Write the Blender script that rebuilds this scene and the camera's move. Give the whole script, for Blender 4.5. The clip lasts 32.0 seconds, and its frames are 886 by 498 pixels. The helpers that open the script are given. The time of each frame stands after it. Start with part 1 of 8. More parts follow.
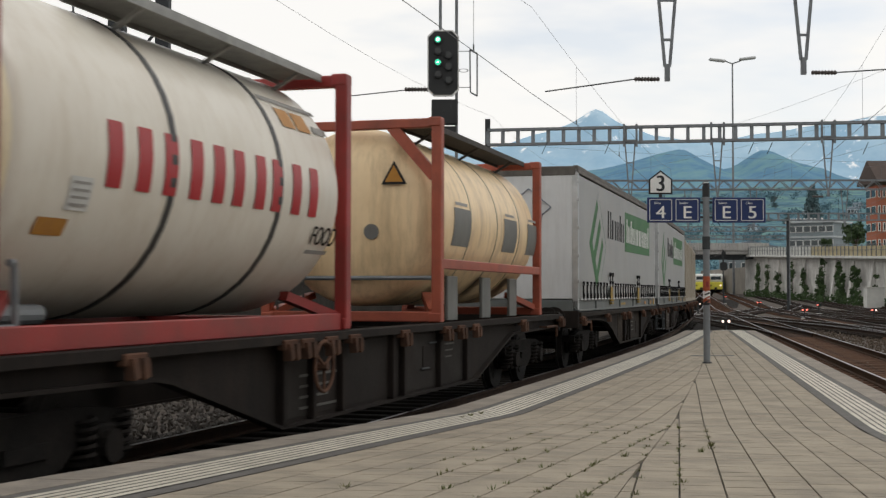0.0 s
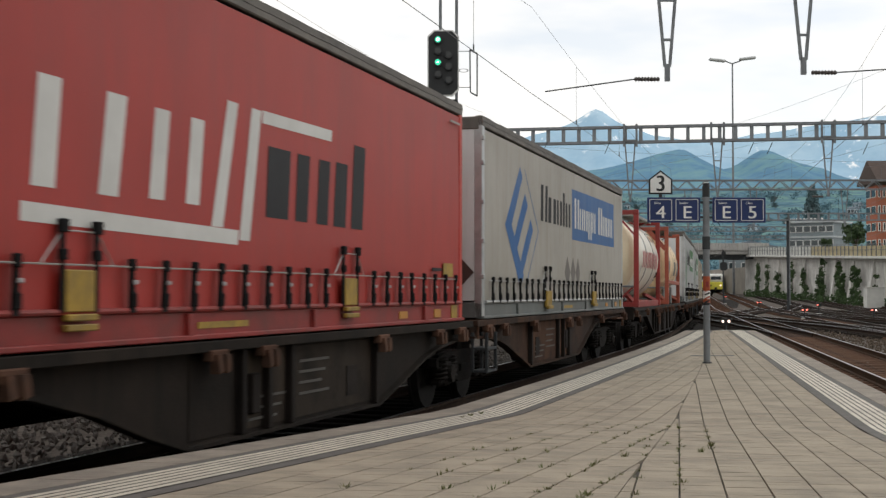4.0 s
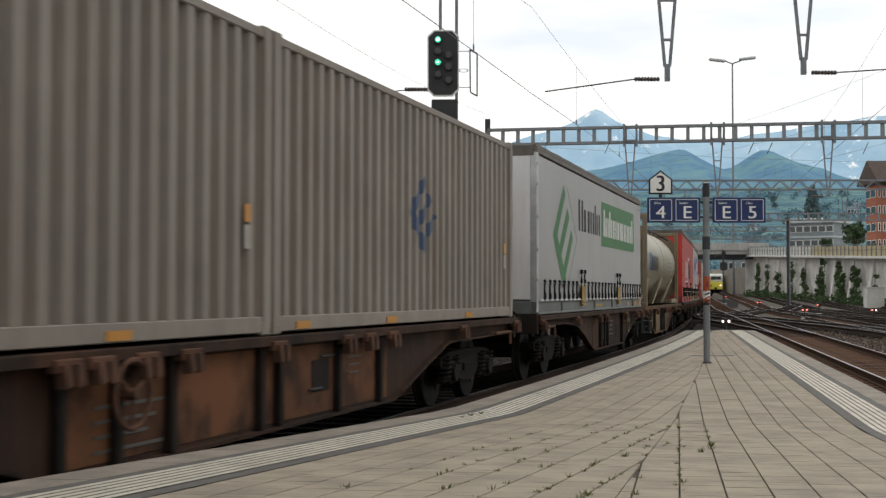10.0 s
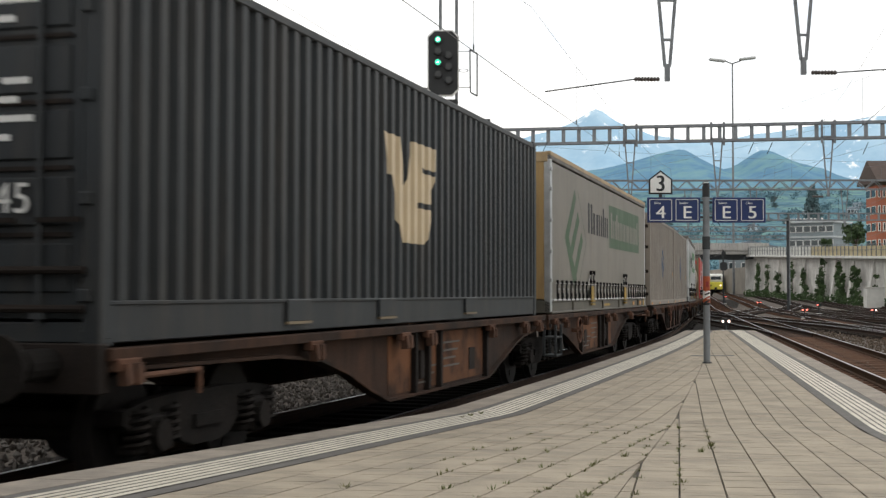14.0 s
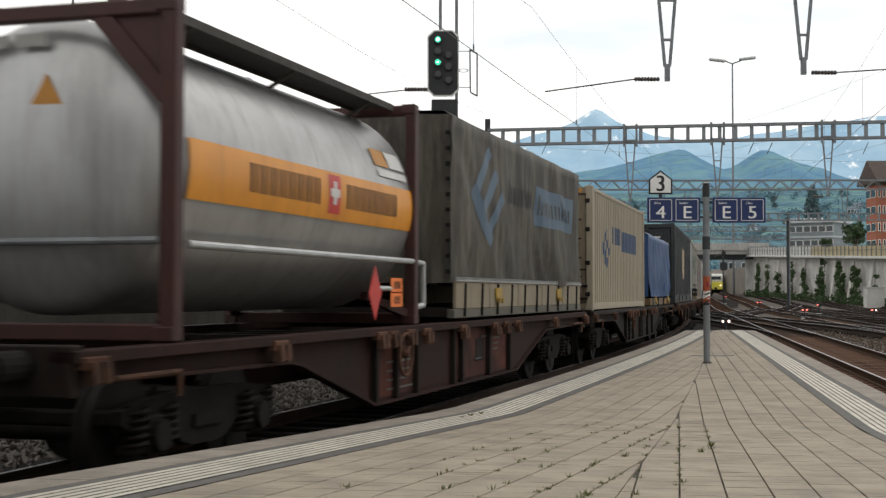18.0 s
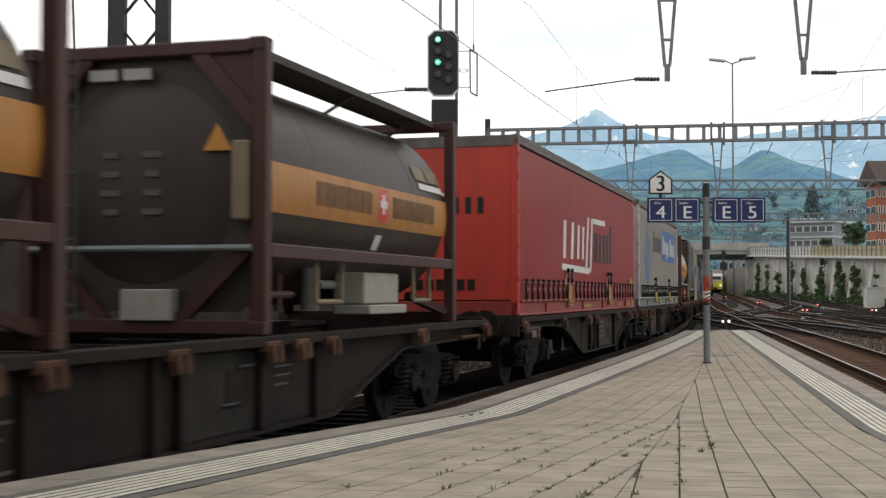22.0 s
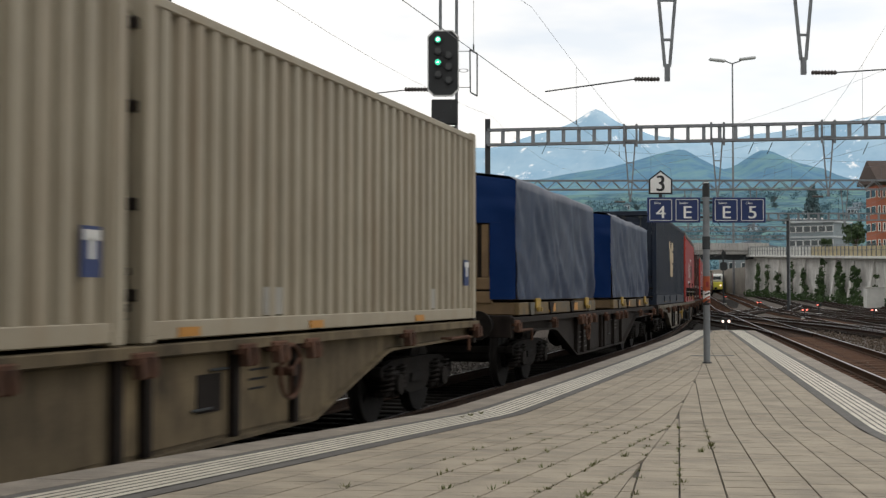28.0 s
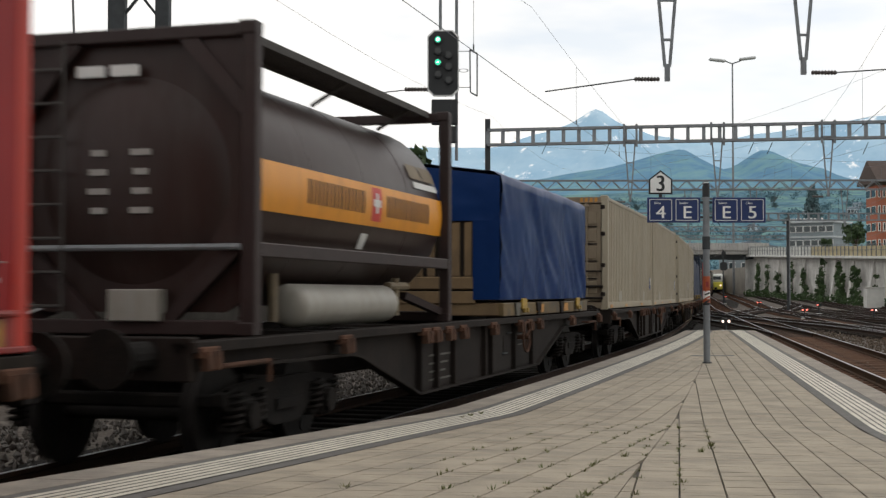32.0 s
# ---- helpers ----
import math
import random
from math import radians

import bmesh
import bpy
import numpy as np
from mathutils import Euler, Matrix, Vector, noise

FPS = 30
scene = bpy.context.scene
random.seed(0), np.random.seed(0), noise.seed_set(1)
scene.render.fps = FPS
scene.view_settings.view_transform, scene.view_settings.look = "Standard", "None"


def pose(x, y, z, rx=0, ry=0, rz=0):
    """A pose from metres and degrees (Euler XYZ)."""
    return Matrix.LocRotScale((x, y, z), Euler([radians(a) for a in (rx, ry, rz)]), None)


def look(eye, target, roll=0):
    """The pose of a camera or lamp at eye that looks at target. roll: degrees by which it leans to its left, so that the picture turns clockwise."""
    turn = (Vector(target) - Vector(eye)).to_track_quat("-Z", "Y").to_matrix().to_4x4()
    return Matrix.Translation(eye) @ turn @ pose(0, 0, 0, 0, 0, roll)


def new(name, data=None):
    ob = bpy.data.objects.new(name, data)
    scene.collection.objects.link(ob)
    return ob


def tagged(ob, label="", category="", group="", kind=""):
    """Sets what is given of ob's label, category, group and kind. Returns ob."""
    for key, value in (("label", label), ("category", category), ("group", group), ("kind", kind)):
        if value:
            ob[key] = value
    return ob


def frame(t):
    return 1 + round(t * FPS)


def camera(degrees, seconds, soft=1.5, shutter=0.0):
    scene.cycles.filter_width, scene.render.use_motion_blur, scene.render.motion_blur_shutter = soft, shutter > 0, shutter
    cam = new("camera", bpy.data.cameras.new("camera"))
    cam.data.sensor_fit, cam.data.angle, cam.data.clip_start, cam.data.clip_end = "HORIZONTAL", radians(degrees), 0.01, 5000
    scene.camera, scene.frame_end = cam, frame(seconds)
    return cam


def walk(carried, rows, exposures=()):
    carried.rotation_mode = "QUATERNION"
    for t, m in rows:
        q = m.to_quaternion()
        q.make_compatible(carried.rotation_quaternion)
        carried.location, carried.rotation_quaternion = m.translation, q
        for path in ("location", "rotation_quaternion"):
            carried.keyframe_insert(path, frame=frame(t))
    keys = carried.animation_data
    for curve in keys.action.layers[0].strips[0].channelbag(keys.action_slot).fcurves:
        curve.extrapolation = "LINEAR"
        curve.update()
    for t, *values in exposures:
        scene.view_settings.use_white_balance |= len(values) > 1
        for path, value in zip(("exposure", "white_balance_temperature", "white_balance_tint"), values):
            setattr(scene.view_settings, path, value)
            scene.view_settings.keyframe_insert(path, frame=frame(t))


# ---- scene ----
# ---------------------------------------------------------------- camera
EYE = 1.509
PITCH = 0.0337
cam = camera(37.46, 32.0, soft=1.35, shutter=0.28)
VIEW = look((0, 0, EYE), (0, 50 * math.cos(PITCH), EYE + 50 * math.sin(PITCH)), 0.063)
walk(cam, [(0, VIEW), (32, VIEW)],
     [(0, -0.5), (1, -0.56), (2, -0.42), (3.5, -0.36), (5.4, -0.25), (6, -0.2), (6.4, -0.26), (7, -0.38), (9, -0.36), (11, -0.2), (14, -0.05), (17, -0.22), (18.2, -0.25), (19, -0.34), (20, -0.22), (22, -0.2), (25, -0.1), (28, -0.35), (30, -0.37), (32, -0.35)])

# ---------------------------------------------------------------- world and light
world = bpy.data.worlds.new("overcast_sky")
scene.world = world
world.use_nodes = True
wn, wl = world.node_tree.nodes, world.node_tree.links
wn.clear()
w_out = wn.new("ShaderNodeOutputWorld")
w_bg = wn.new("ShaderNodeBackground")
w_sky = wn.new("ShaderNodeTexSky")
w_sky.sky_type = "NISHITA"
w_sky.sun_disc = False
w_sky.sun_elevation = radians(46)
w_sky.sun_rotation = radians(57)
w_scale = wn.new("ShaderNodeVectorMath")
w_scale.operation = "SCALE"
w_scale.inputs["Scale"].default_value = 0.12
w_co = wn.new("ShaderNodeTexCoord")
w_map = wn.new("ShaderNodeMapping")
w_map.inputs["Scale"].default_value = (1.2, 1.2, 5.0)
w_noise = wn.new("ShaderNodeTexNoise")
w_noise.inputs["Scale"].default_value = 2.6
w_noise.inputs["Detail"].default_value = 5.0
w_noise.inputs["Roughness"].default_value = 0.55
w_ramp = wn.new("ShaderNodeValToRGB")
w_ramp.color_ramp.elements[0].position = 0.36
w_ramp.color_ramp.elements[0].color = (0.62, 0.62, 0.62, 1)
w_ramp.color_ramp.elements[1].position = 0.52
w_ramp.color_ramp.elements[1].color = (0.97, 0.97, 0.97, 1)
w_mix = wn.new("ShaderNodeMix")
w_mix.data_type = "RGBA"
w_mix.inputs["B"].default_value = (1.04, 1.02, 0.985, 1)
wl.new(w_co.outputs["Generated"], w_map.inputs["Vector"])
wl.new(w_map.outputs["Vector"], w_noise.inputs["Vector"])
wl.new(w_noise.outputs["Fac"], w_ramp.inputs["Fac"])
wl.new(w_sky.outputs["Color"], w_scale.inputs[0])
wl.new(w_scale.outputs["Vector"], w_mix.inputs["A"])
wl.new(w_ramp.outputs["Color"], w_mix.inputs["Factor"])
wl.new(w_mix.outputs["Result"], w_bg.inputs["Color"])
w_bg.inputs["Strength"].default_value = 1.35
wl.new(w_bg.outputs["Background"], w_out.inputs["Surface"])

sun = new("sun", bpy.data.lights.new("sun", "SUN"))
sun.data.energy = 0.6
sun.data.angle = radians(14)
sun.data.color = (1.0, 0.97, 0.92)
sun.matrix_basis = look((0, 0, 60), (-31, -20, 60 - 38))


# ---------------------------------------------------------------- materials
def mat(name, c1, c2=None, rough=0.6, metal=0.0, scale=1.5, grime=None, amount=0.0, streak=False,
        bump=0.15, bump_scale=30.0, rand=0.0, emit=0.0, coords="Object", spec=0.4, gscale=0.0, g0=0.46, g1=0.72, squeeze=0.12):
    """Two tones by a broad noise, grime by a second one (drawn out downwards where streak), fine relief."""
    m = bpy.data.materials.new(name)
    m.use_nodes = True
    n, l = m.node_tree.nodes, m.node_tree.links
    b = n["Principled BSDF"]
    b.inputs["Roughness"].default_value = rough
    b.inputs["Metallic"].default_value = metal
    b.inputs["Specular IOR Level"].default_value = spec
    co = n.new("ShaderNodeTexCoord")
    vec = co.outputs[coords]
    c2 = c2 or tuple(v * 0.8 for v in c1)
    noise_a = n.new("ShaderNodeTexNoise")
    noise_a.inputs["Scale"].default_value = scale
    noise_a.inputs["Detail"].default_value = 6.0
    noise_a.inputs["Roughness"].default_value = 0.62
    l.new(vec, noise_a.inputs["Vector"])
    ramp = n.new("ShaderNodeValToRGB")
    ramp.color_ramp.elements[0].position, ramp.color_ramp.elements[1].position = 0.35, 0.66
    ramp.color_ramp.elements[0].color, ramp.color_ramp.elements[1].color = (*c1, 1), (*c2, 1)
    l.new(noise_a.outputs["Fac"], ramp.inputs["Fac"])
    col = ramp.outputs["Color"]
    if grime:
        mp = n.new("ShaderNodeMapping")
        mp.inputs["Scale"].default_value = (1, 1, squeeze) if streak else (1, 1, 1)
        noise_b = n.new("ShaderNodeTexNoise")
        noise_b.inputs["Scale"].default_value = gscale or (4.5 if streak else 2.2)
        noise_b.inputs["Detail"].default_value = 8.0
        noise_b.inputs["Roughness"].default_value = 0.7
        l.new(vec, mp.inputs["Vector"])
        l.new(mp.outputs["Vector"], noise_b.inputs["Vector"])
        r2 = n.new("ShaderNodeValToRGB")
        r2.color_ramp.elements[0].position, r2.color_ramp.elements[1].position = g0, g1
        r2.color_ramp.elements[0].color = (0, 0, 0, 1)
        r2.color_ramp.elements[1].color = (amount, amount, amount, 1)
        l.new(noise_b.outputs["Fac"], r2.inputs["Fac"])
        mx = n.new("ShaderNodeMix")
        mx.data_type = "RGBA"
        mx.inputs["B"].default_value = (*grime, 1)
        l.new(r2.outputs["Color"], mx.inputs["Factor"])
        l.new(col, mx.inputs["A"])
        col = mx.outputs["Result"]
    if rand:
        info = n.new("ShaderNodeObjectInfo")
        mr = n.new("ShaderNodeMapRange")
        mr.inputs["To Min"].default_value, mr.inputs["To Max"].default_value = 1 - rand, 1 + rand
        l.new(info.outputs["Random"], mr.inputs["Value"])
        sc = n.new("ShaderNodeVectorMath")
        sc.operation = "SCALE"
        l.new(col, sc.inputs[0])
        l.new(mr.outputs["Result"], sc.inputs["Scale"])
        col = sc.outputs["Vector"]
    l.new(col, b.inputs["Base Color"])
    if bump:
        noise_c = n.new("ShaderNodeTexNoise")
        noise_c.inputs["Scale"].default_value = bump_scale
        noise_c.inputs["Detail"].default_value = 4.0
        l.new(vec, noise_c.inputs["Vector"])
        bp = n.new("ShaderNodeBump")
        bp.inputs["Strength"].default_value = bump
        bp.inputs["Distance"].default_value = 0.02
        l.new(noise_c.outputs["Fac"], bp.inputs["Height"])
        l.new(bp.outputs["Normal"], b.inputs["Normal"])
    if emit:
        b.inputs["Emission Color"].default_value = (*c1, 1)
        b.inputs["Emission Strength"].default_value = emit
    return m


M = {}
M["slab"] = mat("slab_concrete", (0.332, 0.286, 0.218), (0.268, 0.23, 0.174), 0.85, scale=2.2, grime=(0.16, 0.145, 0.125), amount=0.5, bump=0.3, bump_scale=60, rand=0.045)
M["joint"] = mat("joint_sand", (0.085, 0.0748, 0.0595), (0.0553, 0.0493, 0.0408), 0.95, scale=4, bump=0.4)
M["kerb"] = mat("kerb_concrete", (0.2904, 0.2552, 0.2112), (0.2112, 0.1848, 0.154), 0.9, scale=3, grime=(0.12, 0.11, 0.10), amount=0.5, bump=0.35, rand=0.08)
M["strip_grey"] = mat("grey_strip", (0.125, 0.118, 0.108), (0.095, 0.09, 0.083), 0.85, scale=4, bump=0.3)
M["strip_white"] = mat("white_strip", (0.6256, 0.5888, 0.4968), (0.5336, 0.4968, 0.414), 0.75, scale=3, grime=(0.25, 0.23, 0.2), amount=0.5, bump=0.2)
M["ballast"] = mat("ballast_bed", (0.12, 0.102, 0.088), (0.055, 0.046, 0.039), 0.95, scale=9, grime=(0.22, 0.2, 0.18), amount=0.5, bump=0.9, bump_scale=22, spec=0.1)
M["stones"] = mat("ballast_stones", (0.144, 0.1344, 0.1248), (0.0576, 0.048, 0.0408), 0.9, scale=9, bump=0.2, spec=0.1)
M["yard"] = mat("yard_stones", (0.165, 0.128, 0.1), (0.05, 0.04, 0.031), 0.9, scale=9, bump=0.2, spec=0.1)
M["rail_side"] = mat("rail_rust", (0.045, 0.027, 0.018), (0.03, 0.021, 0.0168), 0.8, scale=6, bump=0.2, spec=0.1)
M["rail_orange"] = mat("rail_fresh_rust", (0.075, 0.04, 0.022), (0.045, 0.027, 0.018), 0.8, scale=6, bump=0.2, spec=0.1)
M["rail_top"] = mat("rail_steel", (0.4, 0.4, 0.41), (0.32, 0.32, 0.33), 0.3, 0.9, scale=5, bump=0.02)
# Oil-dark bed; the shade below the train is put into the colour too.
M["oil_and_shade"] = mat("oily_shaded_track_bed", (0.0165, 0.0138, 0.0116), (0.0099, 0.0083, 0.0072), 0.95, scale=9, grime=(0.022, 0.019, 0.016), amount=0.5, bump=0.8, bump_scale=22, spec=0.1)
M["sleeper"] = mat("sleeper_wood", (0.036, 0.029, 0.024), (0.02, 0.017, 0.015), 0.95, scale=5, bump=0.5, rand=0.15, spec=0.1)
# Main line sleepers, darkened for oil and for the train's shade.
M["sleeper_oil_shade"] = mat("sleeper_oily_shaded", (0.014, 0.012, 0.0105), (0.009, 0.008, 0.007), 0.95, scale=5, bump=0.4, rand=0.15, spec=0.1)
M["sleeper_rust"] = mat("sleeper_rusty_steel", (0.12, 0.066, 0.042), (0.07, 0.042, 0.029), 0.9, scale=5, bump=0.4, rand=0.15, spec=0.1)
M["galv"] = mat("galvanised_steel", (0.2125, 0.2284, 0.239), (0.1594, 0.17, 0.1806), 0.6, 0.35, scale=3, grime=(0.14, 0.13, 0.12), amount=0.4, bump=0.08)
M["galv_dark"] = mat("weathered_steel", (0.0595, 0.0644, 0.0672), (0.042, 0.0448, 0.0476), 0.65, 0.3, scale=3, bump=0.08, spec=0.1)
M["wire"] = mat("copper_wire", (0.16, 0.17, 0.175), (0.13, 0.135, 0.14), 0.6, 0.5, bump=0)
M["insul"] = mat("insulator_brown", (0.09, 0.075, 0.07), (0.065, 0.055, 0.05), 0.3, bump=0)
M["black"] = mat("black_paint", (0.018, 0.02, 0.021), (0.012, 0.013, 0.014), 0.55, scale=4, bump=0.05)
M["white"] = mat("white_paint", (0.74, 0.74, 0.72), (0.66, 0.66, 0.64), 0.5, scale=3, bump=0.03)
M["sign_blue"] = mat("sign_blue_enamel", (0.009, 0.026, 0.11), (0.008, 0.021, 0.09), 0.4, scale=3, bump=0.02)
M["green_lamp"] = mat("green_signal_lens", (0.05, 0.72, 0.4), (0.05, 0.72, 0.4), 0.2, bump=0, emit=0.9)
M["core_lamp"] = mat("signal_lens_core", (0.85, 1.0, 0.95), (0.85, 1.0, 0.95), 0.2, emit=6.0, bump=0)
M["red_lamp"] = mat("red_signal_lens", (1.0, 0.18, 0.12), (1.0, 0.18, 0.12), 0.2, emit=4.0, bump=0)
M["pale_lamp"] = mat("white_signal_lens", (1.0, 0.72, 0.62), (1.0, 0.72, 0.62), 0.2, emit=3.0, bump=0)
M["lens_off"] = mat("unlit_lens", (0.03, 0.035, 0.035), (0.02, 0.02, 0.02), 0.15, bump=0)
M["orange"] = mat("orange_marker", (0.36, 0.075, 0.025), (0.28, 0.06, 0.02), 0.5, scale=6, bump=0.03)
M["orange_plate"] = mat("orange_reflective_plate", (0.8, 0.2, 0.03), (0.7, 0.17, 0.03), 0.45, scale=6, bump=0.02)
M["taupe_card"] = mat("taupe_placard", (0.15, 0.135, 0.12), (0.11, 0.1, 0.09), 0.6, scale=4, bump=0.02)
M["brown_card"] = mat("brown_placard", (0.07, 0.04, 0.032), (0.05, 0.03, 0.025), 0.6, scale=4, bump=0.02)
M["lamp_grey"] = mat("lamp_housing", (0.504, 0.516, 0.516), (0.408, 0.42, 0.42), 0.5, 0.2, bump=0.02)
M["concrete"] = mat("wall_concrete", (0.66, 0.645, 0.61), (0.5, 0.485, 0.455), 0.9, scale=0.5, grime=(0.15, 0.14, 0.125), amount=0.75, streak=True, bump=0.3, bump_scale=8)
M["bridge"] = mat("bridge_concrete", (0.40, 0.39, 0.37), (0.33, 0.32, 0.30), 0.9, scale=0.6, grime=(0.14, 0.13, 0.12), amount=0.6, streak=True, bump=0.2, bump_scale=8)
M["beige_panel"] = mat("beige_panel", (0.50, 0.42, 0.25), (0.42, 0.36, 0.22), 0.7, scale=1, bump=0.05)
M["pale_panel"] = mat("pale_panel", (0.62, 0.62, 0.58), (0.52, 0.52, 0.49), 0.7, scale=1, bump=0.05)
M["ivy"] = mat("ivy_leaf", (0.055, 0.10, 0.028), (0.03, 0.06, 0.018), 0.7, scale=3, bump=0.1, rand=0.15)
M["leaf"] = mat("tree_leaf", (0.05, 0.085, 0.03), (0.028, 0.05, 0.02), 0.7, scale=2, bump=0.1)
M["bark"] = mat("bark", (0.09, 0.065, 0.045), (0.06, 0.045, 0.035), 0.95, scale=6, bump=0.6)
M["grass"] = mat("grass_blade", (0.12, 0.145, 0.05), (0.17, 0.155, 0.07), 0.8, scale=8, bump=0)
M["meadow"] = mat("meadow", (0.10, 0.14, 0.05), (0.07, 0.10, 0.045), 0.95, scale=0.05, bump=0.3, bump_scale=2)
# Distance haze is mixed into these three colours as blue.
M["hill"] = mat("hazed_wooded_hill", (0.105, 0.215, 0.325), (0.15, 0.275, 0.37), 1.0, scale=0.03, grime=(0.19, 0.335, 0.335), amount=0.6, bump=0.7, bump_scale=0.03, spec=0, gscale=0.011, g0=0.48, g1=0.6)
M["slope"] = mat("hazed_green_slope", (0.062, 0.13, 0.175), (0.125, 0.215, 0.265), 1.0, scale=0.13, grime=(0.165, 0.275, 0.25), amount=0.8, bump=0.8, bump_scale=0.1, spec=0, gscale=0.04, g0=0.47, g1=0.58)
M["peak_snow"] = mat("hazed_snowy_rock", (0.30, 0.47, 0.62), (0.42, 0.58, 0.70), 1.0, scale=0.006, grime=(0.92, 0.95, 0.97), amount=1.0, streak=True, bump=0.9, bump_scale=0.02, spec=0, gscale=0.016, g0=0.6, g1=0.66, squeeze=0.45)
M["roof_brown"] = mat("roof_tiles_brown", (0.085, 0.06, 0.05), (0.06, 0.045, 0.04), 0.9, scale=2, bump=0.4, bump_scale=6)
M["plaster_orange"] = mat("plaster_orange", (0.52, 0.25, 0.10), (0.44, 0.20, 0.08), 0.9, scale=0.6, bump=0.2)
M["plaster_red"] = mat("plaster_brick_red", (0.36, 0.12, 0.07), (0.30, 0.10, 0.06), 0.9, scale=0.6, bump=0.2)
M["plaster_grey"] = mat("facade_grey", (0.2, 0.235, 0.25), (0.16, 0.19, 0.2), 0.85, scale=0.6, bump=0.15)
M["plaster_white"] = mat("facade_white", (0.42, 0.45, 0.46), (0.36, 0.385, 0.39), 0.85, scale=0.6, bump=0.15)
# Far walls, roofs, woods and leaves: blue haze mixed into the colours.
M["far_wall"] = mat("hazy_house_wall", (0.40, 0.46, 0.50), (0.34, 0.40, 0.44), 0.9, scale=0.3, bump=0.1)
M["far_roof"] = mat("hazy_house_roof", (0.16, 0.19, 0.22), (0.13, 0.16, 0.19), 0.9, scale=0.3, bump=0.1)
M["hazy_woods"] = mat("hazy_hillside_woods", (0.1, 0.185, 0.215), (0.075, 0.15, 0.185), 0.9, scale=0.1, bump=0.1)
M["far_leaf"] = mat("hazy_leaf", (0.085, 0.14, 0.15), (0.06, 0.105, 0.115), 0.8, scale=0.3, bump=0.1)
M["yard_wall"] = mat("dark_stone_wall", (0.06, 0.055, 0.048), (0.035, 0.032, 0.028), 0.95, scale=0.8, grime=(0.02, 0.018, 0.016), amount=0.6, streak=True, bump=0.6, bump_scale=6, spec=0.1)
M["station"] = mat("dull_plaster", (0.22, 0.2, 0.17), (0.17, 0.155, 0.13), 0.9, scale=0.4, grime=(0.1, 0.09, 0.075), amount=0.5, streak=True, bump=0.2)
M["glass_dark"] = mat("window_glass", (0.03, 0.04, 0.045), (0.02, 0.03, 0.035), 0.12, bump=0, spec=0.6)
M["train_yellow"] = mat("railcar_yellow", (0.85, 0.78, 0.1), (0.75, 0.7, 0.09), 0.4, scale=1, bump=0.02)
M["train_white"] = mat("railcar_white", (0.9075, 0.9075, 0.8663), (0.825, 0.825, 0.7838), 0.4, scale=1, bump=0.02)
# rolling stock
M["frame_dark"] = mat("underframe_dark", (0.021, 0.0165, 0.0145), (0.0125, 0.0105, 0.0095), 0.75, scale=1.2, grime=(0.03, 0.022, 0.017), amount=0.5, streak=True, bump=0.2, spec=0.1)
M["frame_rust"] = mat("underframe_rusty", (0.06, 0.0315, 0.02025), (0.021, 0.0165, 0.01425), 0.8, scale=1.0, grime=(0.012, 0.01, 0.009), amount=0.8, streak=True, bump=0.25, spec=0.1)
M["frame_brown"] = mat("underframe_oxide", (0.038, 0.017, 0.0135), (0.02, 0.012, 0.0105), 0.75, scale=1.0, grime=(0.012, 0.0095, 0.0085), amount=0.7, streak=True, bump=0.2, spec=0.1)
M["frame_khaki"] = mat("underframe_khaki", (0.168, 0.1328, 0.0832), (0.08, 0.064, 0.0432), 0.8, scale=1.0, grime=(0.025, 0.02, 0.015), amount=0.7, streak=True, bump=0.2, spec=0.1)
M["frame_pale"] = mat("underframe_pale_grey", (0.1652, 0.153, 0.1254), (0.0612, 0.04896, 0.03672), 0.75, scale=1.0, grime=(0.03, 0.021, 0.015), amount=0.65, streak=True, bump=0.2, spec=0.1)
M["frame_umber"] = mat("underframe_umber", (0.025, 0.019, 0.015), (0.013, 0.011, 0.0095), 0.8, scale=1.0, grime=(0.01, 0.009, 0.008), amount=0.8, streak=True, bump=0.2, spec=0.1)
M["frame_ochre"] = mat("underframe_ochre", (0.12, 0.07, 0.033), (0.04, 0.025, 0.016), 0.8, scale=1.0, grime=(0.022, 0.016, 0.012), amount=0.75, streak=True, bump=0.2, spec=0.1)
PATINA = {"frame_ochre": (0.2, 0.145, 0.08), "frame_dark": (0.03, 0.027, 0.024), "frame_rust": (0.155, 0.07, 0.035), "frame_brown": (0.1, 0.036, 0.027), "frame_khaki": (0.24, 0.185, 0.11),
          "frame_pale": (0.43, 0.4, 0.335), "frame_umber": (0.06, 0.046, 0.034)}
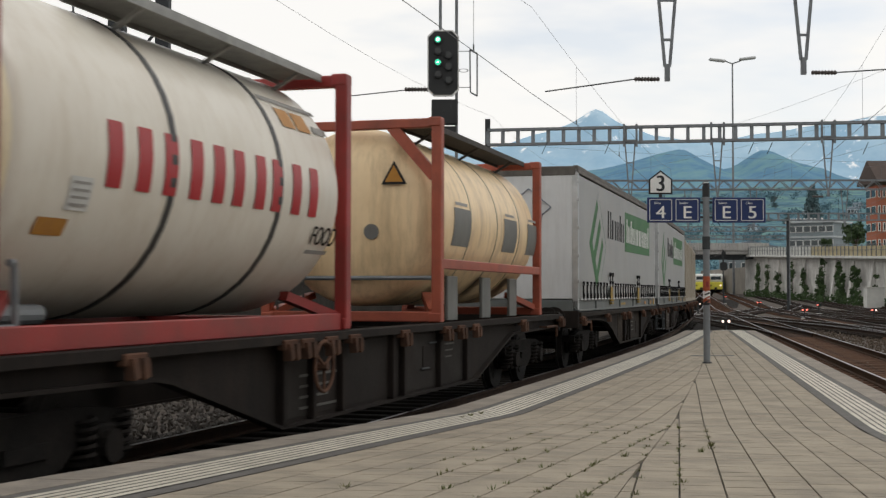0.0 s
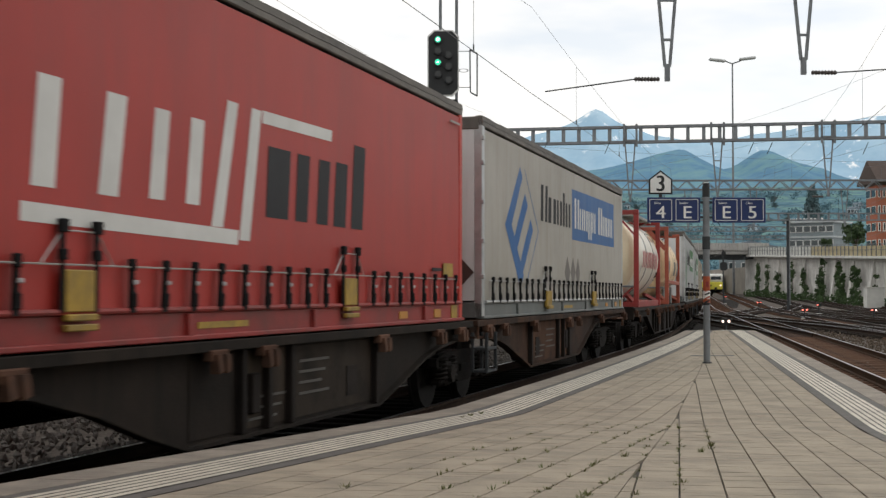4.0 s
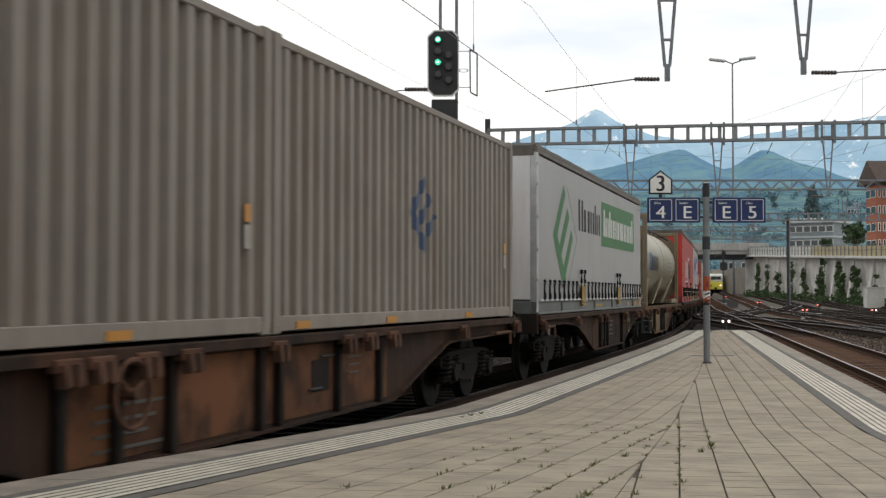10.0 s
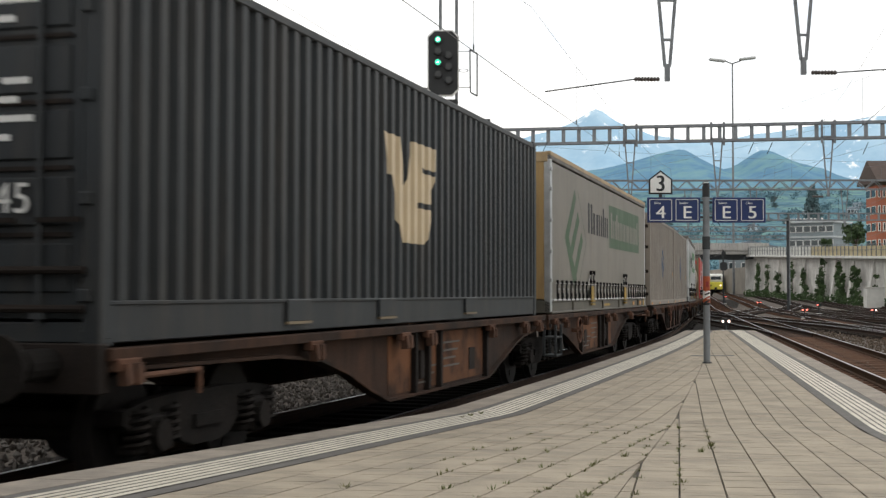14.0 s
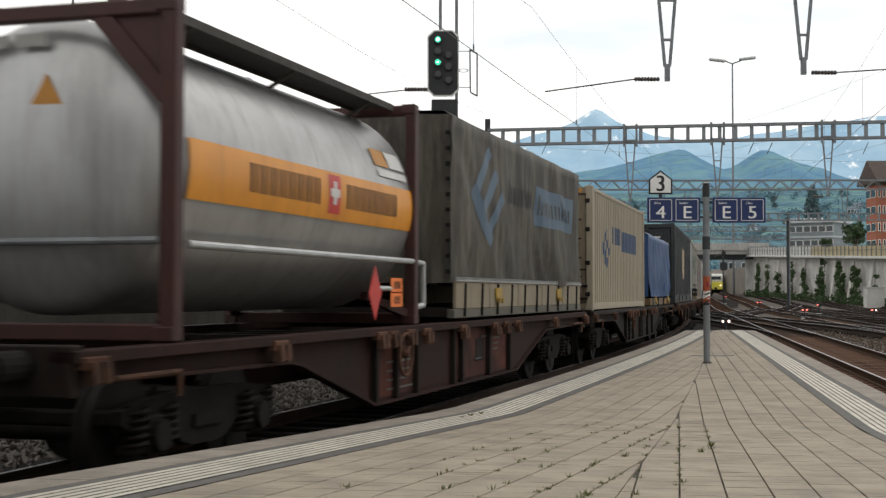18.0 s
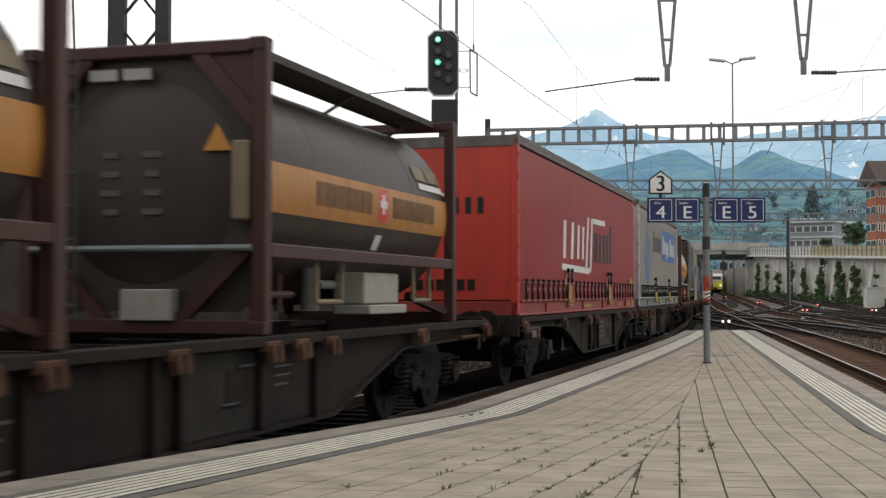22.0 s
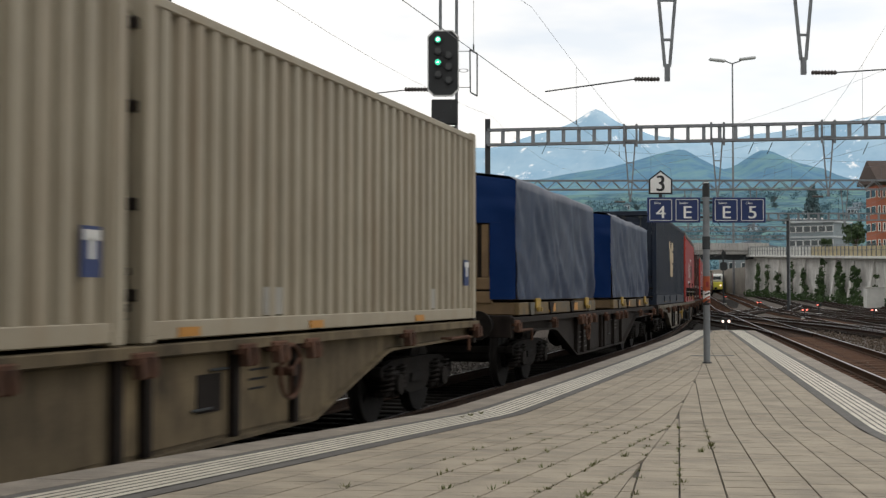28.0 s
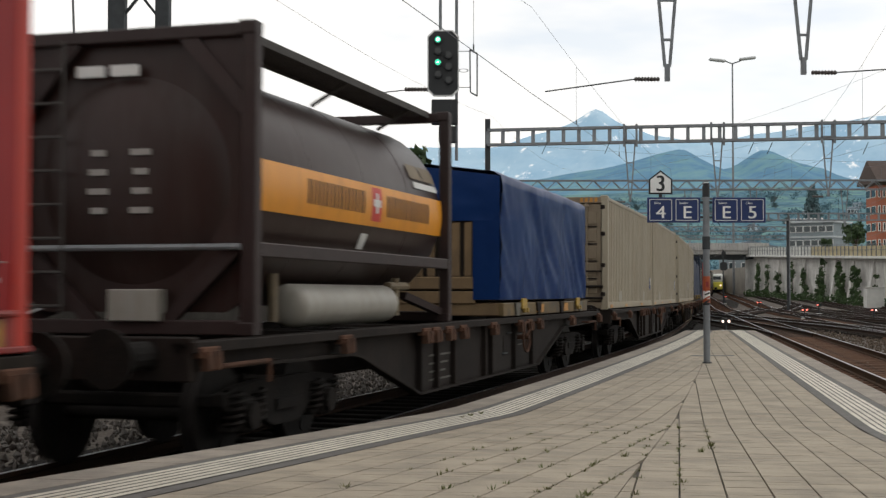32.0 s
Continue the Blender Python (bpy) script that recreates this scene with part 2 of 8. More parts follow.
for key, patina in PATINA.items():
    M[key + "_panel"] = M[key].copy()
    shade_nodes, shade_links = M[key + "_panel"].node_tree.nodes, M[key + "_panel"].node_tree.links
    shade_b = shade_nodes["Principled BSDF"]
    shade_src = shade_b.inputs["Base Color"].links[0].from_socket
    shade_info, shade_mr, shade_mix = shade_nodes.new("ShaderNodeObjectInfo"), shade_nodes.new("ShaderNodeMapRange"), shade_nodes.new("ShaderNodeMix")
    shade_co, shade_n, shade_r, shade_k = shade_nodes.new("ShaderNodeTexCoord"), shade_nodes.new("ShaderNodeTexNoise"), shade_nodes.new("ShaderNodeValToRGB"), shade_nodes.new("ShaderNodeMath")
    shade_mr.inputs["From Min"].default_value, shade_mr.inputs["To Max"].default_value = 0.2, 0.95
    shade_n.inputs["Scale"].default_value, shade_n.inputs["Detail"].default_value = 1.7, 6.0
    shade_r.color_ramp.elements[0].position, shade_r.color_ramp.elements[1].position = 0.36, 0.56
    shade_k.operation, shade_mix.data_type = "MULTIPLY", "RGBA"
    shade_mix.inputs["B"].default_value = (*patina, 1)
    shade_links.new(shade_co.outputs["Object"], shade_n.inputs["Vector"])
    shade_links.new(shade_n.outputs["Fac"], shade_r.inputs["Fac"])
    shade_links.new(shade_info.outputs["Random"], shade_mr.inputs["Value"])
    shade_links.new(shade_mr.outputs["Result"], shade_k.inputs[0])
    shade_links.new(shade_r.outputs["Color"], shade_k.inputs[1])
    shade_links.new(shade_k.outputs["Value"], shade_mix.inputs["Factor"])
    shade_links.new(shade_src, shade_mix.inputs["A"])
    shade_links.new(shade_mix.outputs["Result"], shade_b.inputs["Base Color"])
M["bogie"] = mat("bogie_grime", (0.0136, 0.01258, 0.01156), (0.00935, 0.0085, 0.00799), 0.9, scale=5, grime=(0.04, 0.03, 0.024), amount=0.35, bump=0.35, spec=0.1)
M["wheel"] = mat("wheel_steel", (0.0273, 0.02496, 0.0234), (0.01716, 0.0156, 0.01482), 0.7, 0.3, scale=5, bump=0.2, spec=0.1)
M["tread"] = mat("wheel_tread", (0.5, 0.5, 0.5), (0.42, 0.42, 0.42), 0.3, 0.9, bump=0)
M["rust_part"] = mat("rusted_fitting", (0.1116, 0.05659, 0.03687), (0.05581, 0.03519, 0.02663), 0.85, scale=6, bump=0.3, rand=0.25, spec=0.1)
M["yellow"] = mat("yellow_paint", (0.38, 0.24, 0.03), (0.24, 0.155, 0.03), 0.6, scale=7, grime=(0.09, 0.07, 0.035), amount=0.8, bump=0.1)
M["amber"] = mat("amber_reflector", (0.44, 0.2, 0.024), (0.384, 0.168, 0.024), 0.4, scale=6, bump=0.02)
M["strap"] = mat("black_webbing", (0.009, 0.009, 0.0095), (0.013, 0.013, 0.014), 0.8, bump=0.1, spec=0.1)
M["alu"] = mat("aluminium_trim", (0.50, 0.51, 0.51), (0.40, 0.41, 0.41), 0.4, 0.7, scale=3, grime=(0.2, 0.19, 0.17), amount=0.5, bump=0.05)
M["rail_grey"] = mat("grey_chassis", (0.132, 0.1452, 0.1419), (0.099, 0.1096, 0.1056), 0.6, scale=2, grime=(0.10, 0.09, 0.08), amount=0.6, bump=0.1)
M["sill_ochre"] = mat("ochre_sill", (0.13, 0.085, 0.03), (0.07, 0.055, 0.035), 0.7, scale=2.5, grime=(0.045, 0.038, 0.03), amount=0.7, bump=0.1)
M["rail_olive"] = mat("olive_chassis", (0.1, 0.093, 0.072), (0.07, 0.066, 0.052), 0.65, scale=2, grime=(0.07, 0.06, 0.05), amount=0.6, bump=0.1)
M["red_chassis"] = mat("red_chassis", (0.26, 0.022, 0.018), (0.19, 0.019, 0.016), 0.55, scale=2, grime=(0.07, 0.03, 0.025), amount=0.6, bump=0.1)
M["curtain_white"] = mat("curtain_white", (0.3319, 0.3354, 0.3319), (0.2977, 0.2995, 0.2943), 0.5, scale=0.7, grime=(0.36, 0.34, 0.30), amount=0.45, streak=True, bump=0.06, bump_scale=3)
M["curtain_dirty"] = mat("curtain_off_white", (0.364, 0.347, 0.3089), (0.3047, 0.2878, 0.2497), 0.55, scale=0.7, grime=(0.27, 0.235, 0.19), amount=0.6, streak=True, bump=0.06, bump_scale=3)
M["curtain_tan"] = mat("curtain_stained", (0.19, 0.176, 0.151), (0.157, 0.146, 0.1235), 0.6, scale=0.7, grime=(0.22, 0.195, 0.16), amount=0.55, streak=True, bump=0.06, bump_scale=3)
M["curtain_grey"] = mat("curtain_grey_beige", (0.2014, 0.1802, 0.1555), (0.1661, 0.1484, 0.1272), 0.6, scale=0.7, grime=(0.19, 0.165, 0.14), amount=0.5, streak=True, bump=0.06, bump_scale=3)
M["curtain_red"] = mat("curtain_red", (0.262, 0.0165, 0.0175), (0.215, 0.0145, 0.0155), 0.5, scale=0.7, grime=(0.185, 0.024, 0.024), amount=0.45, streak=True, bump=0.06, bump_scale=3, spec=0.22)
M["curtain_red_bright"] = mat("curtain_light_red", (0.37, 0.03, 0.022), (0.31, 0.026, 0.02), 0.5, scale=0.7, grime=(0.24, 0.035, 0.03), amount=0.5, streak=True, bump=0.06, bump_scale=3)
M["end_white"] = mat("end_wall_white", (0.627, 0.6365, 0.6365), (0.551, 0.5605, 0.5605), 0.45, scale=0.7, grime=(0.38, 0.37, 0.35), amount=0.4, streak=True, bump=0.03)
M["end_ochre"] = mat("end_wall_ochre", (0.36, 0.24, 0.10), (0.30, 0.20, 0.085), 0.6, scale=1, grime=(0.15, 0.10, 0.06), amount=0.5, streak=True, bump=0.05)
M["end_red"] = mat("end_wall_red", (0.43, 0.032, 0.016), (0.36, 0.027, 0.015), 0.5, scale=1, grime=(0.18, 0.03, 0.025), amount=0.55, streak=True, bump=0.04)
M["cap_dark"] = mat("roof_edge_dark", (0.10, 0.09, 0.08), (0.065, 0.06, 0.055), 0.75, scale=2, grime=(0.2, 0.18, 0.15), amount=0.5, bump=0.15)
M["cap_edge"] = mat("roof_rail_grey", (0.17, 0.155, 0.135), (0.11, 0.1, 0.088), 0.6, 0.2, scale=3, grime=(0.07, 0.062, 0.055), amount=0.6, bump=0.1)
M["cap_tan"] = mat("roof_edge_tan", (0.36, 0.26, 0.14), (0.28, 0.20, 0.11), 0.7, scale=2, grime=(0.14, 0.11, 0.07), amount=0.6, bump=0.15)
M["green"] = mat("logo_green", (0.034, 0.15, 0.04), (0.03, 0.13, 0.036), 0.5, scale=1, grime=(0.12, 0.19, 0.1), amount=0.22, streak=True, bump=0.03)
M["green_dull"] = mat("logo_green_faded", (0.036, 0.082, 0.032), (0.03, 0.068, 0.027), 0.55, scale=1, grime=(0.16, 0.19, 0.13), amount=0.22, streak=True, bump=0.03)
M["blue"] = mat("logo_blue", (0.014, 0.098, 0.285), (0.013, 0.086, 0.25), 0.5, scale=1, grime=(0.1, 0.15, 0.23), amount=0.25, streak=True, bump=0.03)
M["blue_dull"] = mat("logo_blue_faded", (0.0612, 0.108, 0.1584), (0.054, 0.0936, 0.1368), 0.55, scale=1, grime=(0.15, 0.16, 0.18), amount=0.4, streak=True, bump=0.03)
M["ink"] = mat("logo_dark_grey", (0.018, 0.018, 0.02), (0.013, 0.013, 0.015), 0.55, scale=1, bump=0.03, spec=0.2)
M["ink_blue"] = mat("logo_slate_blue", (0.055, 0.085, 0.15), (0.05, 0.075, 0.13), 0.6, scale=1, bump=0.03)
M["mark_white"] = mat("lettering_white", (0.60, 0.60, 0.58), (0.52, 0.52, 0.5), 0.55, scale=2, bump=0.02)
M["mark_grey"] = mat("lettering_grey", (0.30, 0.29, 0.27), (0.25, 0.24, 0.22), 0.6, bump=0.02)
M["stencil"] = mat("stencil_dim", (0.0825, 0.077, 0.0688), (0.0605, 0.055, 0.0495), 0.7, bump=0.02)
M["box_beige"] = mat("container_beige", (0.35, 0.31, 0.24), (0.29, 0.255, 0.195), 0.55, scale=0.8, grime=(0.20, 0.14, 0.085), amount=0.5, streak=True, bump=0.08)
M["box_taupe"] = mat("container_taupe", (0.2237, 0.2014, 0.1723), (0.1799, 0.1602, 0.1372), 0.6, scale=0.8, grime=(0.15, 0.105, 0.07), amount=0.5, streak=True, bump=0.08)
M["box_cream"] = mat("container_cream", (0.313, 0.277, 0.205), (0.266, 0.2316, 0.170), 0.55, scale=0.8, grime=(0.24, 0.17, 0.10), amount=0.45, streak=True, bump=0.08)
M["door_tan"] = mat("container_door_tan", (0.225, 0.18, 0.1237), (0.18, 0.1425, 0.0975), 0.65, scale=1, grime=(0.12, 0.085, 0.055), amount=0.6, streak=True, bump=0.1)
M["box_slate"] = mat("container_slate", (0.0259, 0.0302, 0.0331), (0.0194, 0.0223, 0.0245), 0.5, scale=0.8, grime=(0.09, 0.075, 0.06), amount=0.3, streak=True, bump=0.06, spec=0.22)
M["box_navy"] = mat("container_navy", (0.01023, 0.01797, 0.03431), (0.00731, 0.01307, 0.02528), 0.5, scale=0.8, grime=(0.05, 0.05, 0.055), amount=0.4, streak=True, bump=0.06, spec=0.22)
M["cream_mark"] = mat("logo_cream", (0.55, 0.45, 0.30), (0.48, 0.39, 0.26), 0.55, scale=2, bump=0.02)
M["tank_white"] = mat("tank_white", (0.732, 0.6954, 0.61), (0.6588, 0.61, 0.5246), 0.32, scale=0.8, grime=(0.46, 0.37, 0.25), amount=0.35, streak=True, bump=0.04, bump_scale=4)
M["tank_end"] = mat("tank_end_yellowed", (0.80, 0.71, 0.52), (0.75, 0.63, 0.42), 0.36, scale=0.9, grime=(0.50, 0.38, 0.22), amount=0.4, bump=0.04, bump_scale=4)
M["tank_cream"] = mat("tank_cream", (0.8702, 0.672, 0.4122), (0.7409, 0.5488, 0.3194), 0.4, scale=0.8, grime=(0.28, 0.19, 0.11), amount=0.6, streak=True, bump=0.05, bump_scale=4)
M["tank_khaki"] = mat("tank_khaki", (0.3188, 0.2855, 0.2046), (0.2569, 0.2284, 0.1637), 0.34, 0.3, scale=0.8, grime=(0.20, 0.165, 0.11), amount=0.5, streak=True, bump=0.04, bump_scale=4)
M["tank_silver"] = mat("tank_silver", (0.42, 0.42, 0.415), (0.33, 0.33, 0.325), 0.33, 0.6, scale=0.8, grime=(0.18, 0.165, 0.15), amount=0.55, streak=True, bump=0.05, bump_scale=4)
M["tank_brown"] = mat("tank_brown", (0.03564, 0.0198, 0.0171), (0.02574, 0.0153, 0.01325), 0.35, scale=0.8, grime=(0.055, 0.045, 0.04), amount=0.5, streak=True, bump=0.04, bump_scale=4, spec=0.2)
M["tank_soot"] = mat("tank_sooty_brown", (0.04883, 0.03419, 0.02829), (0.03386, 0.02474, 0.0207), 0.45, scale=0.8, grime=(0.045, 0.04, 0.036), amount=0.6, streak=True, bump=0.05, bump_scale=4, spec=0.22)
M["frame_red"] = mat("tank_frame_red", (0.3, 0.03, 0.026), (0.22, 0.026, 0.023), 0.45, scale=2, grime=(0.12, 0.04, 0.03), amount=0.5, bump=0.06)
M["frame_orange"] = mat("tank_frame_orange_red", (0.36, 0.085, 0.045), (0.27, 0.06, 0.035), 0.5, scale=2, grime=(0.12, 0.045, 0.03), amount=0.6, bump=0.06)
M["frame_maroon"] = mat("tank_frame_maroon", (0.0595, 0.0245, 0.021), (0.042, 0.0189, 0.0168), 0.5, scale=2, grime=(0.05, 0.03, 0.027), amount=0.5, bump=0.06, spec=0.22)
M["frame_cocoa"] = mat("tank_frame_cocoa", (0.0336, 0.02, 0.0184), (0.024, 0.0152, 0.0144), 0.5, scale=2, grime=(0.04, 0.03, 0.027), amount=0.5, bump=0.06, spec=0.22)
M["frame_sand"] = mat("tank_frame_sand", (0.189, 0.147, 0.091), (0.147, 0.1155, 0.0735), 0.6, scale=2, grime=(0.11, 0.085, 0.06), amount=0.6, bump=0.08)
M["band_orange"] = mat("tank_band_orange", (0.68, 0.28, 0.02), (0.60, 0.24, 0.02), 0.4, scale=1, grime=(0.25, 0.12, 0.03), amount=0.4, streak=True, bump=0.03)
M["band_dull"] = mat("tank_band_dull_orange", (0.40, 0.175, 0.035), (0.33, 0.145, 0.03), 0.5, scale=1, grime=(0.13, 0.075, 0.035), amount=0.6, streak=True, bump=0.03)
M["letter_red"] = mat("lettering_red", (0.399, 0.0238, 0.0285), (0.342, 0.0209, 0.0247), 0.4, scale=1, bump=0.02)
M["steel_band"] = mat("tank_clamp_band", (0.07, 0.07, 0.068), (0.05, 0.05, 0.05), 0.5, 0.4, bump=0.02)
M["grating"] = mat("walkway_grating", (0.34, 0.34, 0.32), (0.26, 0.26, 0.25), 0.5, 0.5, scale=6, bump=0.4, bump_scale=120)
M["grating_dark"] = mat("walkway_dark", (0.075, 0.07, 0.065), (0.055, 0.05, 0.047), 0.7, 0.2, scale=6, bump=0.4, bump_scale=120, spec=0.22)
M["tarp_blue"] = mat("tarpaulin_blue", (0.005, 0.021, 0.088), (0.0075, 0.029, 0.112), 0.38, scale=1, grime=(0.012, 0.026, 0.075), amount=0.12, bump_scale=5, bump=0.12, spec=0.08)
M["tarp_bright"] = mat("tarpaulin_mid_blue", (0.026, 0.066, 0.165), (0.021, 0.052, 0.13), 0.45, scale=1, grime=(0.06, 0.085, 0.14), amount=0.3, bump=0.15, bump_scale=5, spec=0.25)
M["tarp_slate"] = mat("tarpaulin_slate_blue", (0.022, 0.034, 0.07), (0.016, 0.026, 0.055), 0.45, scale=1, grime=(0.07, 0.075, 0.09), amount=0.4, streak=True, bump=0.15, bump_scale=5, spec=0.2)
M["tarp_grey"] = mat("tarpaulin_dirty_grey", (0.06442, 0.05707, 0.04416), (0.03068, 0.02697, 0.02212), 0.6, scale=0.9, grime=(0.21, 0.19, 0.155), amount=0.5, streak=True, bump=0.2, bump_scale=4, spec=0.22)
M["board"] = mat("dropside_boards", (0.247, 0.2113, 0.1527), (0.2015, 0.1723, 0.1235), 0.7, scale=1.5, grime=(0.15, 0.12, 0.08), amount=0.5, streak=True, bump=0.1, spec=0.22)
M["plywood"] = mat("weathered_plywood", (0.21, 0.14, 0.0735), (0.154, 0.105, 0.0595), 0.8, scale=2, grime=(0.11, 0.08, 0.05), amount=0.5, streak=True, bump=0.2, spec=0.22)
M["white_box"] = mat("ivory_box", (0.2976, 0.2852, 0.2542), (0.248, 0.2387, 0.2108), 0.5, scale=3, grime=(0.2, 0.17, 0.13), amount=0.5, streak=True, bump=0.05)
M["grey_box"] = mat("grey_cabinet", (0.168, 0.168, 0.156), (0.136, 0.136, 0.128), 0.55, scale=3, grime=(0.1, 0.09, 0.08), amount=0.5, streak=True, bump=0.05)
M["hazard_red"] = mat("hazard_red", (0.50, 0.04, 0.03), (0.44, 0.035, 0.03), 0.45, bump=0)


# ---------------------------------------------------------------- mesh helpers
def mesh_of(name, bm, material):
    me = bpy.data.meshes.new(name)
    bm.to_mesh(me)
    bm.free()
    me.materials.append(M[material])
    return me


def part(name, bm, material, parent, label="", smooth=False, at=None, kind=""):
    """Links a bmesh (or a shared mesh) as one mesh object under a thing or a part."""
    me = bm if isinstance(bm, bpy.types.Mesh) else mesh_of(name, bm, material)
    if smooth:
        me.polygons.foreach_set("use_smooth", [True] * len(me.polygons))
    ob = new(name, me)
    if parent is not None:
        ob.parent = parent
    if at is not None:
        ob.matrix_basis = at if isinstance(at, Matrix) else Matrix.Translation(at)
    return tagged(ob, label=label, kind=kind)


def thing(name, label, category, m=None, group="", kind=""):
    ob = new(name)
    if m is not None:
        ob.matrix_basis = m
    return tagged(ob, label, category, group, kind)


def put_box(bm, c, s, m=None, bevel=0.0):
    r = bmesh.ops.create_cube(bm, size=1.0, matrix=(m or Matrix()) @ Matrix.Translation(c) @ Matrix.Diagonal((*s, 1)))
    if bevel:
        es = {e for v in r["verts"] for e in v.link_edges}
        bmesh.ops.bevel(bm, geom=list(es), offset=bevel, segments=1, affect="EDGES", profile=0.5)
    return bm


def boxes(*items, bevel=0.0):
    bm = bmesh.new()
    for c, s in items:
        put_box(bm, c, s, bevel=bevel)
    return bm


def put_rod(bm, a, b, r, n=8, r2=None):
    a, b = Vector(a), Vector(b)
    d = b - a
    m = Matrix.Translation((a + b) / 2) @ d.to_track_quat("Z", "Y").to_matrix().to_4x4()
    bmesh.ops.create_cone(bm, cap_ends=True, segments=n, radius1=r, radius2=r if r2 is None else r2, depth=d.length, matrix=m)
    return bm


def rods(*items, r=0.02, n=8):
    bm = bmesh.new()
    for a, b in items:
        put_rod(bm, a, b, r, n)
    return bm


def put_beam(bm, a, b, w, h):
    """A square bar from a to b."""
    a, b = Vector(a), Vector(b)
    d = b - a
    m = Matrix.Translation((a + b) / 2) @ d.to_track_quat("Z", "Y").to_matrix().to_4x4() @ Matrix.Diagonal((w, h, d.length, 1))
    bmesh.ops.create_cube(bm, size=1.0, matrix=m)
    return bm


def prism(outline, y0, y1, bm=None):
    """Extrudes an outline given in x, z from y0 to y1."""
    bm = bm or bmesh.new()
    a = [bm.verts.new((x, y0, z)) for x, z in outline]
    b = [bm.verts.new((x, y1, z)) for x, z in outline]
    k = len(outline)
    bm.faces.new(a)
    bm.faces.new(b[::-1])
    for i in range(k):
        bm.faces.new((a[i], b[i], b[(i + 1) % k], a[(i + 1) % k]))
    bmesh.ops.recalc_face_normals(bm, faces=bm.faces)
    return bm


def torus(R, r, n=20, k=6, bm=None, m=None):
    bm = bm or bmesh.new()
    m = m or Matrix()
    rings = []
    for i in range(n):
        a = 2 * math.pi * i / n
        rings.append([bm.verts.new(m @ Vector(((R + r * math.cos(b)) * math.cos(a), r * math.sin(b), (R + r * math.cos(b)) * math.sin(a))))
                      for b in (2 * math.pi * j / k for j in range(k))])
    for i in range(n):
        for j in range(k):
            bm.faces.new((rings[i][j], rings[(i + 1) % n][j], rings[(i + 1) % n][(j + 1) % k], rings[i][(j + 1) % k]))
    bmesh.ops.recalc_face_normals(bm, faces=bm.faces)
    return bm


def grid(nu, nv, f, bm=None):
    """A sheet of nu by nv cells through f(u, v)."""
    bm = bm or bmesh.new()
    vs = [[bm.verts.new(f(i / nu, j / nv)) for j in range(nv + 1)] for i in range(nu + 1)]
    for i in range(nu):
        for j in range(nv):
            bm.faces.new((vs[i][j], vs[i + 1][j], vs[i + 1][j + 1], vs[i][j + 1]))
    return bm


def lettering(body, size, m, material, parent, name, label="", depth=0.002):
    """A word in the built-in font as a mesh part."""
    cu = bpy.data.curves.new("text", "FONT")
    cu.body, cu.size, cu.extrude = body, size, depth
    cu.align_x, cu.align_y = "CENTER", "CENTER"
    tmp = bpy.data.objects.new("text", cu)
    me = bpy.data.meshes.new_from_object(tmp)
    bpy.data.objects.remove(tmp)
    me.materials.clear()
    me.materials.append(M[material])
    me.transform(m)
    ob = new(name, me)
    ob.parent = parent
    return tagged(ob, label=label)


# ---------------------------------------------------------------- the railway line, by its length s
FACE0, HEAD0, K0, K1, K2 = -0.0835, 0.2865, -0.0001064, -0.0001365, 4.7e-6
SPEED, GAIN = 9.8336, 0.19882


def rise(y):
    """The line climbs gently beyond the station throat."""
    return max(0.0, y - 130.0) * 0.0132


STEP = 0.5
FACE = {0: (FACE0, 16.0)}


def heading(s):
    q = min(max(s, -6.0), 50.0)
    return HEAD0 + K0 * q + K1 * q * q / 2 + K2 * q ** 3 / 6


for i in range(0, 700):
    a = heading((i + 0.5) * STEP)
    FACE[i + 1] = (FACE[i][0] + math.sin(a) * STEP, FACE[i][1] + math.cos(a) * STEP)
for i in range(0, -800, -1):
    a = heading((i - 0.5) * STEP)
    FACE[i - 1] = (FACE[i][0] - math.sin(a) * STEP, FACE[i][1] - math.cos(a) * STEP)


def on_line(s, off=0.0):
    """The place off metres to the right of the train's near face, at s along the line."""
    k = math.floor(s / STEP)
    k = min(max(k, -799), 698)
    w = s / STEP - k
    a = heading(s)
    x = FACE[k][0] * (1 - w) + FACE[k + 1][0] * w + off * math.cos(a)
    y = FACE[k][1] * (1 - w) + FACE[k + 1][1] * w - off * math.sin(a)
    return Vector((x, y, rise(y)))


def gone(t):
    return SPEED * t + GAIN * (t - 16) ** 2 / 2


def chord(sa, sb, off=-1.275, z=0.0):
    """The pose of a rigid thing that rides on the line between sb (rear) and sa (front)."""
    a, b = on_line(sa, off), on_line(sb, off)
    d = (a - b).normalized()
    c = (a + b) / 2
    return Matrix.Translation((c.x, c.y, c.z + z)) @ Matrix.Rotation(math.atan2(d.y, d.x), 4, "Z") @ Matrix.Rotation(-math.asin(d.z), 4, "Y")


# ---------------------------------------------------------------- ground, tracks, platform
def sweep(points, outline):
    """A bar of the outline (across, up) along points, upright."""
    bm = bmesh.new()
    prev = None
    for i, p in enumerate(points):
        d = (points[min(i + 1, len(points) - 1)] - points[max(i - 1, 0)])
        d.z = 0
        d.normalize()
        right = Vector((d.y, -d.x, 0))
        ring = [bm.verts.new(p + right * u + Vector((0, 0, v))) for u, v in outline]
        if prev:
            for j in range(len(outline)):
                k = (j + 1) % len(outline)
                bm.faces.new((prev[j], prev[k], ring[k], ring[j]))
        else:
            bm.faces.new(ring)
        prev = ring
    bm.faces.new(prev[::-1])
    bmesh.ops.recalc_face_normals(bm, faces=bm.faces)
    return bm


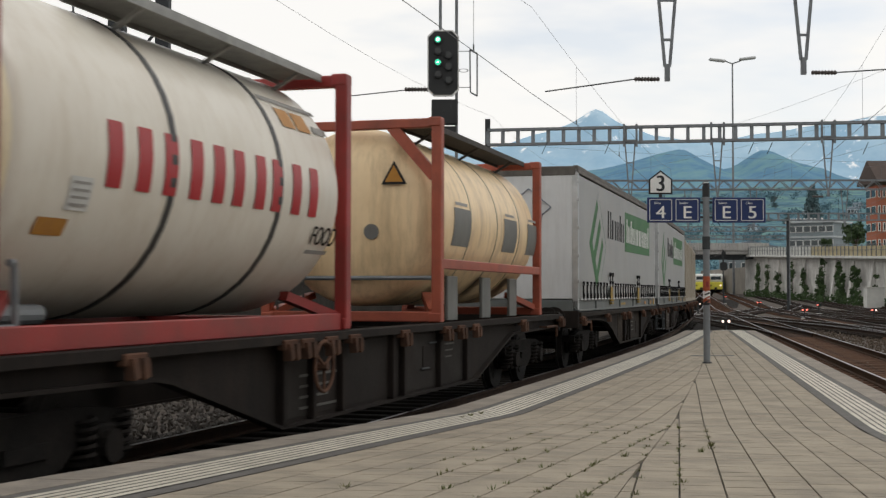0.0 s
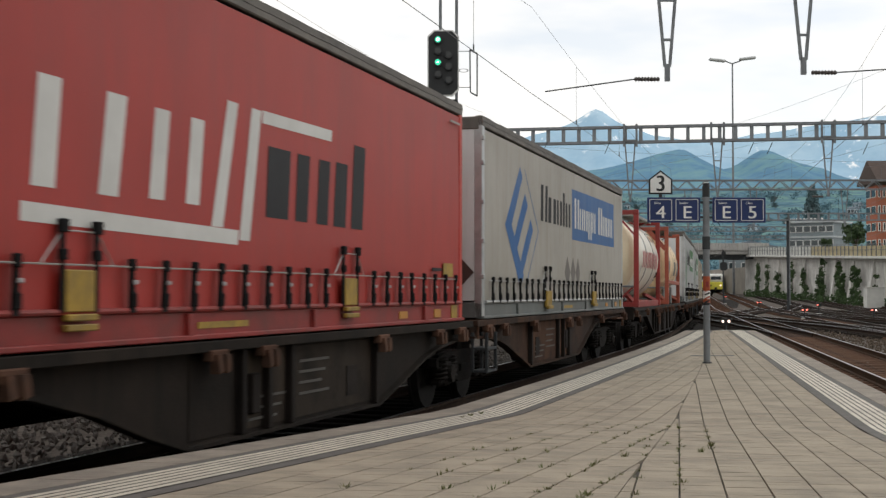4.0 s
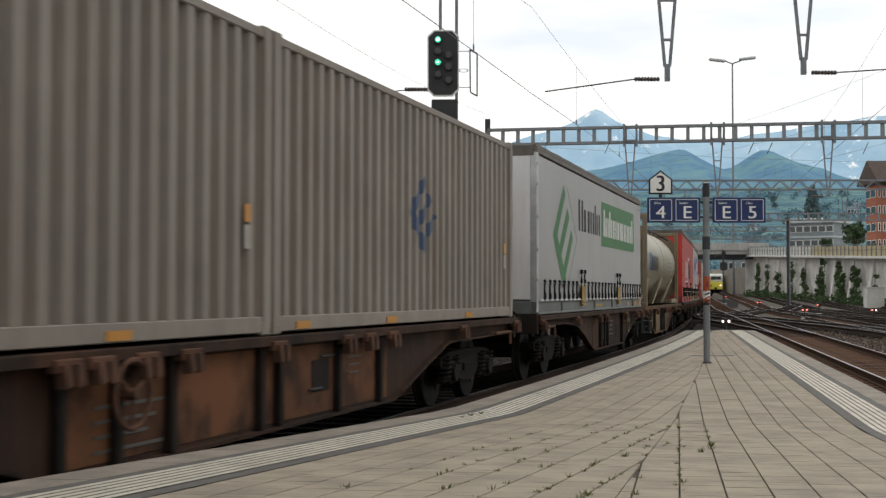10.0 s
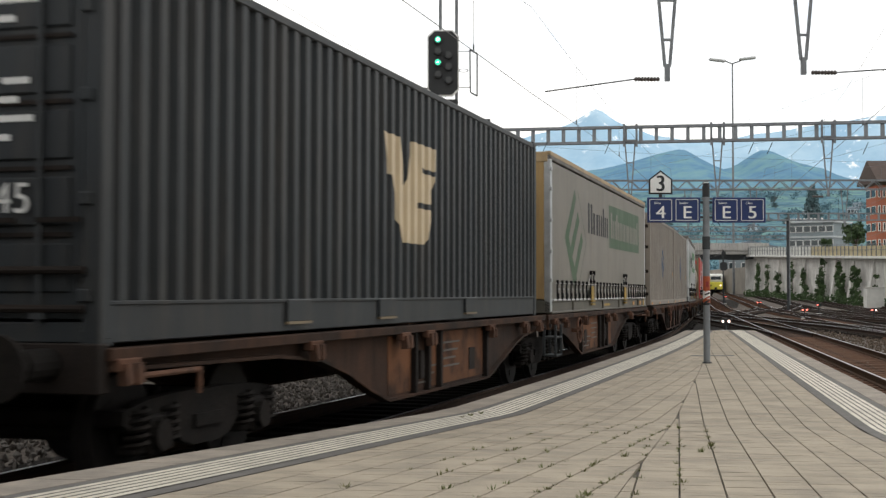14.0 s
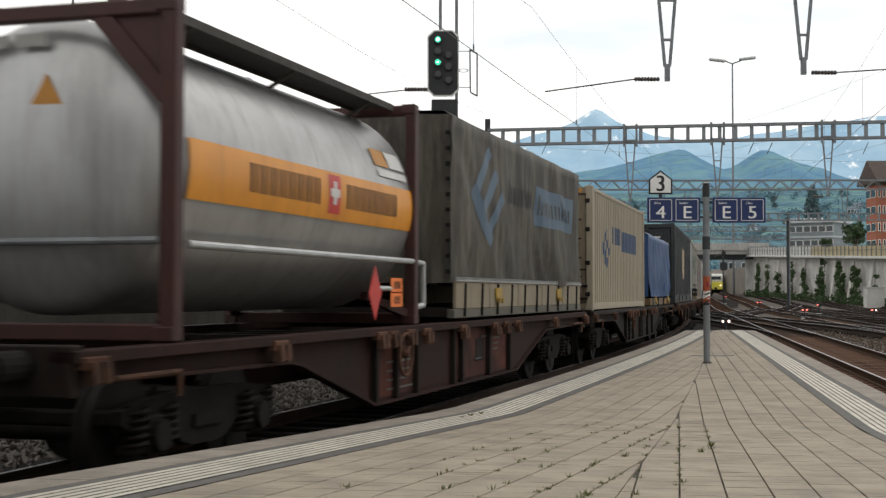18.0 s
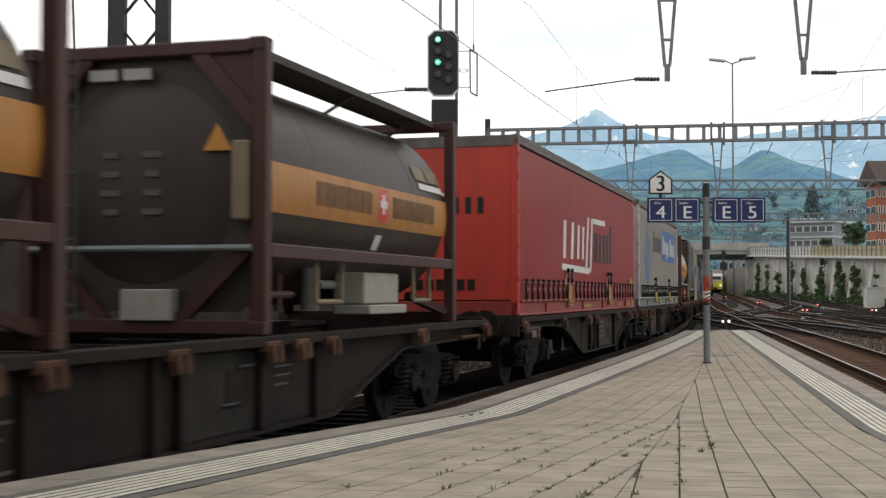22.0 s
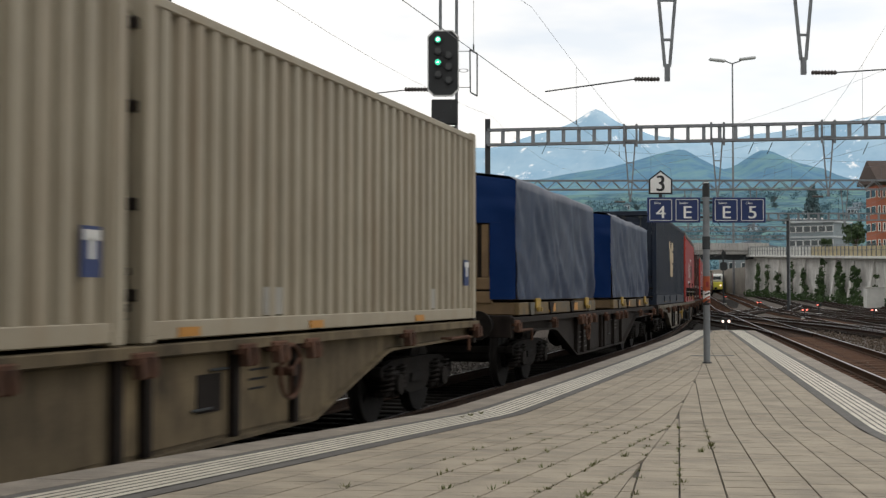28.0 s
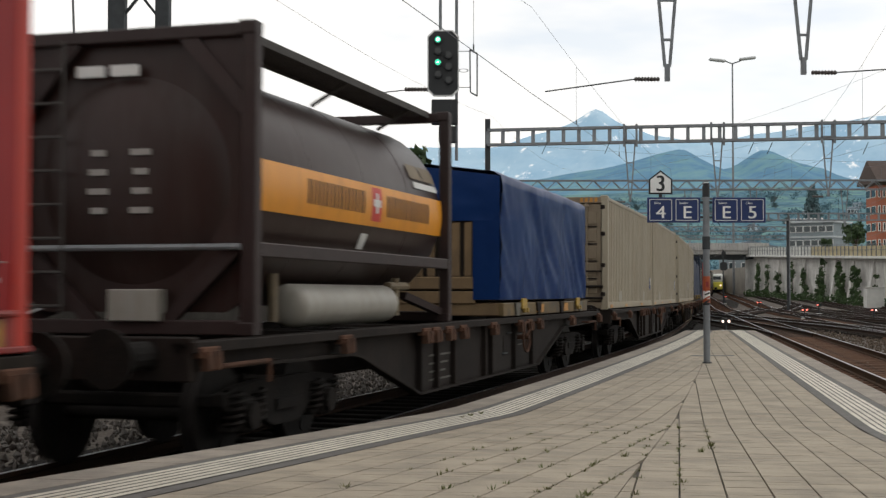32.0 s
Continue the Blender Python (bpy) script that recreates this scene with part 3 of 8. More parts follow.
def ground_z(x, y):
    return rise(min(y, 420)) - 0.26 


def ground_sheet(u, v):
    y = -90 + (v ** 2.2) * 3400
    x = -1500 * (1 - v * 0.2) + 3000 * u if v > 0.45 else (-60 + 190 * u) * (1 + 14 * v)
    return Vector((x, y, ground_z(x, y) - (0.02 if y < 60 else 0)))


part("ground", grid(60, 60, ground_sheet), "ballast", None, kind="structure", label="dark brown ballast and gravel of a railway yard")

RAIL = [(-0.036, 0.0), (0.036, 0.0), (0.036, -0.035), (0.012, -0.05), (0.012, -0.12), (0.065, -0.135), (0.065, -0.15),
        (-0.065, -0.15), (-0.065, -0.135), (-0.012, -0.12), (-0.012, -0.05), (-0.036, -0.035)]


def line_points(f, a, b, step):
    k = int((b - a) / step)
    return [f(a + (b - a) * i / k) for i in range(k + 1)]


SLEEPER = mesh_of("sleeper", boxes(((0, 0, -0.2), (0.24, 2.5, 0.1)), bevel=0.015), "sleeper")
SLEEPER_O = mesh_of("sleeper_oily_shaded", boxes(((0, 0, -0.2), (0.24, 2.5, 0.1)), bevel=0.015), "sleeper_oil_shade")
SLEEPER_R = mesh_of("sleeper_steel", boxes(((0, 0, -0.2), (0.24, 2.5, 0.1)), bevel=0.015), "sleeper_rust")


def track(centre, a, b, label, single=(0, 0), rusty=False, oil_and_shade=False, rust="rail_side"):
    """centre(s, off): a place off metres right of the track's middle."""
    tr = thing("railway_track", label, "track", kind="structure")
    for o in (-0.7535, 0.7535):
        pts = line_points(lambda s: centre(s, o), a, b, 1.5)
        part("rail", sweep(pts, RAIL), rust, tr)
        part("rail_head", sweep([p + Vector((0, 0, 0.003)) for p in pts], [(-0.021, 0), (0.021, 0), (0.021, -0.01), (-0.021, -0.01)]), "rail_top", tr, "worn bright running surface")
    rest = bmesh.new()
    s = a
    while s < b:
        p, q = centre(s, 0), centre(s + 0.2, 0)
        d = q - p
        m = Matrix.Translation(p) @ Matrix.Rotation(math.atan2(d.y, d.x), 4, "Z")
        if single[0] <= s < single[1]:
            part("sleeper", SLEEPER_R if rusty else SLEEPER_O if oil_and_shade else SLEEPER, None, tr, at=m)
        else:
            bmesh.ops.create_cube(rest, size=1.0, matrix=m @ Matrix.Translation((0, 0, -0.2)) @ Matrix.Diagonal((0.24, 2.5, 0.1, 1)))
        s += 0.62
    part("sleepers", rest, "sleeper_rust" if rusty else "sleeper_oil_shade" if oil_and_shade else "sleeper", tr, kind="stuff")
    return tr


# Dark sheet below the train: oil and painted shade together.
part("track_bed", grid(120, 4, lambda u, v: on_line(-40 + 150 * u, -3.3 + 3.78 * v) + Vector((0, 0, -0.235 + 0.02 * math.sin(math.pi * v)))), "oil_and_shade", None, "oil-blackened ballast of the main line, train shade in its colour", kind="structure")
part("throat_bed", grid(100, 6, lambda u, v: on_line(32 + 150 * u, 0.3 + (0.6 + 3.4 * u) * v) + Vector((0, 0, -0.228))), "oil_and_shade", None, "black oil-stained ballast beyond the platform end", kind="structure")
track(lambda s, o: on_line(s, o - 1.275), -40, 270, "main line curving past the platform, rails worn bright", (-8, 30), oil_and_shade=True)


def side_line(x0, k=0.18, bend=0.0, y1=60.0):
    def f(s, o):
        y = s
        x = x0 + k * y + bend * max(0.0, y - y1) ** 2
        g = k + 2 * bend * max(0.0, y - y1)
        n = math.hypot(1, g)
        return Vector((x + o / n, y - o * g / n, rise(y)))
    return f


track(side_line(4.40), -40, 300, "platform track with rusty rails on rusty brown sleepers", (18, 60), True, rust="rail_orange")
track(side_line(9.0), -40, 300, "station track on rusty brown steel sleepers", (40, 85), True)
track(side_line(13.6), 30, 300, "yard track in dark ballast", (70, 110))
track(side_line(18.2), 40, 300, "yard track in dark ballast", (90, 125))
track(side_line(22.8), 50, 240, "outer yard track below the retaining wall", (110, 135))


def crossover(x0, x1, ya, yb):
    def f(s, o):
        w = min(max((s - ya) / (yb - ya), 0), 1)
        e = w * w * (3 - 2 * w)
        x = x0 + (x1 - x0) * e + 0.18 * s
        return Vector((x + o, s - 0.2 * o, rise(s) + 0.004))
    return f


track(crossover(9.0, 4.40, 48, 92), 50, 90, "turnout track crossing between two lines")
track(crossover(4.40, 9.0, 96, 140), 98, 138, "turnout track crossing between two lines")
track(crossover(13.6, 9.0, 62, 106), 64, 104, "turnout track crossing between two lines")
track(crossover(18.2, 13.6, 84, 126), 86, 124, "turnout track crossing between two lines")
track(crossover(9.0, 13.6, 112, 156), 114, 154, "turnout track crossing between two lines")
track(crossover(22.8, 18.2, 100, 140), 102, 138, "turnout track crossing between two lines")


def main_x(y):
    """The middle of the main line at y."""
    q = (y - 16.0) / math.cos(HEAD0)
    for _ in range(4):
        q += (y - on_line(q).y) / math.cos(heading(q))
    return on_line(q, -1.275).x


def joining(x0, ya, yb):
    """A track that leaves a straight line at ya and meets the main line at yb."""
    def mid(y):
        w = min(max((y - ya) / (yb - ya), 0), 1)
        e = w * w * (3 - 2 * w)
        return (x0 + 0.18 * y) * (1 - e) + main_x(y) * e

    def f(q, o):
        g = mid(q + 0.5) - mid(q - 0.5)
        n = math.hypot(1, g)
        return Vector((mid(q) + o / n, q - o * g / n, rise(q) + 0.003))
    return f


track(joining(4.40, 46, 112), 50, 106, "turnout track joining the main line from the platform track")
track(joining(9.0, 40, 134), 50, 126, "long turnout track crossing to the main line")


def gravel(name, n, spot, lo, hi, label, stone="stones"):
    """Loose angular stones, n of them, at the places spot() gives."""
    rng = np.random.default_rng(7 + n)
    base = np.array([(1, 0, 0), (-1, 0, 0), (0, 1, 0), (0, -1, 0), (0, 0, 1), (0, 0, -1)], float)
    tri = np.array([(0, 2, 4), (2, 1, 4), (1, 3, 4), (3, 0, 4), (2, 0, 5), (1, 2, 5), (3, 1, 5), (0, 3, 5)])
    verts, faces = [], []
    for i in range(n):
        c = np.array(spot(rng))
        e = np.array(Euler(rng.uniform(0, 6.28, 3)).to_matrix())
        r = rng.uniform(lo, hi) * rng.uniform(0.6, 1.3, (6, 1))
        verts.append((base * r * np.array((1.2, 0.9, 0.75))) @ e.T + c)
        faces.append(tri + 6 * i)
    me = bpy.data.meshes.new(name)
    me.from_pydata(np.concatenate(verts).tolist(), [], np.concatenate(faces).tolist())
    me.materials.append(M[stone])
    return tagged(new(name, me), label=label, category="gravel", kind="stuff")


def far_side(rng):
    s, o = rng.uniform(-14, 34), -rng.uniform(2.15, 5.6)
    p = on_line(s, o)
    return p.x, p.y, -0.24 + rng.uniform(0, 0.07) + (0.03 if o > -2.5 else 0)


def yard_side(rng):
    y = 19 + 46 * rng.random() ** 1.4
    x = 3.0 + 0.18 * y + rng.uniform(0, 9.5)
    return x, y, -0.25 + rng.uniform(0, 0.07)


gravel("ballast_stones", 9000, far_side, 0.028, 0.055, "grey-brown crushed stone ballast beside the main line")
gravel("yard_stones", 11000, yard_side, 0.028, 0.055, "brown crushed stone ballast between the yard tracks", "yard")


# the platform: a level end that lies low, and a ramp that climbs towards the camera
def deck(x, y):
    u = 0.45 * x + 0.893 * y
    d = 13.0 - u
    soft = 0.45
    r = 0 if d < -soft else ((d + soft) ** 2 / (4 * soft) if d < soft else d)
    return 0.205 + 0.04 * min(r, 12.0)


def left_edge(y):
    """The platform's edge along the main line, at y."""
    s = (y - 16.0) / math.cos(HEAD0)
    for _ in range(4):
        p = on_line(s)
        s += (y - p.y) / math.cos(heading(s))
    return on_line(s, 0.55 - 0.007 * max(0.0, s - 4)).x


def right_edge(y):
    return 2.68 + 0.18 * y


END_Y = 46.2
L_TURN, R_TURN = math.cos(HEAD0), math.cos(math.atan(0.18))


def strip(y0, y1, left, a, b, lift, n=60):
    """A band of the deck between a and b metres in from an edge."""
    def f(u, v):
        y = y0 + (y1 - y0) * u
        w = a + (b - a) * v
        x = left_edge(y) + w / L_TURN if left else right_edge(y) - w / R_TURN
        return Vector((x, y, deck(x, y) + lift))
    return grid(n, max(1, int((b - a) / 0.4)), f)


platform = thing("platform", "long station platform of weathered concrete slabs, its end ramping down", "platform", kind="structure")


def bed(u, v):
    y = -25 + (END_Y + 25) * u
    a, b = left_edge(y), right_edge(y)
    x = a + (b - a) * v
    return Vector((x, y, deck(x, y) - 0.018))


part("bed", grid(140, 20, bed), "joint", platform, "dark sanded joints between the slabs")


def edge_wall(left):
    def f(u, v):
        y = -25 + (END_Y + 25) * u
        x = left_edge(y) + 0.012 if left else right_edge(y) - 0.012
        return Vector((x, y, -0.4 + (deck(x, y) - 0.02 + 0.4) * v))
    return grid(140, 1, f)


part("edge_wall", edge_wall(True), "kerb", platform, "grimy platform wall")
part("edge_wall", edge_wall(False), "kerb", platform, "grimy platform wall")
part("end_wall", grid(1, 1, lambda u, v: Vector((left_edge(END_Y) + (right_edge(END_Y) - left_edge(END_Y)) * u, END_Y, -0.4 + 0.6 * v))), "kerb", platform)


def kerb_stone(y0, y1, left):
    bm = bmesh.new()
    top, low = [], []
    for y in (y0, y1):
        for w in (0.0, 0.31):
            x = left_edge(y) + w / L_TURN if left else right_edge(y) - w / R_TURN
            z = deck(x, y)
            top.append(bm.verts.new((x, y, z + 0.004)))
            low.append(bm.verts.new((x, y, z - 0.16)))
    bm.faces.new((top[0], top[1], top[3], top[2]))
    for i, j in ((0, 1), (1, 3), (3, 2), (2, 0)):
        bm.faces.new((top[i], low[i], low[j], top[j]))
    bmesh.ops.recalc_face_normals(bm, faces=bm.faces)
    return bm


y = -25.0
while y < END_Y - 1:
    part("kerb_stone", kerb_stone(y, y + 0.985, True), "kerb", platform)
    part("kerb_stone", kerb_stone(y, y + 0.985, False), "kerb", platform)
    y += 1.0
for left in (True, False):
    part("grey_band", strip(-25, END_Y, left, 0.315, 0.415, 0.002), "strip_grey", platform, "dark grey paving band")
    part("grey_band", strip(-25, END_Y, left, 0.835, 0.93, 0.002), "strip_grey", platform, "dark grey paving band")
    part("white_band", strip(-25, END_Y, left, 0.415, 0.835, 0.001), "strip_grey", platform, "groove floor of the tactile band")
    for k in range(6):
        o = 0.420 + k * 0.069
        part("tactile_rib", strip(-25, END_Y, left, o, o + 0.047, 0.007, 140), "strip_white", platform, "worn off-white tactile guide rib")


# slabs: two fields laid along the two edges, meeting at a mitre
def seam_x(y):
    return left_edge(y) + (right_edge(y) - left_edge(y)) * (0.515 - 0.0025 * (y - 6))


def slabs():
    rng = random.Random(5)
    SW, SL = 0.243, 0.122
    rest = bmesh.new()
    count = 0
    for left in (True, False):
        for col in range(0, 26):
            w = 0.935 + col * SW
            y = -25.0 + (0.06 if col % 2 else 0.0)
            while y < END_Y - 0.1:
                y0, y1 = y + 0.001, y + SL - 0.001
                y += SL

                def X(yy, ww):
                    return left_edge(yy) + ww / L_TURN if left else right_edge(yy) - ww / R_TURN
                pts = []
                for yy, ww in ((y0, w + 0.0055), (y1, w + 0.0055), (y1, w + SW - 0.0055), (y0, w + SW - 0.0055)):
                    x, sm = X(yy, ww), seam_x(yy)
                    x = min(x, sm - 0.004) if left else max(x, sm + 0.004)
                    pts.append((x, yy))
                if max(abs(pts[3][0] - pts[0][0]), abs(pts[2][0] - pts[1][0])) < 0.03:
                    continue
                dz = rng.uniform(-0.0008, 0.0008)
                q = [Vector((x, yy, deck(x, yy) + dz + rng.uniform(-0.001, 0.001))) for x, yy in pts]
                single = 7.0 < y0 < 8.6 and count < 300
                bm = bmesh.new() if single else rest
                t = [bm.verts.new(p) for p in q]
                b = [bm.verts.new(p - Vector((0, 0, 0.03))) for p in q]
                bm.faces.new(t)
                for i in range(4):
                    bm.faces.new((t[i], b[i], b[(i + 1) % 4], t[(i + 1) % 4]))
                if single:
                    bmesh.ops.recalc_face_normals(bm, faces=bm.faces)
                    part("slab", bm, "slab", platform)
                    count += 1
    bmesh.ops.recalc_face_normals(rest, faces=rest.faces)
    part("slabs", rest, "slab_far", platform, "grey-beige concrete slabs with open joints", kind="stuff")


def island_mat():
    """The slab material with a shade of its own for each joined piece."""
    m = M["slab"].copy()
    m.name = "slab_concrete_joined"
    n, l = m.node_tree.nodes, m.node_tree.links
    geo = n.new("ShaderNodeNewGeometry")
    mr = [k for k in n if k.type == "MAP_RANGE"][0]
    l.new(geo.outputs["Random Per Island"], mr.inputs["Value"])
    return m


M["slab_far"] = island_mat()


# ---------------------------------------------------------------- rolling stock: wagons
FLOOR = 1.14
RIDERS = []   # thing, s of its front end at rest, s of its rear end, height
WHEELSETS = []


def wheelset_mesh():
    bm = bmesh.new()
    put_rod(bm, (0, -1.0, 0), (0, 1.0, 0), 0.075, 12)
    for s in (-1, 1):
        put_rod(bm, (0, s * 0.685, 0), (0, s * 0.80, 0), 0.455, 28)
        put_rod(bm, (0, s * 0.675, 0), (0, s * 0.705, 0), 0.485, 28)
        put_rod(bm, (0, s * 0.80, 0), (0, s * 0.86, 0), 0.16, 14)
        for k in range(3):
            a = k * 2.094
            put_rod(bm, (0.28 * math.cos(a), s * 0.80, 0.28 * math.sin(a)), (0.28 * math.cos(a), s * 0.812, 0.28 * math.sin(a)), 0.06, 8)
    return mesh_of("wheelset", bm, "wheel")


def spring_mesh():
    """One coil wound round and up."""
    bm = bmesh.new()
    prev = None
    for i in range(61):
        a = i * 2 * math.pi * 5.5 / 60
        c = Vector((0.085 * math.cos(a), 0.085 * math.sin(a), -0.16 + 0.32 * i / 60))
        out = Vector((math.cos(a), math.sin(a), 0))
        now = [bm.verts.new(c + out * (0.021 * math.cos(b)) + Vector((0, 0, 0.021 * math.sin(b)))) for b in (0, 1.57, 3.14, 4.71)]
        if prev:
            for k in range(4):
                bm.faces.new((prev[k], prev[(k + 1) % 4], now[(k + 1) % 4], now[k]))
        prev = now
    bmesh.ops.recalc_face_normals(bm, faces=bm.faces)
    return mesh_of("spring", bm, "bogie")


def side_frame_mesh():
    bm = prism([(-1.32, 0.56), (-1.32, 0.66), (-0.95, 0.72), (-0.55, 0.74), (0.55, 0.74), (0.95, 0.72), (1.32, 0.66), (1.32, 0.56), (1.2, 0.50),
                (0.62, 0.50), (0.42, 0.36), (0.25, 0.31), (-0.25, 0.31), (-0.42, 0.36), (-0.62, 0.50), (-1.2, 0.50)], -0.05, 0.05)
    put_box(bm, (0, 0, 0.5), (0.5, 0.16, 0.1))
    return mesh_of("side_frame", bm, "bogie")


WHEEL_ME, SPRING_ME, SIDE_ME = wheelset_mesh(), spring_mesh(), side_frame_mesh()
AXLEBOX_ME = mesh_of("axle_box", put_rod(boxes(((0, 0, 0), (0.24, 0.2, 0.3)), ((0, 0, -0.1), (0.62, 0.14, 0.07)), bevel=0.02), (0, -0.16, 0), (0, 0.16, 0), 0.12, 12), "bogie")
BRAKE_ME = mesh_of("brake_block", boxes(((0, 0, 0), (0.07, 0.12, 0.34)), ((0, 0, 0.22), (0.04, 0.06, 0.2)), bevel=0.01), "bogie")
BOLSTER_ME = mesh_of("bogie", boxes(((0, 0, 0.62), (0.5, 1.9, 0.22)), ((0, 0, 0.78), (0.6, 0.6, 0.16)), ((1.25, 0, 0.6), (0.1, 1.9, 0.12)), ((-1.25, 0, 0.6), (0.1, 1.9, 0.12)), bevel=0.02), "bogie")


def bogie(parent, x):
    b = part("bogie", BOLSTER_ME, None, parent, "grimy two-axle bogie with coil springs", at=(x, 0, 0))
    for s in (-1, 1):
        part("side_frame", SIDE_ME, None, b, at=(0, s * 1.0, 0))
        for a in (-0.9, 0.9):
            part("axle_box", AXLEBOX_ME, None, b, at=(a, s * 1.0, 0.46))
            part("brake_block", BRAKE_ME, None, b, at=(a * 0.42, s * 0.78, 0.46))
            for o in (-0.23, 0.23):
                part("spring", SPRING_ME, None, b, at=(a + o, s * 1.04, 0.53))
    for a in (-0.9, 0.9):
        WHEELSETS.append((part("wheelset", WHEEL_ME, None, b, "steel wheelset", at=(a, 0, 0.46)), a))
    return b


def brake_wheel_mesh(material):
    bm = torus(0.235, 0.019, 24, 6)
    for k in range(3):
        a = k * 2.094 + 0.5
        put_rod(bm, (0, 0, 0), (0.235 * math.cos(a), 0, 0.235 * math.sin(a)), 0.014, 6)
    put_rod(bm, (0, -0.04, 0), (0, 0.22, 0), 0.04, 10)
    return mesh_of("brake_wheel", bm, material)


BW = {k: brake_wheel_mesh(k) for k in ("rust_part", "yellow", "frame_khaki")}
LOCK_ME = mesh_of("twist_lock", prism([(0.02, 0.03), (0.11, 0.03), (0.135, -0.1), (0.05, -0.12)], -0.06, 0.02, prism([(-0.12, 0.03), (-0.03, 0.03), (-0.005, -0.1), (-0.09, -0.12)], -0.06, 0.02, boxes(((0, 0.02, 0.02), (0.3, 0.09, 0.09)), bevel=0.01))), "rust_part")
TREAD_ME = mesh_of("tread", boxes(((0, 0, 0), (0.5, 0.24, 0.035)), bevel=0.006), "galv_dark")
STILE_ME = mesh_of("stile", boxes(((0, 0, -0.27), (0.035, 0.045, 0.54)), bevel=0.006), "galv_dark")
HOOP_ME = mesh_of("hoop", rods(((-0.22, 0, -0.14), (-0.22, 0, 0.1)), ((-0.22, 0, 0.1), (0.22, 0, 0.1)), ((0.22, 0, 0.1), (0.22, 0, -0.14)), r=0.017), "rust_part")
RAILBAR_ME = mesh_of("hand_rail", put_rod(rods(((-0.45, 0, 0), (0.45, 0, 0)), ((-0.45, 0, 0), (-0.5, 0.12, 0)), r=0.022), (0.45, 0, 0), (0.45, 0, -0.18), 0.022), "rust_part")


def buffer_mesh():
    bm = bmesh.new()
    put_rod(bm, (0, 0, 0), (0.34, 0, 0), 0.11, 14)
    put_rod(bm, (0.34, 0, 0), (0.56, 0, 0), 0.085, 14)
    put_rod(bm, (0.56, 0, 0), (0.60, 0, 0), 0.22, 20)
    return mesh_of("buffer", bm, "bogie")


BUFFER_ME = buffer_mesh()
HOOK_ME = mesh_of("coupling", boxes(((0.25, 0, 0), (0.5, 0.09, 0.1)), ((0.45, 0, -0.12), (0.08, 0.16, 0.3)), bevel=0.02), "bogie")


def bars(parent, x0, z0, w, rows, y, material="mark_grey", gap=0.085, name="stencil_bar"):
    """Unreadable stencilled lines as plain bars."""
    for i in range(rows):
        k = 1.0 - 0.25 * ((i * 7) % 3) / 2
        part(name, boxes(((x0 + w * k / 2, y, z0 - i * gap), (w * k, 0.006, gap * 0.24))), material, parent)


def step_frame(w, x, y, z, wide=1.0):
    """Two treads between four stiles, hung at z."""
    st = part("shunter_step", TREAD_ME, None, w, "two-tread steel step frame", at=Matrix.Translation((x, y, z - 0.53)) @ Matrix.Diagonal((wide, 1, 1, 1)))
    part("tread", TREAD_ME, None, st, at=(0, 0, 0.31))
    for a in (-0.25, 0.25):
        for b in (-0.1, 0.1):
            part("stile", STILE_ME, None, st, at=(a, b, 0.53))


def end_gear(w, x, side):
    """Headstock, buffers and coupling at an outer end; side is 1 at the front, -1 at the rear."""
    part("headstock", boxes(((x - side * 0.07, 0, 1.0), (0.14, 2.5, 0.34)), bevel=0.01), "frame_dark", w)
    turn = Matrix() if side > 0 else Matrix.Rotation(math.pi, 4, "Z")
    for s in (-1, 1):
        part("buffer", BUFFER_ME, None, w, at=Matrix.Translation((x, s * 0.875, 1.03)) @ turn)
        part("hand_rail", RAILBAR_ME, None, w, at=(x - side * 0.95, s * 1.28, 0.93))
    part("coupling", HOOK_ME, None, w, at=Matrix.Translation((x, 0, 1.0)) @ turn)


def girder(w, outline, ribs, paint, panels=()):
    for s in (-1, 1):
        part("side_girder", prism(outline, s * 1.16 - 0.015, s * 1.16 + 0.015), paint, w)
        x0, x1 = min(p[0] for p in outline), max(p[0] for p in outline)
        part("top_flange", boxes((((x0 + x1) / 2, s * 1.19, 1.092), (x1 - x0, 0.21, 0.085)), bevel=0.006), paint, w)
        low = [p for p in outline if p[1] < 1.0]
        bm = bmesh.new()
        for a, b in zip(low, low[1:]):
            put_beam(bm, (a[0], s * 1.18, a[1]), (b[0], s * 1.18, b[1]), 0.13, 0.03)
        part("bottom_flange", bm, paint, w)
        flat = [p for p in low if p[1] < 0.4]
        fa, fb = min(p[0] for p in flat), max(p[0] for p in flat)
        edges = sorted([fa + 0.05] + [x for x in ribs if fa < x < fb] + [fb - 0.05])
        for a, c in zip(edges, edges[1:]):
            if c - a > 0.3:
                part("web_panel", boxes((((a + c) / 2, s * 1.178, 0.695), (c - a - 0.09, 0.008, 0.66)), bevel=0.003), paint + "_panel", w)
        for x in ribs:
            zs = [a[1] + (b[1] - a[1]) * (x - a[0]) / (b[0] - a[0]) for a, b in zip(low, low[1:]) if min(a[0], b[0]) <= x <= max(a[0], b[0]) and a[0] != b[0]]
            zb = (zs[0] if zs else 0.9) + 0.02
            part("rib", boxes(((x, s * 1.205, (1.05 + zb) / 2), (0.09, 0.085, 1.05 - zb)), bevel=0.008), "frame_dark", w)
    part("centre_sill", boxes((((x0 + x1) / 2, 0, 0.94), (x1 - x0, 0.5, 0.16))), "frame_dark", w)
    for x in ribs:
        part("cross_beam", boxes(((x, 0, 1.0), (0.12, 2.2, 0.1))), "frame_dark", w)


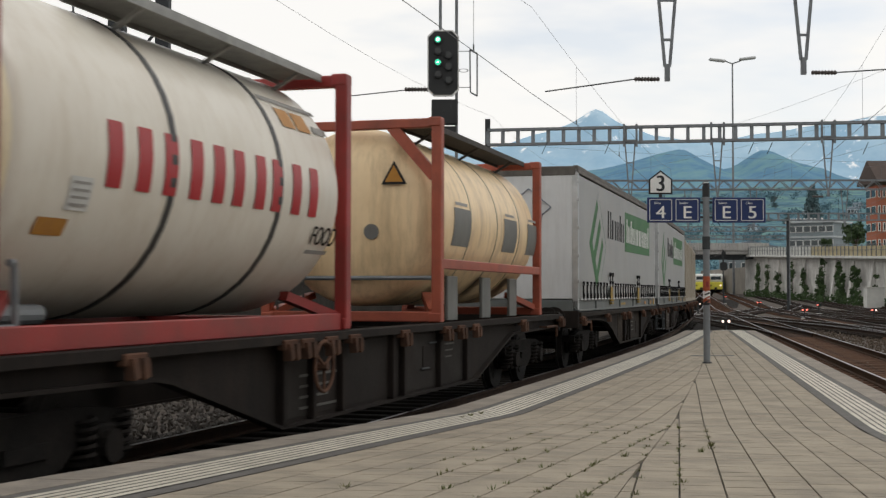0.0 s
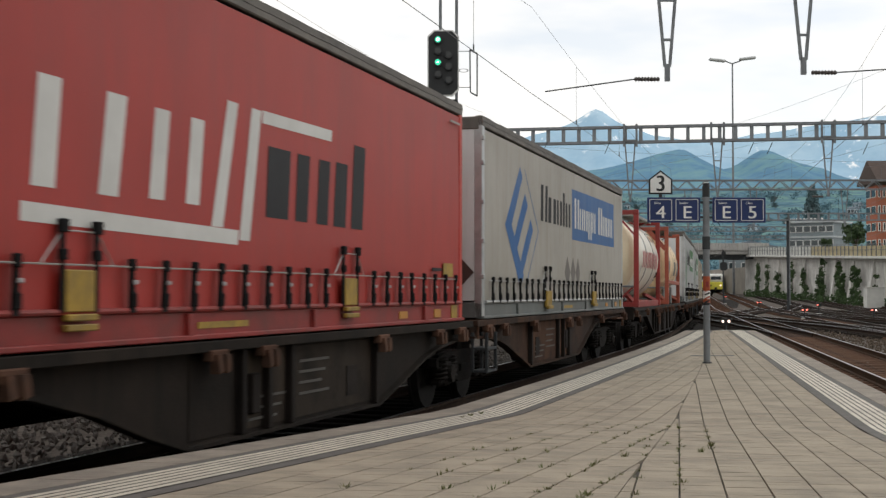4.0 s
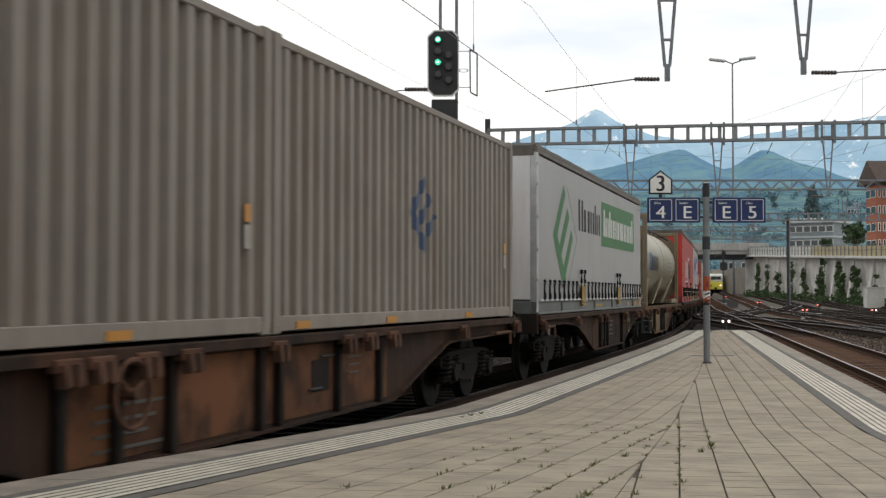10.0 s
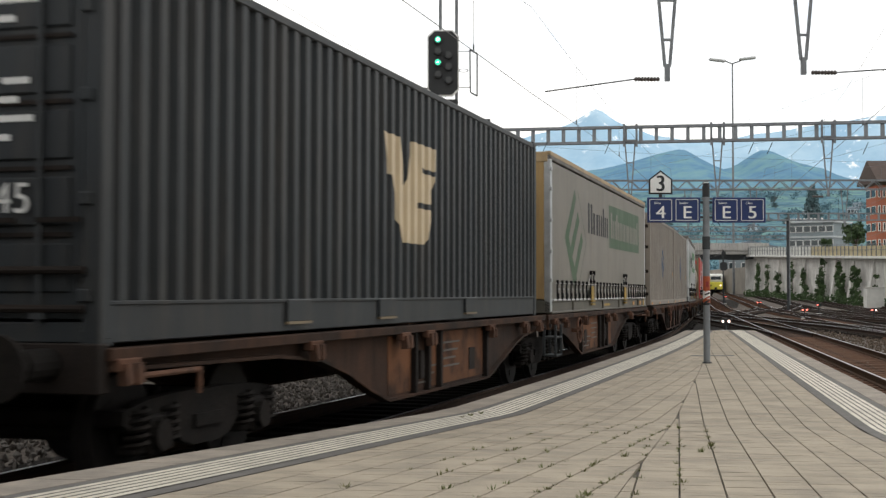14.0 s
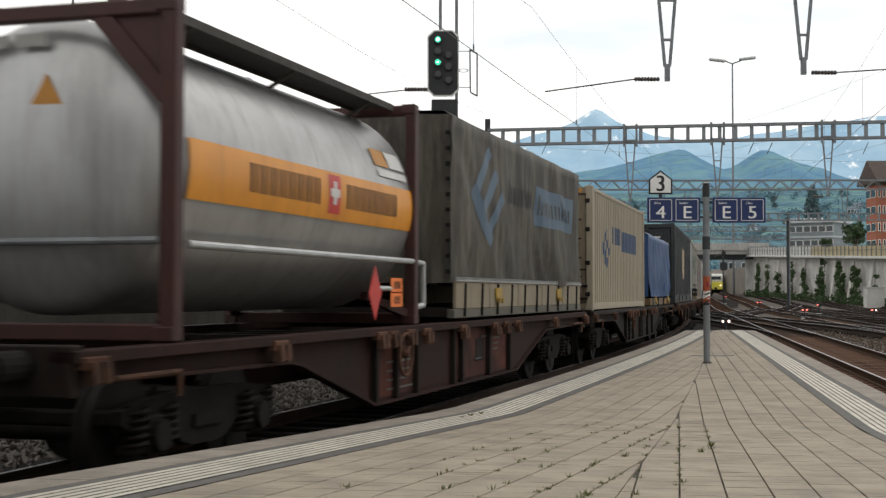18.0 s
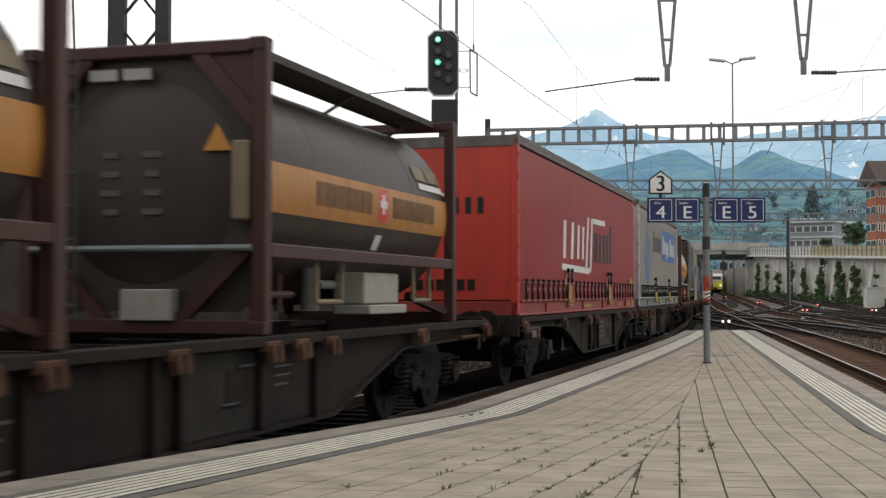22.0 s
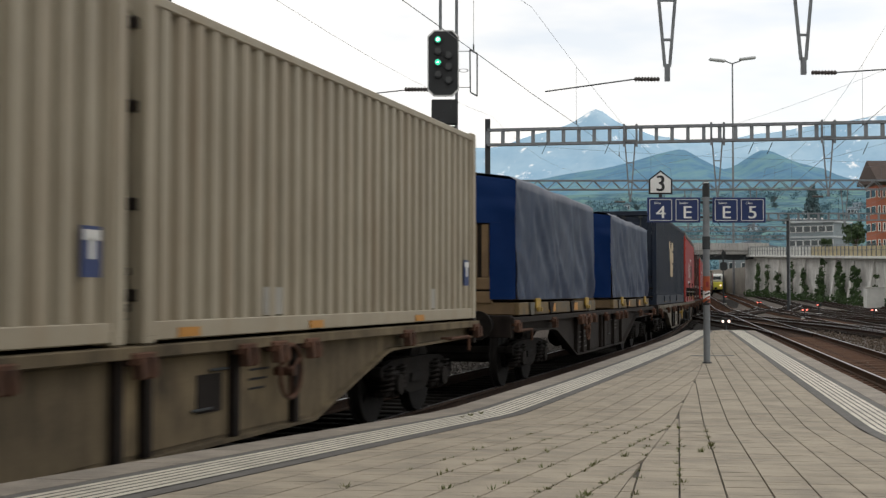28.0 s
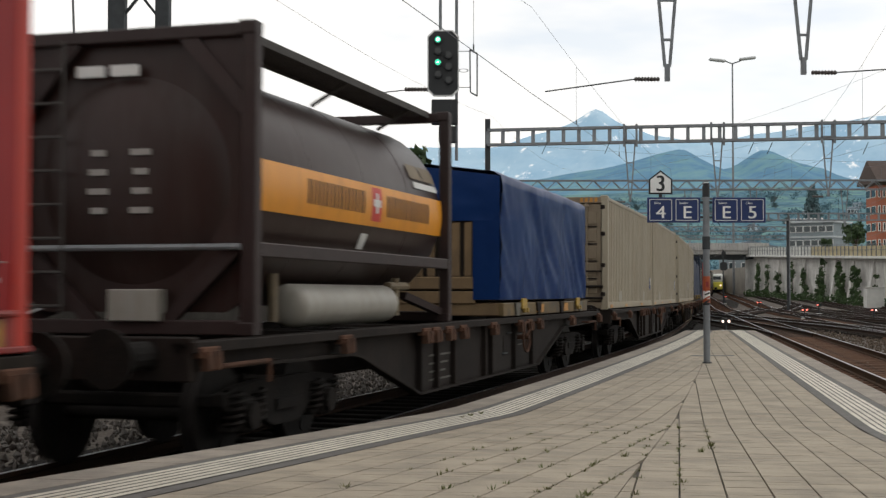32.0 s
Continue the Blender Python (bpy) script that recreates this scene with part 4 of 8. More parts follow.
def flat_wagon(s_mid, paint, wheel_paint="rust_part", wheel_x=3.6, label="", deck_plate=False):
    """A four-axle container flat with fish-bellied side girders."""
    w = thing("flat_wagon", label, "freight wagon", group="wagons of the freight train")
    h = 9.2
    outline = [(-h, 1.08), (h, 1.08), (h, 0.92), (5.6, 0.885), (5.4, 0.85), (3.35, 0.325), (-3.3, 0.315), (-5.35, 0.85), (-5.6, 0.885), (-h, 0.92)]
    girder(w, outline[::-1], (-3.25, -2.55, -1.78, -0.2, 0.2, 1.65, 2.9), paint)
    for x in (-6.9, 7.1):
        bogie(w, x)
    for x, d in ((h, 1), (-h, -1)):
        end_gear(w, x, d)
    part("brake_wheel", BW[wheel_paint], None, w, "spoked hand brake wheel", at=(wheel_x, -1.33, 0.82))
    for x in (-9.0, -6.0, -3.3, -2.9, -2.3, -1.65, 0.0, 1.7, 2.35, 3.1, 6.0, 9.0):
        for s in (-1, 1):
            part("twist_lock", LOCK_ME, None, w, at=Matrix.Translation((x, s * 1.3, 1.03)) if s < 0 else Matrix.Translation((x, 1.3, 1.03)) @ Matrix.Rotation(math.pi, 4, "Z"))
    part("air_tank", put_rod(bmesh.new(), (-1.5, -0.5, 0.6), (-0.2, -0.5, 0.6), 0.2, 14), "frame_dark", w)
    light = paint not in ("frame_pale", "frame_khaki")
    bars(w, -2.8, 0.74, 0.95, 4, -1.187, "stencil" if light else "ink", 0.1)
    bars(w, 2.0, 0.86, 0.4, 3, -1.187, "stencil" if light else "ink", 0.08)
    part("data_plate", boxes(((1.25, -1.187, 0.72), (0.42, 0.008, 0.3))), "frame_dark", w)
    for x in (1.1, 1.4):
        part("grab_iron", rods(((x - 0.16, -1.2, 0.6 + (x - 1.1)), (x + 0.16, -1.2, 0.6 + (x - 1.1))), r=0.012, n=6), "galv_dark", w)
    RIDERS.append((w, s_mid + 7.1, s_mid - 7.1, 0.0))
    return w


def half_wagon(s_front, outer_front, paint, label, wheel_paint="rust_part", wheel_side=True):
    """One half of an articulated flat wagon; the two halves share the bogie at the joint, which the front half carries."""
    w = thing("articulated_wagon", label, "freight wagon", group="wagons of the freight train")
    k = 1 if outer_front else -1
    o = [(-6.1, 1.08), (7.9, 1.08), (7.9, 0.99), (5.0, 0.95), (4.0, 0.87), (3.25, 0.70), (2.55, 0.48), (1.95, 0.325), (-2.45, 0.315), (-2.95, 0.44), (-3.6, 0.6), (-4.15, 0.735), (-4.7, 0.83), (-5.4, 0.885), (-6.1, 0.9)]
    outline = [(x * k, z) for x, z in o]
    top = sorted([p for p in outline if p[1] > 1.0])
    low = sorted([p for p in outline if p[1] <= 1.0])
    girder(w, low + top[::-1], tuple(x * k for x in (-2.35, -0.05, 0.45, 0.98)), paint)
    bogie(w, 6.0 * k)
    end_gear(w, 8.0 * k, k)
    if outer_front:
        bogie(w, -5.95)
        part("joint", boxes(((-6.2, 0, 0.95), (0.7, 0.9, 0.2)), bevel=0.02), "frame_dark", w)
    if k > 0:
        step_frame(w, -5.83, -1.31, 0.97)
        part("grab_iron", HOOP_ME, None, w, at=(-5.75, -1.26, 1.02))
    part("brake_wheel", BW[wheel_paint], None, w, "spoked hand brake wheel", at=((-3.2 if s_front in (-117.4, -187.12) else 1.5) if k > 0 else 2.6, -1.33 if wheel_side else 1.33, 0.8))
    for x in (-5.5, -4.5, -2.36, 0.64, 1.6, 4.3, 7.7):
        for s in (-1, 1):
            part("twist_lock", LOCK_ME, None, w, at=Matrix.Translation((x * k, s * 1.3, 1.0)) if s < 0 else Matrix.Translation((x * k, 1.3, 1.0)) @ Matrix.Rotation(math.pi, 4, "Z"))
    light = paint not in ("frame_pale", "frame_khaki")
    ink = "stencil" if light else "ink"
    bars(w, -1.0 if k > 0 else 0.3, 0.88, 0.75, 4, -1.187, ink, 0.1)
    bars(w, (-1.9 if k > 0 else -0.8), 0.62, 0.8, 3, -1.187, ink, 0.09)
    part("data_plate", boxes(((-1.7 * k, -1.187, 0.62), (0.3, 0.008, 0.3))), "frame_dark", w)
    part("hose_box", boxes(((0.72 * k, -1.2, 0.66), (0.16, 0.07, 0.34)), bevel=0.01), "frame_dark" if light else "black", w)
    mid = s_front - 6.8
    if outer_front:
        RIDERS.append((w, mid + 5.1, mid - 7.3, 0.0))
    else:
        RIDERS.append((w, mid + 7.3, mid - 5.1, 0.0))
    return w


# ---------------------------------------------------------------- rolling stock: loads
def ride(ob, s_front, length):
    RIDERS.append((ob, s_front, s_front - length, FLOOR))
    return ob


SHAPES = {"T": (1.0, 0, 1.0), "x": (0.82, 0, 0.72), "l": (0.34, 0, 1.0), "w": (1.2, 0, 0.72), "g": (0.82, -0.26, 0.72), " ": (0.45, 0, 0), "r": (0.5, 0, 0.72), "i": (0.34, 0, 0.74)}


def sheet_at(parent, x, z):
    """The near face of a curtain-sided body at x, z, with the curtain's waves."""
    seed, height = CURTAINS[parent.name]
    u, v = (x + 6.66) / 13.32, (z - 0.24) / (height - 0.40)
    return -(1.242 + curtain_wave(u * 13.6, v * 2.3, seed - 1))


def spans_at(outline, x):
    """The stretches of z that an outline covers at x."""
    zs = []
    for (xa, za), (xb, zb) in zip(outline, outline[1:] + outline[:1]):
        if (xa <= x < xb) or (xb <= x < xa):
            zs.append(za + (zb - za) * (x - xa) / (xb - xa))
    zs.sort()
    return [(zs[i], zs[i + 1]) for i in range(0, len(zs) - 1, 2)]


def decal(parent, outline, material, name, label="", lift=0.0035):
    """A printed shape that lies on a curtain and follows its waves; outline in x, z."""
    lo, hi = min(p[0] for p in outline), max(p[0] for p in outline)
    cuts = {round(p[0], 5) for p in outline} | {round(lo + 0.2 * i, 5) for i in range(int((hi - lo) / 0.2) + 1)} | {round(hi, 5)}
    xs = sorted(cuts)
    bm = bmesh.new()
    for a, b in zip(xs, xs[1:]):
        if b - a < 1e-4:
            continue
        e = (b - a) * 1e-3
        for (a0, a1), (b0, b1) in zip(spans_at(outline, a + e), spans_at(outline, b - e)):
            n = max(1, int(max(a1 - a0, b1 - b0) / 0.2))
            for i in range(n):
                q = []
                for x, z0, z1, w in ((a, a0, a1, i), (b, b0, b1, i), (b, b0, b1, i + 1), (a, a0, a1, i + 1)):
                    z = z0 + (z1 - z0) * w / n
                    q.append(bm.verts.new((x, sheet_at(parent, x, z) - lift, z)))
                bm.faces.new(q)
    return part(name, bm, material, parent, label, smooth=True)


def word_bars(parent, code, x0, x1, z0, z1, material, name="logo_bar", label="", lean=0.0, lift=0.0035):
    """A brand word as plain upright bars, after each character's width and height."""
    total = sum(SHAPES[c][0] + 0.16 for c in code) - 0.16
    k = (x1 - x0) / total
    x = x0
    for c in code:
        wd, a, b = SHAPES[c]
        if b:
            za, zb = z0 + (z1 - z0) * a, z0 + (z1 - z0) * b
            o = lean * (zb - za)
            t = wd * k if wd < 0.6 else wd * k * 0.36
            for ax in ((x,) if wd < 0.6 else (x, x + wd * k - t)):
                decal(parent, [(ax, za), (ax + t, za), (ax + t + o, zb), (ax + o, zb)], material, name, label, lift)
        x += (wd + 0.16) * k


BANDS = ([(0, 0), (1, 0), (1, 0.22), (0, 0.22)], [(0, 0.22), (0.2, 0.22), (0.17, 1), (0, 1)], [(0.38, 0.22), (0.57, 0.22), (0.57, 0.97), (0.38, 0.97)], [(0.77, 0.22), (0.95, 0.22), (0.95, 0.95), (0.77, 0.95)])


def rhomb(a, b, cx, cz, w, h):
    """From the rhombus' own two directions to x, z."""
    return cx + w * (-0.5 + 0.5 * a + 0.5 * b), cz + h * 0.5 * (b - a)


def diamond_logo(parent, left, cz, w, h, material):
    """A rhombus of slanting bands, with a thin outline set off to its front side."""
    cx = left + w / 2
    for band in BANDS:
        decal(parent, [rhomb(a, b, cx, cz, w, h) for a, b in band], material, "logo_band", "slanting band of a rhombus logo")
    for line in ([(0.17, 1.17), (1.17, 1.17), (1.17, 1.15), (0.17, 1.15)], [(1.17, 1.17), (1.17, 0.17), (1.15, 0.17), (1.15, 1.17)]):
        decal(parent, [rhomb(a, b, cx, cz, w, h) for a, b in line], material, "logo_line")


STRAP_ME = mesh_of("strap", prism([(-0.036, -0.02), (0.036, -0.02), (0.02, 0.27), (-0.02, 0.27)], -0.012, 0.012, boxes(((0, -0.006, 0.31), (0.066, 0.04, 0.085)), ((0.01, -0.008, 0.07), (0.06, 0.036, 0.1)), bevel=0.008)), "strap")
BUCKLE_ME = mesh_of("buckle", boxes(((0, 0, 0), (0.05, 0.012, 0.03)), bevel=0.003), "alu")
LONG_STRAP_ME = mesh_of("tension_strap", boxes(((0, 0, 0.26), (0.042, 0.022, 0.54)), ((0, -0.006, 0.54), (0.085, 0.045, 0.085)), ((0, -0.006, 0.36), (0.07, 0.04, 0.07)), bevel=0.006), "strap")
GRAB_ME = mesh_of("lifting_plate", boxes(((0, 0, 0.14), (0.34, 0.03, 0.27)), ((0, -0.012, -0.03), (0.36, 0.05, 0.045)), ((0, -0.012, -0.095), (0.36, 0.05, 0.045)), bevel=0.008), "yellow")


GRAB_LOW_ME = mesh_of("lifting_plate_low", boxes(((0, -0.01, 0.03), (0.42, 0.05, 0.28)), ((0, -0.04, -0.11), (0.42, 0.05, 0.06)), bevel=0.01), "yellow")
GRAB_S_ME = mesh_of("lifting_plate_small", boxes(((0, 0, 0.04), (0.34, 0.03, 0.17)), ((-0.1, -0.03, -0.06), (0.1, 0.05, 0.07)), ((0.1, -0.03, -0.06), (0.1, 0.05, 0.07)), bevel=0.008), "yellow")


CURTAINS = {}   # name of a curtain-sided body: seed of its waves, height


def curtain_wave(x, z, k):
    return 0.010 * noise.noise(Vector((x * 0.8, z * 0.9, k * 3.7))) + 0.004 * noise.noise(Vector((x * 3.1, z * 1.3, k)))


def curtain_body(s_front, label, curtain, end, cap, chassis, seed, height=2.84, plates=(4.35, 9.3)):
    """A 13.6 metre curtain-sided swap body; x runs from its rear end."""
    L, W = 13.6, 1.25
    b = thing("swap_body", label, "swap body", group="loads of the freight train")
    CURTAINS[b.name] = (seed, height)
    x0 = -L / 2
    for s in (-1, 1):
        f = lambda u, v: Vector((x0 + 0.14 + (L - 0.28) * u, s * (W - 0.008 + curtain_wave(u * L, v * 2.3, seed + s) - (0.016 if v < 0.12 else 0)), 0.24 + (height - 0.40) * v))
        part("side_curtain", grid(68, 12, f), curtain, b, smooth=True)
        part("chassis_rail", boxes(((0, s * (W - 0.05), 0.12), (L, 0.09, 0.21)), ((0, s * (W - 0.02), 0.03), (L, 0.1, 0.04)), bevel=0.008), chassis, b)
        part("hem_bar", rods(((x0 + 0.15, s * (W + 0.012), 0.245), (-x0 - 0.15, s * (W + 0.012), 0.245)), r=0.022, n=8), "alu" if "red" not in curtain else "red_chassis", b)
        part("roof_rail", boxes(((0, s * (W - 0.045), height - 0.085), (L, 0.10, 0.09)), bevel=0.012), "cap_edge", b, "grey roof rail")
        part("roof_hem", sweep([Vector((x0 + 0.4 * i, s * (W - 0.05), height - 0.008 + 0.012 * noise.noise(Vector((i * 0.7, seed, s))))) for i in range(35)], [(-0.06, -0.05), (0.06, -0.05), (0.045, 0.03), (-0.045, 0.03)]), cap, b)
        for e in (-1, 1):
            part("corner_post", boxes(((e * (L / 2 - 0.07), s * (W - 0.06), height / 2), (0.14, 0.12, height - 0.06)), bevel=0.01), "alu" if "red" not in curtain else "end_red", b)
    part("roof", grid(20, 6, lambda u, v: Vector((x0 + L * u, -W + 0.08 + (2 * W - 0.16) * v, height - 0.04 + 0.05 * math.sin(math.pi * v)))), cap, b)
    part("floor", boxes(((0, 0, 0.13), (L - 0.2, 2 * W - 0.2, 0.14))), chassis, b)
    for e in (-1, 1):
        part("end_wall", boxes(((e * (L / 2 - 0.03), 0, height / 2 + 0.08), (0.05, 2 * W - 0.24, height - 0.36)), bevel=0.006), end, b)
        part("end_rail", boxes(((e * (L / 2 - 0.05), 0, height - 0.08), (0.12, 2 * W - 0.1, 0.18)), bevel=0.012), cap, b)
        part("end_sill", boxes(((e * (L / 2 - 0.05), 0, 0.13), (0.1, 2 * W - 0.1, 0.22)), bevel=0.01), chassis, b)
    hinge = mesh_of("hinge", boxes(((0, 0, 0), (0.09, 0.05, 0.07)), bevel=0.008), "alu" if "red" not in curtain else "end_red")
    for z in (0.6, 1.1, 1.65, 2.2, 2.55):
        part("hinge", hinge, None, b, at=(x0 + 0.03, -W + 0.0, z))
    for i in range(29):
        x = x0 + 0.5 + i * 0.452
        if min(abs(x - x0 - p) for p in plates) < 0.33:
            continue
        lean = Matrix.Translation((x, -W - 0.026, 0.25)) @ Matrix.Rotation(random.uniform(-0.1, 0.08), 4, "Y")
        part("strap", STRAP_ME, None, b, at=lean)
        part("buckle", BUCKLE_ME, None, b, at=lean @ Matrix.Translation((0.006, -0.03, 0.19)))
    for p in plates:
        part("lifting_plate", GRAB_LOW_ME if curtain in ("curtain_dirty", "curtain_grey") else GRAB_ME, None, b, "yellow lifting plate", at=(x0 + p, -W - 0.03, 0.24))
        for o in (-0.2, 0.2):
            part("tension_strap", LONG_STRAP_ME, None, b, at=(x0 + p + o, -W - 0.03, 0.25))
        part("tension_cord", rods(((x0 + p - 0.2, -W - 0.03, 0.76), (x0 + p + 0.2, -W - 0.03, 0.76)), ((x0 + p - 0.42, -W - 0.02, 0.55), (x0 + p - 0.2, -W - 0.03, 0.76)), ((x0 + p + 0.2, -W - 0.03, 0.76), (x0 + p + 0.42, -W - 0.02, 0.55)), r=0.006, n=5), "alu", b)
        part("lifting_plate", GRAB_ME, None, b, "yellow lifting plate", at=Matrix.Translation((x0 + p, W + 0.03, 0.20)) @ Matrix.Rotation(math.pi, 4, "Z"))
    for q, wd, hh, tone in ((12.45, 0.28, 0.1, "amber"), (13.2, 0.26, 0.19, "yellow"), (6.5, 0.9, 0.05, "yellow"), (11.1, 0.3, 0.08, "amber")):
        part("reflector", boxes(((x0 + q, -W - 0.002, 0.12), (wd, 0.008, hh))), tone, b)
    for q in (2.2, 5.9, 8.4, 11.9):
        part("rail_lug", boxes(((x0 + q, -W - 0.006, 0.13), (0.1, 0.05, 0.17)), bevel=0.008), chassis, b)
    part("side_cord", rods(((x0 + 0.3, -W - 0.03, 0.545), (-x0 - 0.3, -W - 0.03, 0.545)), r=0.007, n=5), "alu" if "red" not in curtain else "mark_grey", b)
    bars(b, x0 + 12.95, height - 0.27, 0.45, 1, -W - 0.024, "mark_grey", 0.12)
    return ride(b, s_front, L)


DY = -1.259


def rhombus_side(b, tone, word, ink="ink"):
    """Rhombus logo, a five-letter word and a filled panel with a second word."""
    x0 = -6.8
    diamond_logo(b, x0 + 1.395, 1.40, 2.09, 1.93, tone)
    word_bars(b, "Twxlx", x0 + 4.05, x0 + 6.75, 1.60, 2.22, ink, label="dark grey lettering")
    decal(b, [(x0 + 6.93, 1.39), (x0 + 12.25, 1.42), (x0 + 12.25, 2.40), (x0 + 6.93, 2.36)], tone, "logo_panel", "filled logo panel")
    word_bars(b, word, x0 + 7.2, x0 + 12.0, 1.62, 2.2, "mark_white" if tone != "green_dull" else "curtain_tan", label="pale lettering", lift=0.007)
    e = bmesh.new()
    for a, c in (((-0.27, 2.42), (-0.72, 2.05)), ((-0.72, 2.05), (-0.27, 1.68)), ((-0.27, 2.42), (0.18, 2.05)), ((0.18, 2.05), (-0.27, 1.68))):
        put_beam(e, (x0 - 0.008, a[0], a[1]), (x0 - 0.008, c[0], c[1]), 0.03, 0.01)
    part("end_mark", e, "ink_blue", b, "thin blue rhombus outline")


def red_side(b, number=True):
    """White angular word with long swashes and a dark tail, as plain bars."""
    x0 = -6.8
    y = DY
    for xa, za, xb, zb, w in ((3.85, 1.02, 3.92, 1.72, 0.26), (4.62, 1.02, 4.72, 1.72, 0.26), (5.3, 1.04, 5.37, 1.70, 0.22), (5.85, 1.04, 5.92, 1.70, 0.22), (6.28, 0.89, 6.55, 1.92, 0.2), (6.78, 0.80, 7.02, 1.92, 0.2)):
        decal(b, [(x0 + xa, za), (x0 + xa + w, za), (x0 + xb + w, zb), (x0 + xb, zb)], "mark_white", "logo_bar")
    decal(b, [(x0 + 3.75, 0.80), (x0 + 6.75, 0.76), (x0 + 6.77, 0.88), (x0 + 3.75, 0.92)], "mark_white", "logo_swash", "long white line under the word")
    decal(b, [(x0 + 7.24, 1.82), (x0 + 8.85, 1.84), (x0 + 8.87, 1.95), (x0 + 7.24, 1.93)], "mark_white", "logo_swash", "long white line over the word")
    word_bars(b, "rxil", x0 + 7.3, x0 + 9.75, 1.02, 1.88, "ink", label="black lettering", lean=0.1)
    part("side_sticker", boxes(((x0 + 12.9, y, 0.66), (0.42, 0.006, 0.17))), "yellow", b)
    bars(b, x0 + 12.2, 0.66, 0.4, 1, y, "ink", 0.16)
    # end wall: the same word small, and a number as bars
    e = bmesh.new()
    for k in range(4):
        put_box(e, (x0 - 0.008, 0.75 - k * 0.16, 1.78), (0.006, 0.1, 0.3))
    put_box(e, (x0 - 0.008, 0.05, 1.93), (0.006, 0.55, 0.05))
    part("end_logo", e, "mark_white", b)
    e = bmesh.new()
    for k in range(4):
        put_box(e, (x0 - 0.008, -0.05 - k * 0.2, 1.75), (0.006, 0.09, 0.26))
    part("end_logo", e, "ink", b)
    e = bmesh.new()
    for k in range(6):
        put_box(e, (x0 - 0.008, 0.35 - k * 0.17, 0.5), (0.006, 0.12, 0.17))
    part("end_number_bars", e, "frame_umber", b)


# corrugated containers
PITCH_C, DEPTH_C = 0.278, 0.064


TURNS = (0.0, 0.40, 0.50, 0.86)


def corr(x):
    """How far the sheet lies in at x: flat, slope, flat, slope."""
    k = (x / PITCH_C) % 1.0
    if k < TURNS[1]:
        return 0.0
    if k < TURNS[2]:
        return DEPTH_C * (k - TURNS[1]) / (TURNS[2] - TURNS[1])
    if k < TURNS[3]:
        return DEPTH_C
    return DEPTH_C * (1 - (k - TURNS[3]) / (1 - TURNS[3]))


def stations(a, b):
    xs = [a]
    k = math.floor(a / PITCH_C) - 1
    while k * PITCH_C < b:
        xs += [x for x in ((k + t) * PITCH_C for t in TURNS) if a + 1e-4 < x < b - 1e-4]
        k += 1
    return xs + [b]


def corr_decal(parent, x_off, outline, y_face, material, name, label=""):
    """A painted shape that follows the corrugations: outline in x, z from the container's rear end."""
    xs = sorted({round(x, 5) for x in stations(min(p[0] for p in outline), max(p[0] for p in outline)) + [p[0] for p in outline]})
    bm = bmesh.new()
    for a, b in zip(xs, xs[1:]):
        e = (b - a) * 1e-3
        sa, sb = spans_at(outline, a + e), spans_at(outline, b - e)
        if len(sa) != len(sb):
            continue
        ya, yb = y_face + corr(a) - 0.005, y_face + corr(b) - 0.005
        for (a0, a1), (b0, b1) in zip(sa, sb):
            bm.faces.new([bm.verts.new(v) for v in ((x_off + a, ya, a0), (x_off + b, yb, b0), (x_off + b, yb, b1), (x_off + a, ya, a1))])
    return part(name, bm, material, parent, label)


